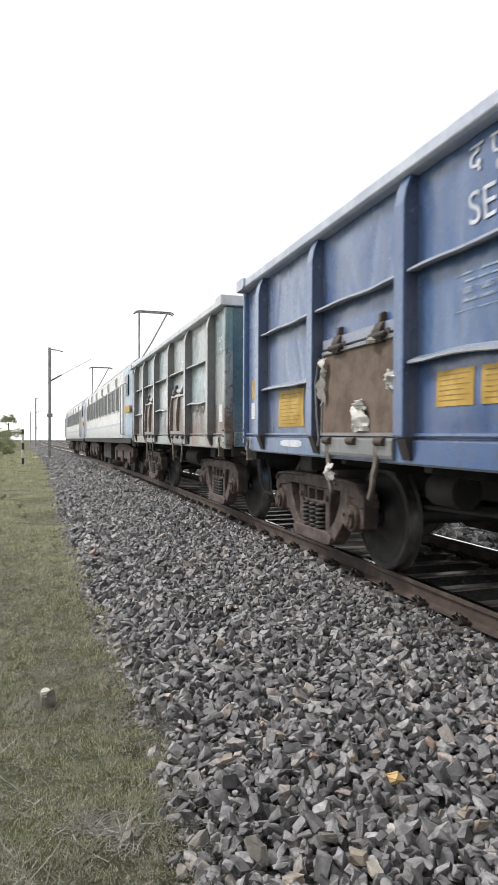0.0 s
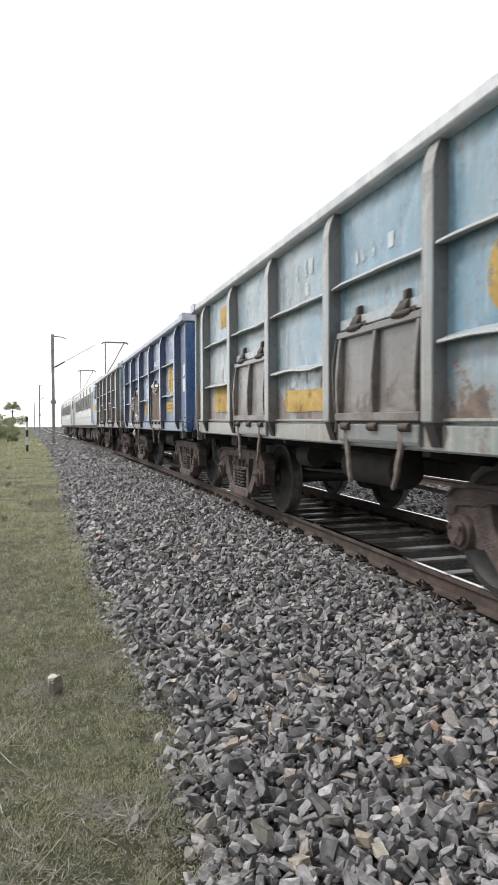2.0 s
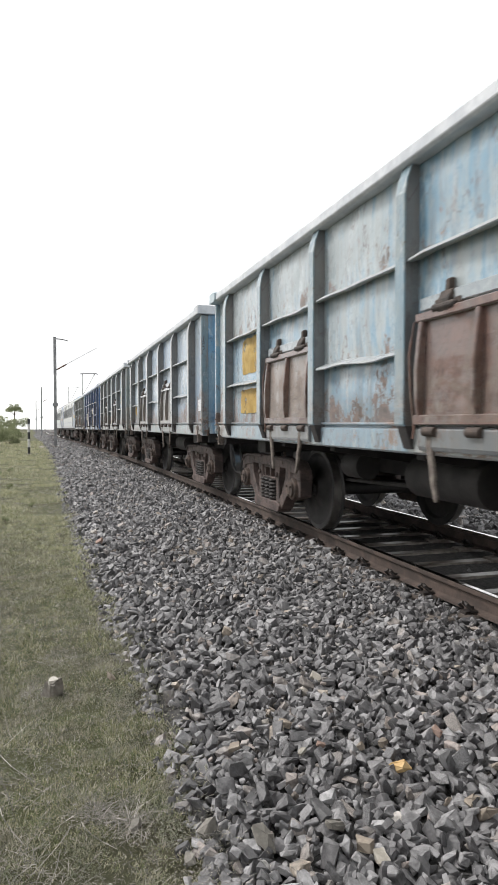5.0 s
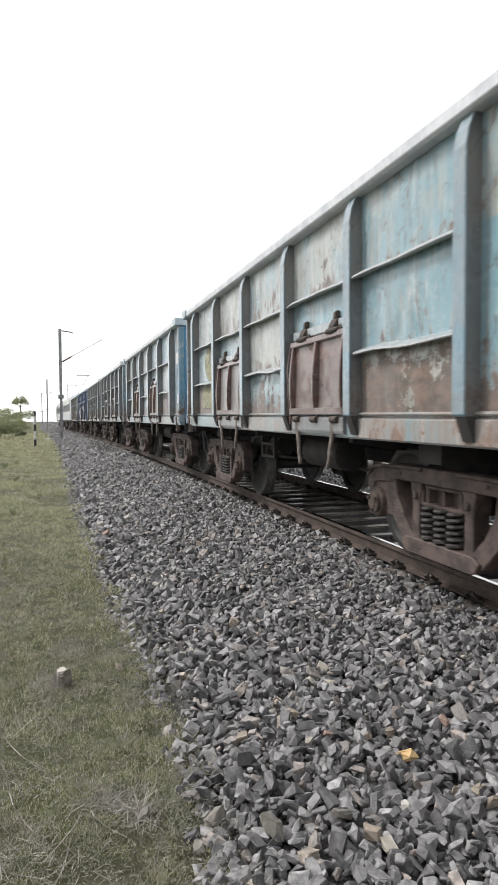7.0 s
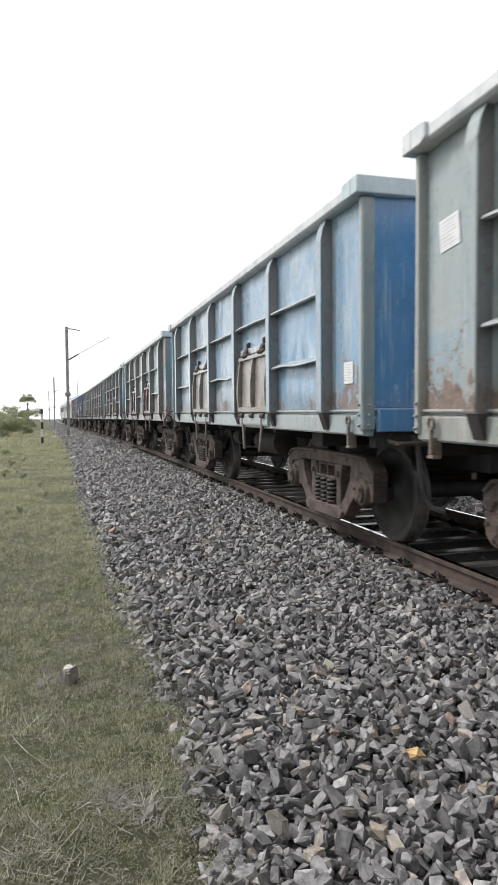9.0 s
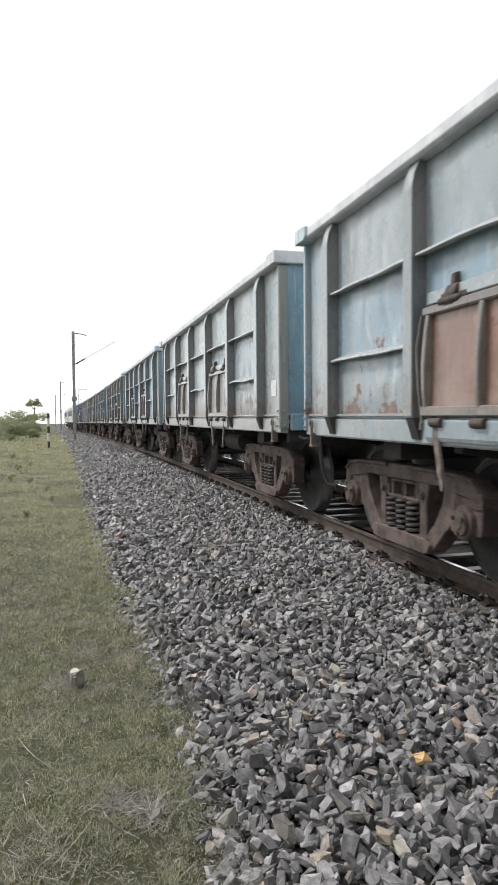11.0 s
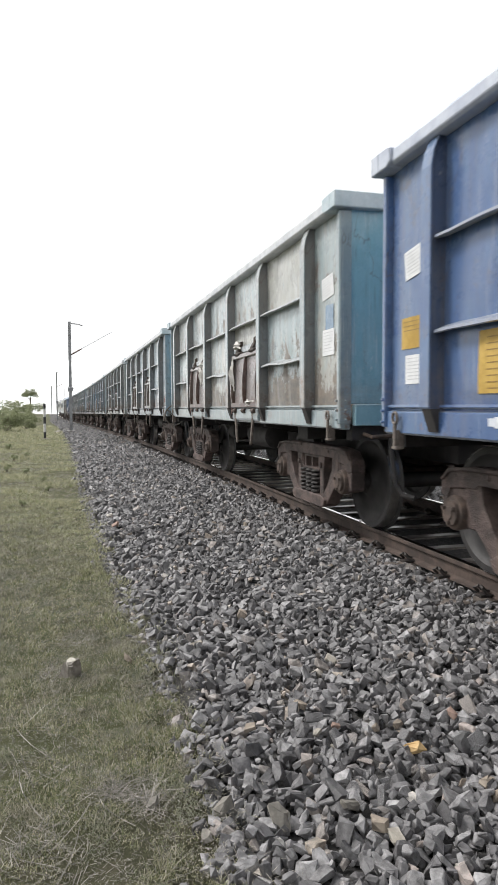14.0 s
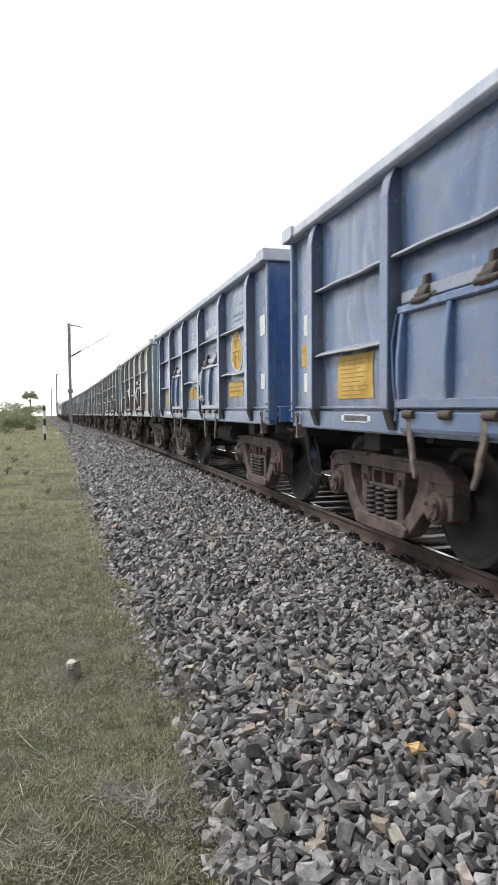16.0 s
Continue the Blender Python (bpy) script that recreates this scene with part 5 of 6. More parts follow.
    w = wagon(7, "pale blue-grey open wagon with orange-brown and tan doors", side, side, end, (tan, orange), top=PALE_COPING, wheel=DUSTY_BAR, posts=paint("grey_blue_post", (0.19, 0.25, 0.28), (0.22, 0.25, 0.25), 0.4, 0.2, 11.4), foot=side)
    papers(w, [(-4.63, 1.75, 0.22, 0.2, 0)])
    plate("red_patch", -4.53, 1.5, 0.24, 0.18, RED_PAINT, w, label="faded red painted patch", blob=True)
    # cream and rust
    side = paint("cream_rust_paint", (0.40, 0.40, 0.35), (0.30, 0.39, 0.41), 0.5, 0.30, 12.0, (0.115, 0.08, 0.048), chalk=0.4, tone=0.95, scars=1.08)
    end = paint("green_blue_end", (0.232, 0.464, 0.561), (0.329, 0.537, 0.62), 0.4, 0.15, 12.2, tone=1.0)
    sill = paint("light_blue_sill", (0.24, 0.325, 0.36), (0.30, 0.34, 0.34), 0.4, 0.2, 12.4)
    a, b = door_paint("maroon_door", (0.135, 0.075, 0.065), 12.1), door_paint("maroon_brown_door", (0.15, 0.095, 0.08), 12.3)
    w = wagon(8, "cream-grey open wagon with rust stains and maroon doors", side, sill, end, (a, b), top=PALE_COPING, posts=paint("cream_post_paint", (0.29, 0.295, 0.28), (0.24, 0.32, 0.35), 0.5, 0.3, 12.5), foot=sill)
    papers(w, [(4.68, 1.98, 0.2, 0.15, -8), (-4.6, 2.5, 0.3, 0.22, -6), (-4.62, 1.95, 0.3, 0.26, 0)])
    plate("blue_patch", -4.65, 2.2, 0.22, 0.26, paint("clean_blue_patch", (0.12, 0.24, 0.38), (0.15, 0.27, 0.4), 0.3, 0.0, 3.3), w, label="clean blue painted patch")
    rags("sacking", [(1.36, 1.9, 0.14, 0.34), (1.28, 2.08, 0.2, 0.12), (1.05, 1.95, 0.08, 0.3), (-1.3, 2.2, 0.24, 0.12), (-1.9, 1.36, 0.25, 0.1), (-1.02, 1.8, 0.08, 0.5)], w, "torn white sacking stuffed in the doors")
    # two deep blue wagons
    w = wagon(9, "dark blue open wagon with framed blue doors and yellow signs", deep_two, deep_two, deep_end, (deep_three, deep_two), ribs=BLUE_RIB, coping=BLUE_COPING, web=BLUE_WEB, foot=deep_three)
    blue_signs(w)
    papers(w, [(-4.62, 2.4, 0.22, 0.26, -6), (-4.62, 1.66, 0.17, 0.2, 0), (4.58, 1.59, 0.3, 0.22, 0), (4.6, 2.4, 0.3, 0.22, -8)])
    rags("sacking", [(-0.95, 1.8, 0.1, 0.4), (-0.98, 1.5, 0.2, 0.14)], w, "torn white sacking hung by a door")
    w = wagon(10, "dull dark blue open wagon with framed doors and yellow signs", deep_three, deep_three, deep_end, (deep_two, deep_three), ribs=BLUE_RIB, coping=BLUE_COPING, web=BLUE_WEB, foot=deep_three)
    blue_signs(w)
    papers(w, [(-4.62, 2.3, 0.22, 0.26, -6), (4.6, 2.2, 0.24, 0.22, 0), (4.6, 1.58, 0.24, 0.2, 0)])


build_wagons()


# ---------------------------------------------------------------- locomotives
CREAM = paint("cream_loco_paint", (0.56, 0.54, 0.46), (0.62, 0.60, 0.54), 0.5, 0.02, 21.0, chalk=0.1, tone=0.92)
LOCO_GREY = paint("pale_grey_skirt", (0.42, 0.43, 0.43), (0.52, 0.52, 0.51), 0.5, 0.08, 22.0, chalk=0.1)
LOCO_BLUE = paint("light_blue_cab_paint", (0.13, 0.30, 0.48), (0.20, 0.36, 0.50), 0.4, 0.06, 23.0, chalk=0.05)
LOCO_NAVY = paint("dark_blue_cab_paint", (0.055, 0.10, 0.24), (0.10, 0.15, 0.28), 0.4, 0.06, 24.0, chalk=0.05)
ROOF_GREY = plain("grey_roof_paint", (0.24, 0.245, 0.25), (0.34, 0.345, 0.35), 2, 0.7)
LOUVRE = plain("dark_louvre", (0.05, 0.055, 0.065), (0.09, 0.095, 0.105), 6, 0.6)
INSULATOR = plain("brown_glazed_insulator", (0.10, 0.05, 0.035), (0.14, 0.07, 0.05), 10, 0.3)


def loco_section(x_scale=1.0, drop=0.0):
    half = [(1.5, 1.18), (1.52, 1.3), (1.52, 3.32), (1.44, 3.48), (1.12, 3.72), (0.7, 3.84)]
    pts = [(-x * x_scale, z - (drop if z > 2 else 0)) for x, z in half]
    return pts + [(-x, z) for x, z in reversed(pts)]


def loco_meshes():
    out = {}
    s, n = Shape(), 12
    body = loco_section()
    s.prism(body, -8.0, 8.0, "y")
    out["body"] = s.mesh("body", 0.01)
    s = Shape()
    verts = []
    for y, k, d in ((8.003, 1.002, 0.0), (9.2, 1.0, 0.02), (9.75, 0.93, 0.1)):
        verts += [(x, y, z) for x, z in loco_section(k, d)]
    m = len(body)
    faces = [(j * m + i, j * m + (i + 1) % m, (j + 1) * m + (i + 1) % m, (j + 1) * m + i) for j in range(2) for i in range(m)]
    s.add(verts, faces + [tuple(range(m)), tuple(range(2 * m, 3 * m))])
    out["cab"] = s.mesh("cab", 0.02)
    out["roof"] = Shape().prism([(-1.46, 3.46), (-1.13, 3.735), (-0.71, 3.855), (0.71, 3.855), (1.13, 3.735), (1.46, 3.46), (0.7, 3.6), (-0.7, 3.6)], -8.6, 8.6, "y").mesh("roof", 0)
    s = Shape().box(-1.5, 1.5, -9.7, 9.7, 1.02, 1.19).box(-1.2, 1.2, -1.5, 1.5, 0.35, 1.03)
    s.box(-0.5, 0.5, -10.2, 10.2, 0.95, 1.15)
    out["underframe"] = s.mesh("underframe", 0.01)
    s = Shape()
    for x in (-1.18, 1.18):
        s.prism([(-2.5, 0.62), (-2.5, 0.86), (-1.0, 1.0), (1.0, 1.0), (2.5, 0.86), (2.5, 0.62), (1.9, 0.48), (-1.9, 0.48)], x - 0.08, x + 0.08, "x")
        for y in (-1.9, 0.0, 1.9):
            s.box(x - 0.13 if x < 0 else x - 0.02, x + 0.02 if x < 0 else x + 0.13, y - 0.2, y + 0.2, 0.36, 0.74)
        for y in (-0.95, 0.95):
            s.turned([(0.45, 0.12), (1.0, 0.12)], "z", (x - math.copysign(-0.05, x), y, 0), 12)
            s.box(x - 0.03, x + 0.03, y - 0.3, y - 0.22, 0.25, 0.7)
    out["bogie"] = s.mesh("bogie_frame", 0.012)
    w = Shape().turned([(-1.0, 0.09), (1.0, 0.09)], "x", sides=14)
    for k in (-1, 1):
        w.add(*ring([(k * a, r) for a, r in ((0.94, 0.1), (0.87, 0.2), (0.87, 0.46), (0.905, 0.5), (0.9, 0.54), (0.8, 0.546), (0.78, 0.572), (0.765, 0.56), (0.765, 0.48), (0.8, 0.2), (0.77, 0.1))], 32))
    out["wheelset"] = w.mesh("wheelset", 0, True)
    s = Shape().box(-0.025, 0.0, -0.32, 0.32, -0.38, 0.38)
    for k in range(7):
        s.prism([(-0.028, -0.36 + k * 0.105), (-0.05, -0.36 + k * 0.105), (-0.028, -0.28 + k * 0.105)], -0.29, 0.29, "y")
    out["louvre"] = s.mesh("louvre", 0)
    s = Shape()
    for a, b, c, d in ((-0.34, 0.34, 0.38, 0.42), (-0.34, 0.34, -0.42, -0.38), (-0.36, -0.32, -0.42, 0.42), (0.32, 0.36, -0.42, 0.42)):
        s.box(-0.035, 0.0, a, b, c, d)
    out["louvre_frame"] = s.mesh("window_frame", 0)
    s = Shape()
    for a, b, c, d in ((-0.2, 0.2, 0.12, 0.16), (-0.2, 0.2, -0.16, -0.12), (-0.2, -0.16, -0.16, 0.16), (0.16, 0.2, -0.16, 0.16)):
        s.box(-0.03, 0.0, a, b, c, d)
    out["hatch"] = s.box(-0.012, 0.0, -0.16, 0.16, -0.12, 0.12).mesh("hatch", 0)
    out["handrail"] = Shape().tube([(-1.53, 0, 1.3), (-1.6, 0, 1.34), (-1.6, 0, 2.9), (-1.53, 0, 2.94)], 0.022, 8).mesh("handrail", 0, True)
    out["stripe"] = Shape().box(-1.528, -1.515, -8.0, 8.0, 1.62, 1.70).mesh("stripe", 0)
    out["skirt"] = Shape().box(-1.526, -1.512, -8.0, 8.0, 1.2, 1.62).mesh("skirt_band", 0)
    s = Shape().tube([(-0.6, 0.9, 3.95), (0.6, 0.9, 3.95), (0.6, -0.9, 3.95), (-0.6, -0.9, 3.95)], 0.03, 8, True)
    out["pantograph"] = s.mesh("pantograph", 0, True)
    out["lower_arm"] = Shape().tube([(-0.55, 0.35, 3.95), (-0.55, 0.35, 5.88)], 0.03, 8).mesh("lower_arm", 0, True)
    out["upper_arm"] = Shape().tube([(0.5, 0.35, 5.88), (-0.1, 0.35, 4.75), (-0.5, 0.35, 4.1)], 0.026, 8).mesh("upper_arm", 0, True)
    s = Shape()
    for y in (0.22, 0.48):
        s.tube([(-0.74, y, 5.84), (-0.66, y, 5.90), (-0.55, y, 5.92), (0.55, y, 5.92), (0.66, y, 5.90), (0.74, y, 5.84)], 0.026, 8)
    s.tube([(-0.4, 0.22, 5.91), (-0.4, 0.48, 5.91)], 0.02, 6).tube([(0.4, 0.22, 5.91), (0.4, 0.48, 5.91)], 0.02, 6)
    out["collector"] = s.mesh("collector_head", 0, True)
    out["insulator"] = Shape().turned([(3.8, 0.04), (3.82, 0.09), (3.85, 0.05), (3.87, 0.09), (3.90, 0.05), (3.92, 0.09), (3.95, 0.04)], "z", sides=12).mesh("insulator", 0, True)
    return out


LM = loco_meshes()


def locomotive(start, label, cab_paint):
    e = empty("electric_locomotive", pose(0, start, 0), label, "locomotive", "locomotives of the goods train")
    part("body", LM["body"], CREAM, e, "cream-painted side walls")
    part("roof", LM["roof"], ROOF_GREY, e)
    part("underframe", LM["underframe"], UNDER, e)
    for m in (pose(0, 0, 0), HALF_TURN):
        cab = part("cab", LM["cab"], cab_paint, e, "driver's cab", m)
        for k in (-1, 1):
            part("windscreen", Shape().prism([(k * 0.12, 2.45), (k * 1.12, 2.45), (k * 1.05, 3.2), (k * 0.12, 3.25)], 9.70, 9.765, "y").mesh("windscreen"), GLASS_DARK, cab, "dark windscreen")
            part("side_window", Shape().box(k * 1.505, k * 1.535, 8.75, 9.3, 2.5, 3.15).mesh("side_window"), GLASS_DARK, cab, "dark side window")
            part("cab_door", Shape().box(k * 1.51, k * 1.532, 8.05, 8.6, 1.3, 3.15).mesh("cab_door", 0.01), LOCO_NAVY, cab)
            part("headlamp", Shape().turned([(9.7, 0.11), (9.78, 0.1)], "y", (k * 0.85, 0, 1.7), 16).mesh("headlamp"), TREAD, cab)
        part("yellow_band", Shape().box(-1.42, 1.42, 9.735, 9.77, 1.95, 2.25).mesh("yellow_band"), YELLOW, cab)
        for k in (-1, 1):
            part("yellow_band", Shape().box(k * 1.534, k * 1.51, 8.62, 9.7, 1.98, 2.2).mesh("yellow_band"), YELLOW, cab)
        for y in (7.97, 8.66):
            part("handrail", LM["handrail"], WHITE_PAINT, cab, "", pose(0, y, 0))
            part("handrail", LM["handrail"], WHITE_PAINT, cab, "", pose(0, y, 0) @ Matrix.Scale(-1, 4, (1, 0, 0)))
        part("stripe", LM["stripe"], LOCO_NAVY, e, "", m)
        part("skirt_band", LM["skirt"], LOCO_GREY, e, "", m)
        for k in range(11):
            y = -6.6 + 1.32 * k
            lv = part("louvre", LM["louvre"], LOUVRE, e, "", m @ pose(-1.522, y, 2.52))
            part("window_frame", LM["louvre_frame"], LOCO_GREY, lv)
        for y in (-6.2, -3.6, -1.0, 1.6, 4.2, 6.4):
            part("hatch", LM["hatch"], LOCO_GREY, e, "", m @ pose(-1.52, y, 3.12))
        part("coupler", COUPLER, RUST_STEEL, e, "", m @ pose(0, -4.7, 0))
    for y in (-6.0, 6.0):
        part("bogie_frame", LM["bogie"], BOGIE, e, "", pose(0, y, 0))
    wheels = [part("wheelset", LM["wheelset"], WHEEL, e, "", pose(0, y + d, 0.546)) for y in (-6.0, 6.0) for d in (-1.9, 0.0, 1.9)]
    p = part("pantograph", LM["pantograph"], MAST, e, "raised pantograph", pose(0, -5.4, 0))
    part("lower_arm", LM["lower_arm"], MAST, p)
    part("upper_arm", LM["upper_arm"], MAST, p)
    part("collector_head", LM["collector"], MAST, p, "collector head")
    for x, y in ((-0.6, 0.8), (0.6, 0.8), (-0.6, -0.8), (0.6, -0.8)):
        part("insulator", LM["insulator"], INSULATOR, p, "", pose(x, y, 0))
    TRAIN.append((e, start, wheels, 0.546))
    return e


locomotive(10.963 * 2 - 0.465 + 10.2, "cream electric locomotive with light blue cab and raised pantograph", LOCO_BLUE)
locomotive(10.963 * 2 - 0.465 + 30.6, "cream electric locomotive with dark blue cab, leading the train", LOCO_NAVY)


# ---------------------------------------------------------------- overhead-line masts and the banded post
def mast(y, tall, side=-3.1):
    e = empty("overhead_line_mast", pose(line_x(y) + side, y, surface(side, y) - 0.05, 0, 0, line_yaw(y)), "grey steel overhead-line mast beside the track", "mast", "overhead-line masts")
    s = Shape().box(-0.1, 0.1, -0.1, -0.085, 0, tall).box(-0.1, 0.1, 0.085, 0.1, 0, tall).box(-0.008, 0.008, -0.086, 0.086, 0, tall)
    for k in range(int(tall / 0.6)):
        z = 0.3 + 0.6 * k
        s.box(-0.1, -0.088, -0.086, 0.086, z, z + 0.08).box(0.088, 0.1, -0.086, 0.086, z + 0.3, z + 0.38)
    part("column", s.mesh("column"), MAST, e, "riveted steel column")
    part("footing", Shape().box(-0.3, 0.3, -0.3, 0.3, -0.2, 0.12).mesh("footing", 0.03), CONCRETE, e)
    part("top_arm", Shape().tube([(0.05, 0, tall - 0.12), (0.55, 0, tall - 0.16), (0.95, 0, tall - 0.26)], [0.04, 0.035, 0.03], 8).mesh("top_arm", 0, True), MAST, e)
    lo = tall - 2.45
    part("bracket_tube", Shape().tube([(0.85, 0, lo + 0.5), (3.05, 0, lo + 1.78)], 0.014, 8).mesh("bracket_tube", 0, True), MAST, e)
    part("bracket_insulator", Shape().tube([(0.1, 0, lo + 0.05), (0.3, 0, lo + 0.17), (0.35, 0, lo + 0.2), (0.45, 0, lo + 0.26), (0.5, 0, lo + 0.29), (0.6, 0, lo + 0.35), (0.86, 0, lo + 0.5)], [0.03, 0.06, 0.04, 0.06, 0.04, 0.06, 0.03], 10).mesh("bracket_insulator", 0, True), INSULATOR, e)
    part("clamp_box", Shape().box(-0.2, 0.2, -0.16, 0.16, 3.02, 3.3).mesh("clamp_box", 0.03), MAST, e)
    return e


for y, tall, side in ((51.0, 8.1, -3.1), (112.0, 8.0, -2.75), (168.0, 7.6, -2.6)):
    mast(y, tall, side)


def banded_post():
    y, x = 37.5, -5.17
    e = empty("banded_post", pose(x, y, surface(-4.9, y) - 0.02), "round post painted in black and white bands in the grass", "post")
    r = 0.062
    for k, (a, b, m) in enumerate(((0.0, 0.36, BLACK_PAINT), (0.36, 0.74, WHITE_PAINT), (0.74, 1.06, BLACK_PAINT), (1.06, 1.44, WHITE_PAINT), (1.44, 1.68, BLACK_PAINT))):
        a, b, rr = a * 1.15, b * 1.15, 1.1 * r + 0.0006 * (k % 2)
        part("band", Shape().turned([(a, rr), (b - 0.004, rr)] if k < 4 else [(a, rr), (b - 0.02, rr), (b, rr * 0.8)], "z", sides=18).mesh("band", 0, True), m, e)
    part("footing", Shape().turned([(-0.1, 0.16), (0.05, 0.15), (0.07, 0.1)], "z", sides=12).mesh("footing"), CONCRETE, e)


banded_post()


# ---------------------------------------------------------------- bushes and a tree in the distance
def leaf_cloud(rng, blobs, count, size):
    """Many small leaves strewn through overlapping clumps."""
    verts, faces = [], []
    weights = np.array([b[3] ** 2 for b in blobs])
    pick = rng.choice(len(blobs), count, p=weights / weights.sum())
    for i in pick:
        cx, cy, cz, r, flat = blobs[i]
        d = rng.normal(size=3)
        d /= np.linalg.norm(d)
        rr = r * (0.55 + 0.5 * rng.random() ** 0.6)
        c = np.array((cx, cy, cz)) + d * (rr, rr, rr * flat)
        a, b = rng.normal(size=3), rng.normal(size=3)
        a /= np.linalg.norm(a)
        b -= a * a.dot(b)
        b /= np.linalg.norm(b)
        s = size * (0.6 + 0.8 * rng.random())
        n = len(verts)
        verts += [tuple(c - a * s), tuple(c + b * s * 0.45), tuple(c + a * s), tuple(c - b * s * 0.45)]
        faces.append((n, n + 1, n + 2, n + 3))
    return Shape().add(verts, faces)


def leafy(name, place, label, category, blobs, stems, count, size, seed, group=""):
    rng = np.random.default_rng(seed)
    e = empty(name, pose(*place), label, category, group)
    s = Shape()
    for path, radii in stems:
        s.tube(path, radii, 7)
    part("trunk" if name == "tree" else "stem", s.mesh("trunk", 0, True), BARK, e)
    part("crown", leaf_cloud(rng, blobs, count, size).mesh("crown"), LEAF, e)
    return e


def bush(x, y, wide, tall, seed):
    rng = np.random.default_rng(seed + 100)
    blobs = [(wide * (rng.random() - 0.5), wide * 0.6 * (rng.random() - 0.5), tall * (0.25 + 0.5 * rng.random()), tall * (0.18 + 0.16 * rng.random()), 0.8) for _ in range(14)]
    stems = [([(0, 0, -0.1), (b[0] * 0.5, b[1] * 0.5, b[2] * 0.5), (b[0], b[1], b[2])], [0.03, 0.02, 0.01]) for b in blobs[:6]]
    return leafy("bush", (x, y, surface(x - line_x(y), y)), "low green bush in the dry grass", "bush", blobs, stems, 2400, 0.034 * tall + 0.015, seed, "bushes beside the line")


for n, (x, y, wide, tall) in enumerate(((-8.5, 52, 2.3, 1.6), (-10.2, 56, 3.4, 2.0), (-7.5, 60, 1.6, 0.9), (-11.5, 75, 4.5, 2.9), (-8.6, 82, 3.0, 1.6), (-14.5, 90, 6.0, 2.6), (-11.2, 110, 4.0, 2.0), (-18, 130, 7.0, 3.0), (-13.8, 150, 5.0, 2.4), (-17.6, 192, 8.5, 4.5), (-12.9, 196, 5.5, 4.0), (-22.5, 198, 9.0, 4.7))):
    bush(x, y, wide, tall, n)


def weed(x, y, tall, seed):
    rng = np.random.default_rng(seed + 300)
    blobs = [(0.8 * tall * (rng.random() - 0.5), 0.8 * tall * (rng.random() - 0.5), tall * (0.35 + 0.5 * rng.random()), tall * 0.28, 0.7) for _ in range(6)]
    stems = [([(0, 0, -0.02), (b[0] * 0.5, b[1] * 0.5, b[2] * 0.6), b[:3]], [0.004, 0.003, 0.002]) for b in blobs]
    leafy("weed", (x, y, surface(x - line_x(y), y)), "small leafy green weed growing in the dry grass", "weed", blobs, stems, 90, 0.17 * tall, seed, "weeds in the grass")


for n, (x, y, tall) in enumerate(((-5.57, 20.8, 0.2), (-4.56, 14.6, 0.12), (-5.46, 17.0, 0.18), (-5.0, 16.5, 0.14), (-4.4, 13.0, 0.1), (-6.2, 27.0, 0.25), (-5.3, 22.5, 0.15), (-4.75, 11.0, 0.1))):
    weed(x, y, tall, n)


def tree(x, y, tall, wide, seed):
    rng = np.random.default_rng(seed)
    blobs = []
    for _ in range(46):
        a, r = 2 * math.pi * rng.random(), 0.43 * wide * math.sqrt(rng.random())
        top = 1 - (2 * r / wide) ** 2
        blobs.append((r * math.cos(a), r * math.sin(a), tall * (0.60 + 0.34 * (0.25 + 0.75 * rng.random()) * top), wide * (0.10 + 0.06 * rng.random()), 0.7))
    stems = [([(0, 0, -0.2), (0.1, 0, tall * 0.3), (0.05, 0.1, tall * 0.6)], [0.3, 0.24, 0.17])]
    stems += [([(0.05, 0.1, tall * 0.5), (b[0] * 0.5, b[1] * 0.5, tall * 0.58), (b[0], b[1], b[2])], [0.06, 0.04, 0.02]) for b in blobs[:8]]
    leafy("tree", (x, y, surface(x - line_x(min(y, 140)), 140)), "spreading tree far off in the fields", "tree", blobs, stems, 4200, 0.12, seed)


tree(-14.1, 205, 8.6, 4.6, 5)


# ---------------------------------------------------------------- grass, straw and ballast
def strewn(name, verts, faces_per, n_items, material, label, category, kind="stuff", parent=None):
    """One mesh from arrays: verts (items, points, 3) and the faces of one item."""
    pts = verts.shape[1]
    tri = np.asarray(faces_per)
    loops = (tri[None] + (np.arange(n_items) * pts)[:, None, None]).reshape(-1)
    me = bpy.data.meshes.new(name)
    me.vertices.add(n_items * pts)
    me.vertices.foreach_set("co", verts.reshape(-1).astype(np.float32))
    me.loops.add(len(loops))
    me.loops.foreach_set("vertex_index", loops.astype(np.int32))
    k = tri.shape[1]
    me.polygons.add(len(loops) // k)
    me.polygons.foreach_set("loop_start", np.arange(0, len(loops), k, dtype=np.int32))
    me.update(calc_edges=True)
    me.shade_flat()
    me.validate()
    ob = part(name, me, material, parent)
    return tagged(ob, label, category, kind=kind)


def ground_z(x, y):
    lx = np.array([line_x(v) for v in y])
    lz = np.array([line_z(v) for v in y])
    d = x - lx
    near = np.clip((np.abs(d) - 3.5) / 0.3, 0, 1)
    bumps = np.array([0.022 * rise(a, b, 0.9) + 0.012 * rise(a, b, 3.1, 5) for a, b in zip(d, y)])
    return np.interp(d, PROFILE_D, PROFILE_Z) + lz + near * bumps


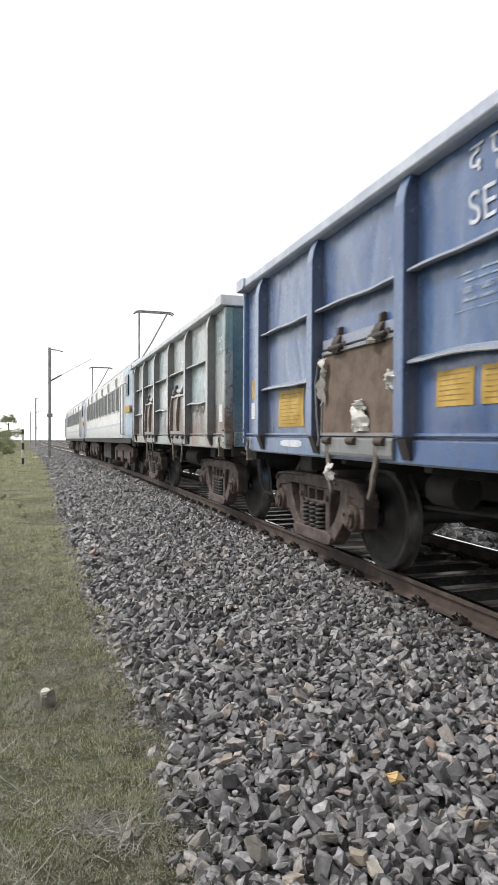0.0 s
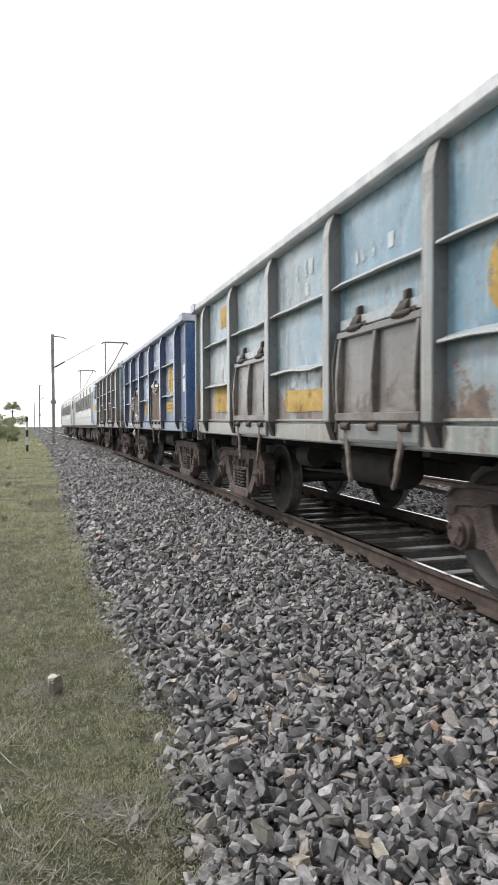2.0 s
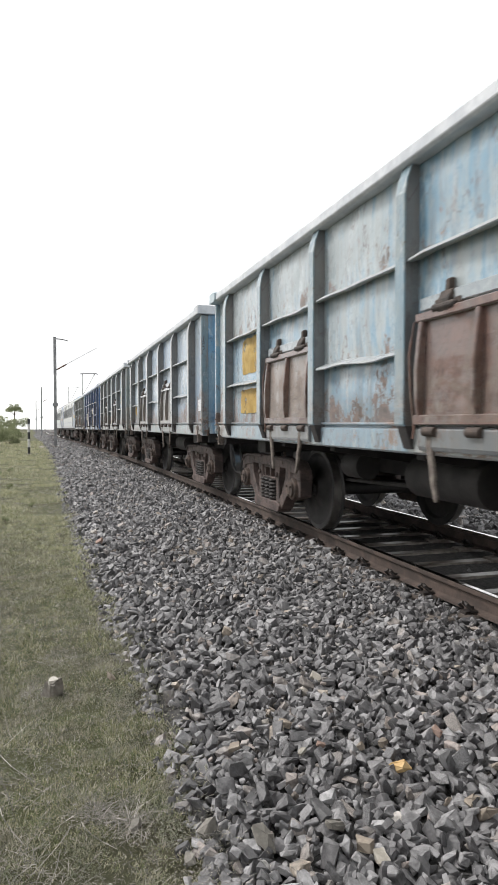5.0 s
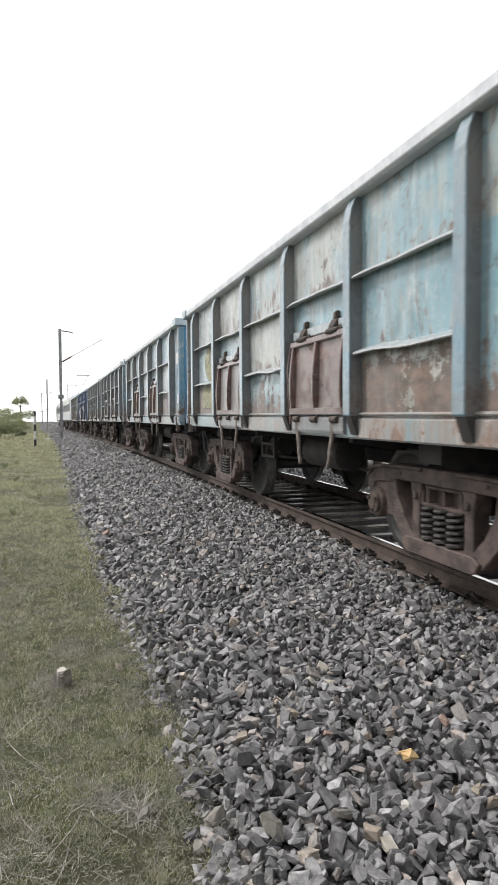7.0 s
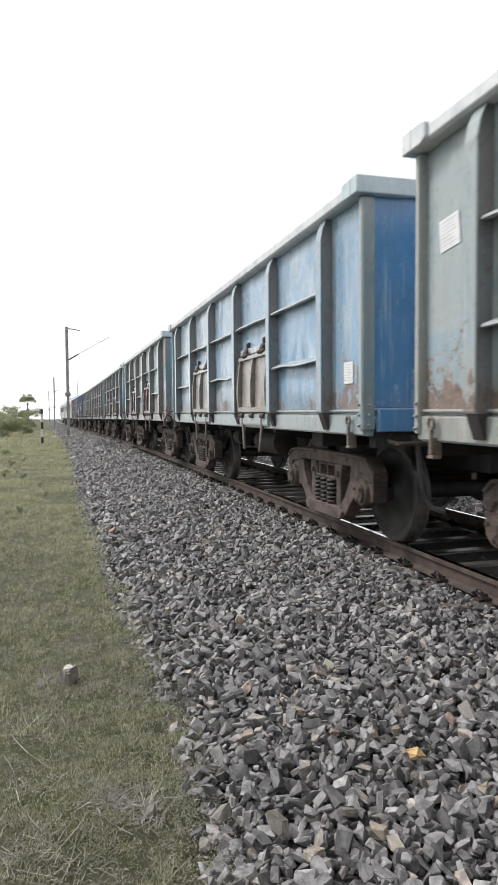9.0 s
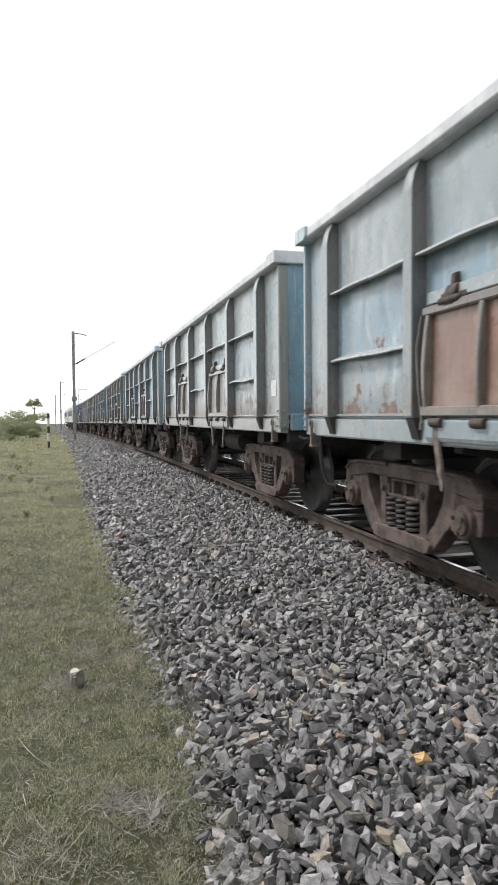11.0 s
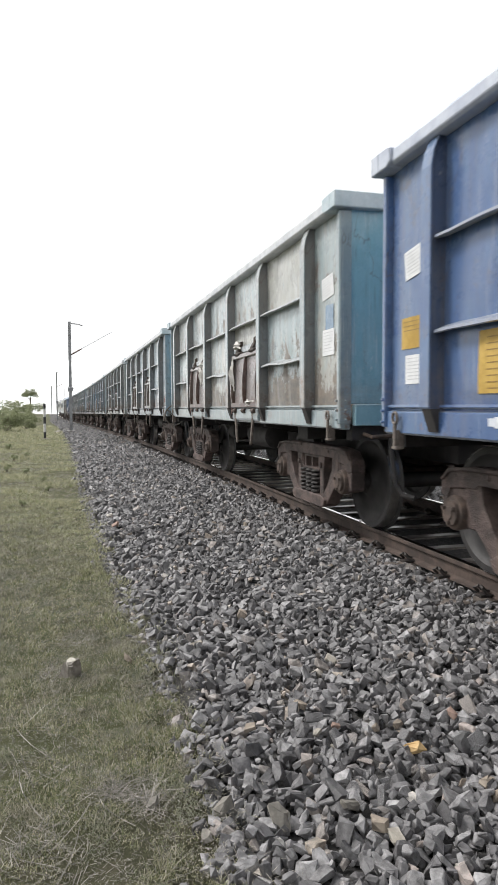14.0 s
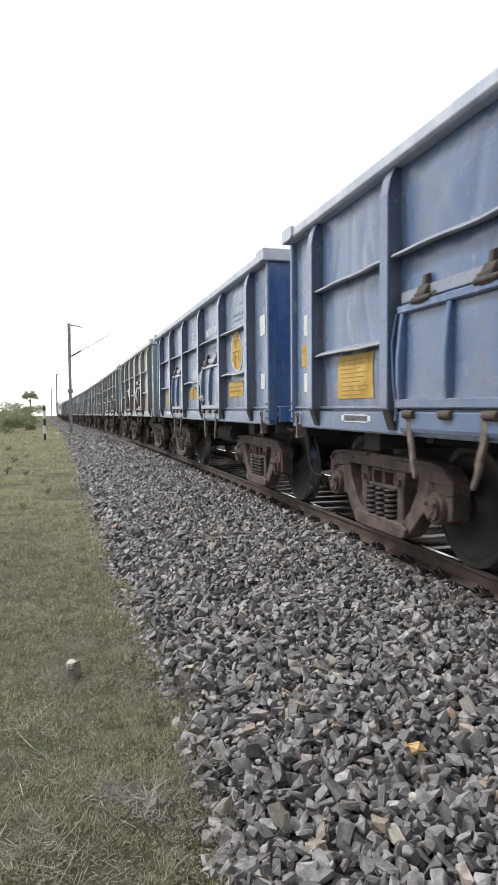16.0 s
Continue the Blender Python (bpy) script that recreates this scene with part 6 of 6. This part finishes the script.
def blades(rng, x, y, length, width, lean, curl=0.5):
    """Bent two-part blades that rise from the ground at x, y."""
    n = len(x)
    turn = rng.random(n) * 2 * np.pi
    out = np.stack([np.cos(turn), np.sin(turn)], 1)
    side = np.stack([-np.sin(turn), np.cos(turn)], 1) * (width / 2)[:, None]
    z0 = ground_z(x, y) - 0.004
    t1, t2 = lean, np.minimum(lean + curl * rng.random(n), 1.5)
    h1, d1 = np.cos(t1) * length * 0.55, np.sin(t1) * length * 0.55
    h2, d2 = h1 + np.cos(t2) * length * 0.45, d1 + np.sin(t2) * length * 0.45
    base = np.stack([x, y], 1)
    v = np.empty((n, 5, 3))
    v[:, 0, :2], v[:, 1, :2] = base - side, base + side
    v[:, 2, :2], v[:, 3, :2] = base + out * d1[:, None] + side * 0.8, base + out * d1[:, None] - side * 0.8
    v[:, 4, :2] = base + out * d2[:, None]
    v[:, :2, 2], v[:, 2:4, 2], v[:, 4, 2] = z0[:, None], (z0 + h1)[:, None], z0 + h2
    return v


LITTER = blade_material("dead_grass_litter", ((0.0, (0.07, 0.064, 0.053)), (0.4, (0.14, 0.128, 0.106)), (0.75, (0.24, 0.222, 0.187)), (1.0, (0.38, 0.355, 0.31))))


STALKS = ((-4.34, 3.37, -4.09, 2.91), (-4.14, 2.36, -4.0, 2.6), (-4.28, 2.92, -4.17, 2.54), (-4.18, 2.05, -4.04, 2.47), (-4.2, 2.9, -4.1, 2.78),
          (-3.96, 2.62, -3.76, 2.54), (-3.96, 2.62, -3.84, 2.42), (-4.06, 2.6, -3.97, 2.68), (-4.27, 2.37, -4.13, 2.28), (-3.87, 2.73, -3.74, 2.8))


def grass():
    rng = np.random.default_rng(11)
    xs, ys, ln, wd, le = [], [], [], [], []
    for y0, y1, dens, long, wide in ((-9.0, 1.6, 1100, 0.045, 0.009), (1.6, 3.2, 30000, 0.021, 0.0027), (3.2, 4.6, 22000, 0.024, 0.0032), (4.6, 7.0, 12000, 0.03, 0.0044), (7.0, 11.0, 5500, 0.036, 0.0062), (11.0, 19.0, 2300, 0.045, 0.008), (19.0, 34.0, 650, 0.06, 0.016), (34.0, 75.0, 120, 0.09, 0.035)):
        left = -4.2 - 0.078 * y1 if y0 > 0 else -7.0
        area = (-3.3 - left) * (y1 - y0)
        n = int(area * dens)
        y = y0 + (y1 - y0) * rng.random(n)
        x = left + (-3.3 - left) * rng.random(n)
        edge = np.array([border(v) for v in y]) - 0.02 + 0.06 * np.sin(y * 1.7) + 0.04 * np.sin(y * 4.3 + 1) + rng.normal(0, 0.06, n)
        keep = x < edge + np.array([line_x(v) for v in y])
        patch = np.array([noise.noise(Vector((a * 1.1, b * 1.1, 3.0))) for a, b in zip(x, y)])
        fine = np.array([noise.noise(Vector((a * 6, b * 6, 5.0))) for a, b in zip(x, y)]) if y1 < 12 else patch
        keep &= rng.random(n) < (0.9 + 0.4 * patch + 0.75 * fine if y1 < 12 else 0.95 + 0.35 * patch)
        x, y, patch = x[keep], y[keep], patch[keep]
        xs.append(x), ys.append(y)
        tuft = np.array([noise.noise(Vector((a * 7, b * 7, 8.0))) for a, b in zip(x, y)]) if y1 < 12 else patch
        ln.append(long * (0.5 + rng.random(len(x)) * 1.0) * np.clip(1 + 0.45 * patch + 1.3 * tuft, 0.35, 2.2))
        wd.append(wide * (0.7 + 0.6 * rng.random(len(x))))
        le.append(0.35 + 1.1 * rng.random(len(x)))
    x, y, ln, wd, le = map(np.concatenate, (xs, ys, ln, wd, le))
    v = blades(rng, x, y, ln, wd, le)
    v, quads = np.concatenate([v, v[:, 4:5]], 1), [(0, 1, 2, 3), (3, 2, 4, 5)]
    # from about 8 m on, blades take the dry tone paled with haze
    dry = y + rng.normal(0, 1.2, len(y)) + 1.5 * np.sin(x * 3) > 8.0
    strewn("grass", v[~dry], quads, int((~dry).sum()), GRASS, "short dry grass, dull green and straw", "grass")
    strewn("haze_dry_grass", v[dry], quads, int(dry.sum()), HAZE_DRY_GRASS, "dry grass farther along the line, with haze put into its colour", "grass")
    # short bits of dead grass and litter between the blades
    bits = []
    for y0, y1, dens, long, wide in ((1.6, 6.0, 3800, 0.028, 0.0018), (6.0, 12.0, 900, 0.045, 0.004), (12.0, 26.0, 200, 0.07, 0.012)):
        left = -4.3 - 0.1 * y1
        n = int((-3.3 - left) * (y1 - y0) * dens)
        y = y0 + (y1 - y0) * rng.random(n)
        x = left + (-3.3 - left) * rng.random(n)
        keep = x < np.array([border(v) + line_x(v) for v in y]) + rng.normal(0.03, 0.07, n)
        x, y = x[keep], y[keep]
        n = len(x)
        v = blades(rng, x, y, long * (0.4 + 1.2 * rng.random(n)), wide * (0.6 + 0.8 * rng.random(n)), 1.2 + 0.35 * rng.random(n), 0.2)
        v[:, :, 2] += 0.02 * rng.random(n)[:, None]
        bits.append(v)
    v = np.concatenate(bits)
    strewn("grass_litter", np.concatenate([v, v[:, 4:5]], 1), [(0, 1, 2, 3), (3, 2, 4, 5)], len(v), LITTER, "grey-brown bits of dead grass on the soil", "litter")
    # dead stalks lie in loose tufts and fans
    xs, ys, ln = [], [], []
    for cx, cy, r, n, long in ((-3.90, 2.68, 0.035, 150, 0.13), (-3.80, 2.58, 0.05, 170, 0.12), (-3.97, 2.78, 0.04, 60, 0.10), (-4.22, 2.42, 0.06, 70, 0.12), (-4.05, 2.3, 0.07, 60, 0.1), (-4.17, 4.0, 0.045, 120, 0.11), (-4.02, 4.5, 0.09, 150, 0.13), (-4.1, 5.3, 0.2, 130, 0.14),
                               (-4.4, 6.2, 0.25, 120, 0.16), (-4.2, 3.05, 0.10, 60, 0.1), (-3.7, 3.5, 0.1, 50, 0.1), (-4.5, 8.0, 0.4, 120, 0.2)):
        xs.append(rng.normal(cx, r, n)), ys.append(rng.normal(cy, r * 1.2, n)), ln.append(long * (0.35 + rng.random(n)))
    n = 900
    yy = 2 + 10 * rng.random(n) ** 1.5
    xs.append(-3.7 - (0.6 + 0.09 * yy) * rng.random(n)), ys.append(yy), ln.append(0.04 + 0.1 * rng.random(n) ** 2)
    n = 36
    yy = 2.1 + 2.2 * rng.random(n)
    xs.append(-3.7 - 0.7 * rng.random(n)), ys.append(yy), ln.append(0.18 + 0.2 * rng.random(n))
    x, y, ln = np.concatenate(xs), np.concatenate(ys), np.concatenate(ln)
    keep = x < -3.55
    x, y, ln = x[keep], y[keep], ln[keep]
    n = len(x)
    v = blades(rng, x, y, ln, 0.0013 + 0.0017 * rng.random(n), 1.2 + 0.3 * rng.random(n), 0.25)
    v[:, :, 2] += 0.014 * rng.random(n)[:, None]
    # a few long pale stalks across the turf
    for k, (x0, y0, x1, y1) in enumerate(STALKS):
        s = np.linspace(0, 1, 5)
        px, py = x0 + (x1 - x0) * s, y0 + (y1 - y0) * s
        off = 0.03 * np.sin(np.pi * s) * (1 if k % 2 else -1)
        px, py = px + off, py + off * 0.3
        pz = ground_z(px, py) + 0.012 + 0.012 * np.sin(np.pi * s)
        for a in range(4):
            d = np.array((py[a + 1] - py[a], px[a] - px[a + 1]))
            d *= 0.0017 / np.hypot(*d)
            q = np.zeros((1, 5, 3))
            q[0, 0], q[0, 1] = (px[a] - d[0], py[a] - d[1], pz[a]), (px[a] + d[0], py[a] + d[1], pz[a])
            q[0, 2], q[0, 3] = (px[a + 1] + d[0], py[a + 1] + d[1], pz[a + 1]), (px[a + 1] - d[0], py[a + 1] - d[1], pz[a + 1])
            q[0, 4] = (px[a + 1], py[a + 1], pz[a + 1])
            v = np.concatenate([v, q])
    n = len(v)
    strewn("dead_straw", np.concatenate([v, v[:, 4:5]], 1), [(0, 1, 2, 3), (3, 2, 4, 5)], n, STRAW, "grey dead grass stalks lying in tufts", "straw")


grass()


def stone_templates(rng, count):
    """Angular crushed stones: hulls of a few points in a flattened block, all cut to triangles."""
    out = []
    while len(out) < count:
        box = np.array([(x, y, z) for x in (-1, 1) for y in (-1, 1) for z in (-1, 1)], float)
        p = np.concatenate([box * rng.uniform(0.3, 1.08, (8, 3)), rng.uniform(-1, 1, (7, 3)) * (1.12, 1.12, 1.0)])
        p *= (0.52, 0.27 + 0.16 * rng.random(), 0.15 + 0.16 * rng.random())
        bm = bmesh.new()
        for q in p:
            bm.verts.new(q)
        res = bmesh.ops.convex_hull(bm, input=bm.verts)
        loose = [v for v in bm.verts if not v.link_faces]
        bmesh.ops.delete(bm, geom=loose, context="VERTS")
        bmesh.ops.triangulate(bm, faces=bm.faces)
        bm.verts.index_update()
        v = np.array([q.co[:] for q in bm.verts])
        f = np.array([[q.index for q in face.verts] for face in bm.faces])
        bm.free()
        out.append((v, f))
    return out


def roughened(rng, v, f):
    """The same stone with worn, broken edges."""
    bm = bmesh.new()
    vs = [bm.verts.new(q) for q in v]
    for tri in f:
        bm.faces.new([vs[i] for i in tri])
    bmesh.ops.dissolve_limit(bm, angle_limit=radians(14), verts=bm.verts[:], edges=bm.edges[:])
    sharp = [e for e in bm.edges if len(e.link_faces) == 2 and e.calc_face_angle(0) > 0.35]
    bmesh.ops.bevel(bm, geom=sharp, offset=0.024, segments=1, affect="EDGES", clamp_overlap=True)
    bmesh.ops.triangulate(bm, faces=bm.faces)
    for q in bm.verts:
        q.co += Vector(rng.normal(0, 0.013, 3))
    bm.verts.index_update()
    out = np.array([q.co[:] for q in bm.verts]), np.array([[q.index for q in face.verts] for face in bm.faces])
    bm.free()
    return out


def turns(rng, n):
    q = rng.normal(size=(n, 4))
    q[:, 1:3] *= 0.5
    q /= np.linalg.norm(q, axis=1, keepdims=True)
    w, x, y, z = q.T
    return np.stack([1 - 2 * (y * y + z * z), 2 * (x * y - z * w), 2 * (x * z + y * w), 2 * (x * y + z * w), 1 - 2 * (x * x + z * z), 2 * (y * z - x * w),
                     2 * (x * z - y * w), 2 * (y * z + x * w), 1 - 2 * (x * x + y * y)], 1).reshape(n, 3, 3)


def ballast():
    rng = np.random.default_rng(3)
    shapes = stone_templates(rng, 48)
    place = []

    def field(d0, d1, y0, y1, step, size, lift):
        ds, ys = np.meshgrid(np.arange(d0, d1, step), np.arange(y0, y1, step))
        d, y = ds.ravel() + rng.uniform(-0.6, 0.6, ds.size) * step, ys.ravel() + rng.uniform(-0.6, 0.6, ds.size) * step
        edge = np.array([border(v) for v in y]) + 0.05 * np.sin(y * 2.1) + 0.05 * np.sin(y * 5.2 + 2) + rng.normal(0, 0.05, len(d))
        keep = d > edge
        inside = np.abs(np.abs(d) - 0.838) > 0.13
        keep &= inside
        d, y = d[keep], y[keep]
        x = d + np.array([line_x(v) for v in y])
        s = size * np.exp(np.clip(rng.normal(0, 0.36, len(d)), -0.9, 0.5))
        z = ground_z(x, y) + lift + rng.uniform(-0.5, 0.35, len(d)) * np.where(y < 6.5, 0.05, 0.034)
        flat = np.abs(d) < 0.85
        z = np.where(flat, z - 0.085, z)
        under = (np.abs(d) > 0.85) & (np.abs(d) < 1.3)
        z = np.where(under, z - 0.006, z)
        place.append(np.stack([x, y, z, s], 1))

    field(-3.95, -0.95, 1.7, 6.5, 0.042, 0.056, -0.022)
    field(-3.95, -0.95, 1.7, 6.5, 0.062, 0.061, 0.002)
    field(-3.95, -0.95, 6.5, 13.0, 0.054, 0.066, -0.02)
    field(-3.95, -0.95, 6.5, 13.0, 0.086, 0.073, 0.002)
    field(-3.95, -0.95, 13.0, 24.0, 0.074, 0.084, -0.016)
    field(-3.95, -0.95, -10.0, 1.7, 0.085, 0.10, -0.022)
    field(-3.95, -0.95, 24.0, 60.0, 0.135, 0.125, -0.03)
    field(-3.95, -0.95, 60.0, 125.0, 0.21, 0.17, -0.03)
    field(-0.70, 0.70, -8.0, 30.0, 0.085, 0.085, -0.03)
    field(0.97, 4.2, 4.0, 30.0, 0.11, 0.115, -0.025)
    # scattered ones, half sunk in the grass along the edge
    m = 700
    y = 1.8 + 14 * rng.random(m) ** 1.4
    d = np.array([border(v) for v in y]) - 0.02 - np.abs(rng.normal(0, 0.065, m))
    x = d + np.array([line_x(v) for v in y])
    place.append(np.stack([x, y, ground_z(x, y) - 0.006, 0.046 * np.exp(np.clip(rng.normal(0, 0.35, m), -0.8, 0.45))], 1))
    place = np.concatenate(place)
    n = len(place)
    rough = [roughened(rng, v, f) for v, f in shapes]
    rot, kind = turns(rng, n), rng.integers(0, len(shapes), n)
    kind = np.where(place[:, 1] < 5.2, kind + len(shapes), kind)
    shapes = shapes + rough
    # those of one nearest stretch of the shoulder are stones of their own
    own = np.flatnonzero((place[:, 0] > -3.05) & (place[:, 0] < -2.0) & (place[:, 1] > 2.3) & (place[:, 1] < 3.0))
    own = rng.permutation(own)[:300]
    meshes = []
    for v, f in shapes:
        me = bpy.data.meshes.new("stone")
        me.from_pydata([tuple(p) for p in v], [], [tuple(q) for q in f])
        meshes.append(me)
    for i in own:
        x, y, z, s = place[i]
        m = Matrix.Translation((x, y, z)) @ Matrix(rot[i].tolist()).to_4x4() @ Matrix.Scale(float(s), 4)
        part("stone", meshes[kind[i]], STONE_EACH, ballast_bed, "", m)
    rest = np.ones(n, bool)
    rest[own] = False
    vs, fs, base = [], [], 0
    for k, (v, f) in enumerate(shapes):
        at = np.flatnonzero(rest & (kind == k))
        if not len(at):
            continue
        w = np.einsum("nij,pj->npi", rot[at], v) * place[at, 3][:, None, None] + place[at, None, :3]
        vs.append(w.reshape(-1, 3))
        fs.append((f[None] + (base + np.arange(len(at)) * len(v))[:, None, None]).reshape(-1, 3))
        base += len(at) * len(v)
    vs, fs = np.concatenate(vs), np.concatenate(fs)
    strewn("ballast_stones", vs[None], fs, 1, STONE, "angular grey crushed stones heaped beside the rails", "", parent=ballast_bed)
    return rough


SHAPES = ballast()


# single stones that stand out by colour or size: x, y, length, tone
AMBER = plain("amber_stone", (0.50, 0.33, 0.15), (0.60, 0.43, 0.22), 14, 0.8)
TAN = plain("tan_stone", (0.21, 0.175, 0.14), (0.31, 0.265, 0.215), 14, 0.8)
PALE = plain("pale_stone", (0.29, 0.265, 0.225), (0.39, 0.365, 0.32), 14, 0.8)
REDDISH = plain("reddish_stone", (0.23, 0.155, 0.125), (0.31, 0.22, 0.18), 14, 0.8)
BROWN = plain("brown_grey_stone", (0.15, 0.14, 0.122), (0.24, 0.222, 0.195), 14, 0.8)
LONE = ((-3.33, 2.27, 0.13, BROWN), (-3.5, 2.43, 0.12, BROWN), (-3.25, 2.96, 0.07, TAN), (-2.97, 2.81, 0.065, PALE), (-2.87, 2.82, 0.06, REDDISH), (-2.63, 2.52, 0.10, AMBER), (-2.6, 2.74, 0.08, TAN),
        (-2.95, 3.1, 0.09, TAN), (-2.6, 3.55, 0.08, PALE), (-2.49, 2.12, 0.11, TAN), (-2.49, 2.21, 0.085, TAN), (-3.0, 2.11, 0.09, TAN), (-3.05, 2.25, 0.10, BROWN), (-2.98, 2.02, 0.1, PALE), (-3.72, 4.06, 0.09, TAN),
        (-3.76, 2.54, 0.08, BROWN), (-3.47, 8.71, 0.12, REDDISH), (-2.29, 8.17, 0.12, TAN), (-3.65, 11.33, 0.15, PALE), (-2.3, 2.76, 0.075, REDDISH), (-2.71, 2.74, 0.07, TAN), (-3.6, 2.28, 0.08, BROWN), (line_x(49.5) - 4.15, 49.5, 0.6, PALE))
WORDS = {"amber_stone": "amber", "tan_stone": "tan", "pale_stone": "pale cream", "reddish_stone": "reddish", "brown_grey_stone": "brown-grey"}


def lone_stones():
    rng = np.random.default_rng(21)
    chunky = sorted(SHAPES, key=lambda q: np.ptp(q[0], axis=0).min())[-14:]
    for n, (x, y, long, tone) in enumerate(LONE):
        v, f = chunky[(n * 5) % len(chunky)]
        me = bpy.data.meshes.new("loose_stone")
        v = v + rng.normal(0, 0.025, v.shape)
        me.from_pydata([tuple(p * long * 0.8) for p in v], [], [tuple(q) for q in f])
        me.shade_flat()
        on_bed = x - line_x(y) > border(y)
        z = float(ground_z(np.array([x]), np.array([y]))[0]) + (0.02 if on_bed else 0.012)
        ob = part("loose_stone", me, tone, None, "", pose(x, y, z, 20 * rng.normal(), 20 * rng.normal(), 360 * rng.random()))
        tagged(ob, WORDS[tone.name] + " broken stone lying " + ("on the grey ballast" if on_bed else "in the grass"), "stone", "loose coloured stones")
    # the squared pale block in the grass
    bm = bmesh.new()
    bmesh.ops.create_cube(bm, size=1)
    for q in bm.verts:
        q.co = Vector((q.co.x * 0.085, q.co.y * 0.088, q.co.z * 0.105)) + Vector((rng.normal(), rng.normal(), rng.normal())) * 0.011
        if q.co.z > 0:
            q.co.x, q.co.y = q.co.x * 0.8 + 0.008, q.co.y * 0.8
    bmesh.ops.subdivide_edges(bm, edges=bm.edges[:], cuts=2, use_grid_fill=True)
    for q in bm.verts:
        q.co += Vector((rng.normal(), rng.normal(), rng.normal())) * 0.0035
    me = bpy.data.meshes.new("stone_block")
    bm.to_mesh(me)
    bm.free()
    ob = part("stone_block", me, plain("weathered_block_stone", (0.15, 0.135, 0.115), (0.25, 0.228, 0.20), 18, 0.85, 0, 0.6), None, "", pose(-4.06, 3.95, surface(-4.06, 3.95) + 0.03, 6, -5, 28))
    tagged(ob, "squared brown-grey stone block with its lit top painted paler", "stone")
    # thin paler cap: light on the block's top is put into its colour
    cap = [(0.036 * math.cos(q) * k + 0.006, 0.036 * math.sin(q) * k, z) for z, k in ((0.046, 1.0), (0.074, 0.74)) for q in (0.5, 1.3, 2.4, 3.3, 4.2, 5.4)]
    cap = [(a + 0.004 * rng.normal(), b + 0.004 * rng.normal(), c + 0.003 * rng.normal()) for a, b, c in cap]
    faces = [(j, (j + 1) % 6, 6 + (j + 1) % 6, 6 + j) for j in range(6)] + [(6, 7, 8, 9, 10, 11), (5, 4, 3, 2, 1, 0)]
    part("lit_top", Shape().add(cap, faces).mesh("lit_top", 0.002), plain("lit_top_stone", (0.46, 0.43, 0.38), (0.60, 0.57, 0.52), 20, 0.85), ob, "pale cap with the light on the block's top in its colour")


lone_stones()


# ---------------------------------------------------------------- an added white sheet glows as haze and closes the distance
def haze():
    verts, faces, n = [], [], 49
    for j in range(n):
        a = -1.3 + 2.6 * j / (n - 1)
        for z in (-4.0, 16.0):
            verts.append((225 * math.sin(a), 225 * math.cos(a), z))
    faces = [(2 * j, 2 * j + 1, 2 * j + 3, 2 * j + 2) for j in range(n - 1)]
    k = Nodes("haze_glow_sheet", 1.0, 0, 0.0)
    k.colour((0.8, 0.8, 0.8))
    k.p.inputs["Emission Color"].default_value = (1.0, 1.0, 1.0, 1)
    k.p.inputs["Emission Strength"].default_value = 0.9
    tagged(part("backdrop", Shape().add(verts, faces).mesh("backdrop", 0, True), k.mat), "curved white backdrop sheet that glows in place of far haze", "haze", kind="structure")


haze()


# ---------------------------------------------------------------- movement
JOLTS = {0.0: -0.06, 1.0: -0.05, 2.5: 0.13, 5.5: 0.05, 14.5: -0.04}


def travelled(t):
    """Metres the train has gone at t seconds; it slows a little and runs a trifle unevenly."""
    return -1.597 + 6.978 * t - 0.01292 * t * t + sum(d * max(0.0, 1 - abs(t - at) / 0.5) for at, d in JOLTS.items())


def motions():
    times = [0.5 * k for k in range(33)]
    fine = [0.1 * k for k in range(161)]
    for thing, start, wheels, radius in TRAIN:
        rows = []
        for t in times:
            y = start + travelled(t)
            rows.append((t, pose(line_x(y), y, line_z(y), line_pitch(y), 0, line_yaw(y))))
        walk(thing, rows)
        for w in wheels:
            x, y, z = w.matrix_basis.translation
            walk(w, [(t, pose(x, y, z, -math.degrees((travelled(t) - travelled(0)) / radius))) for t in fine])


motions()
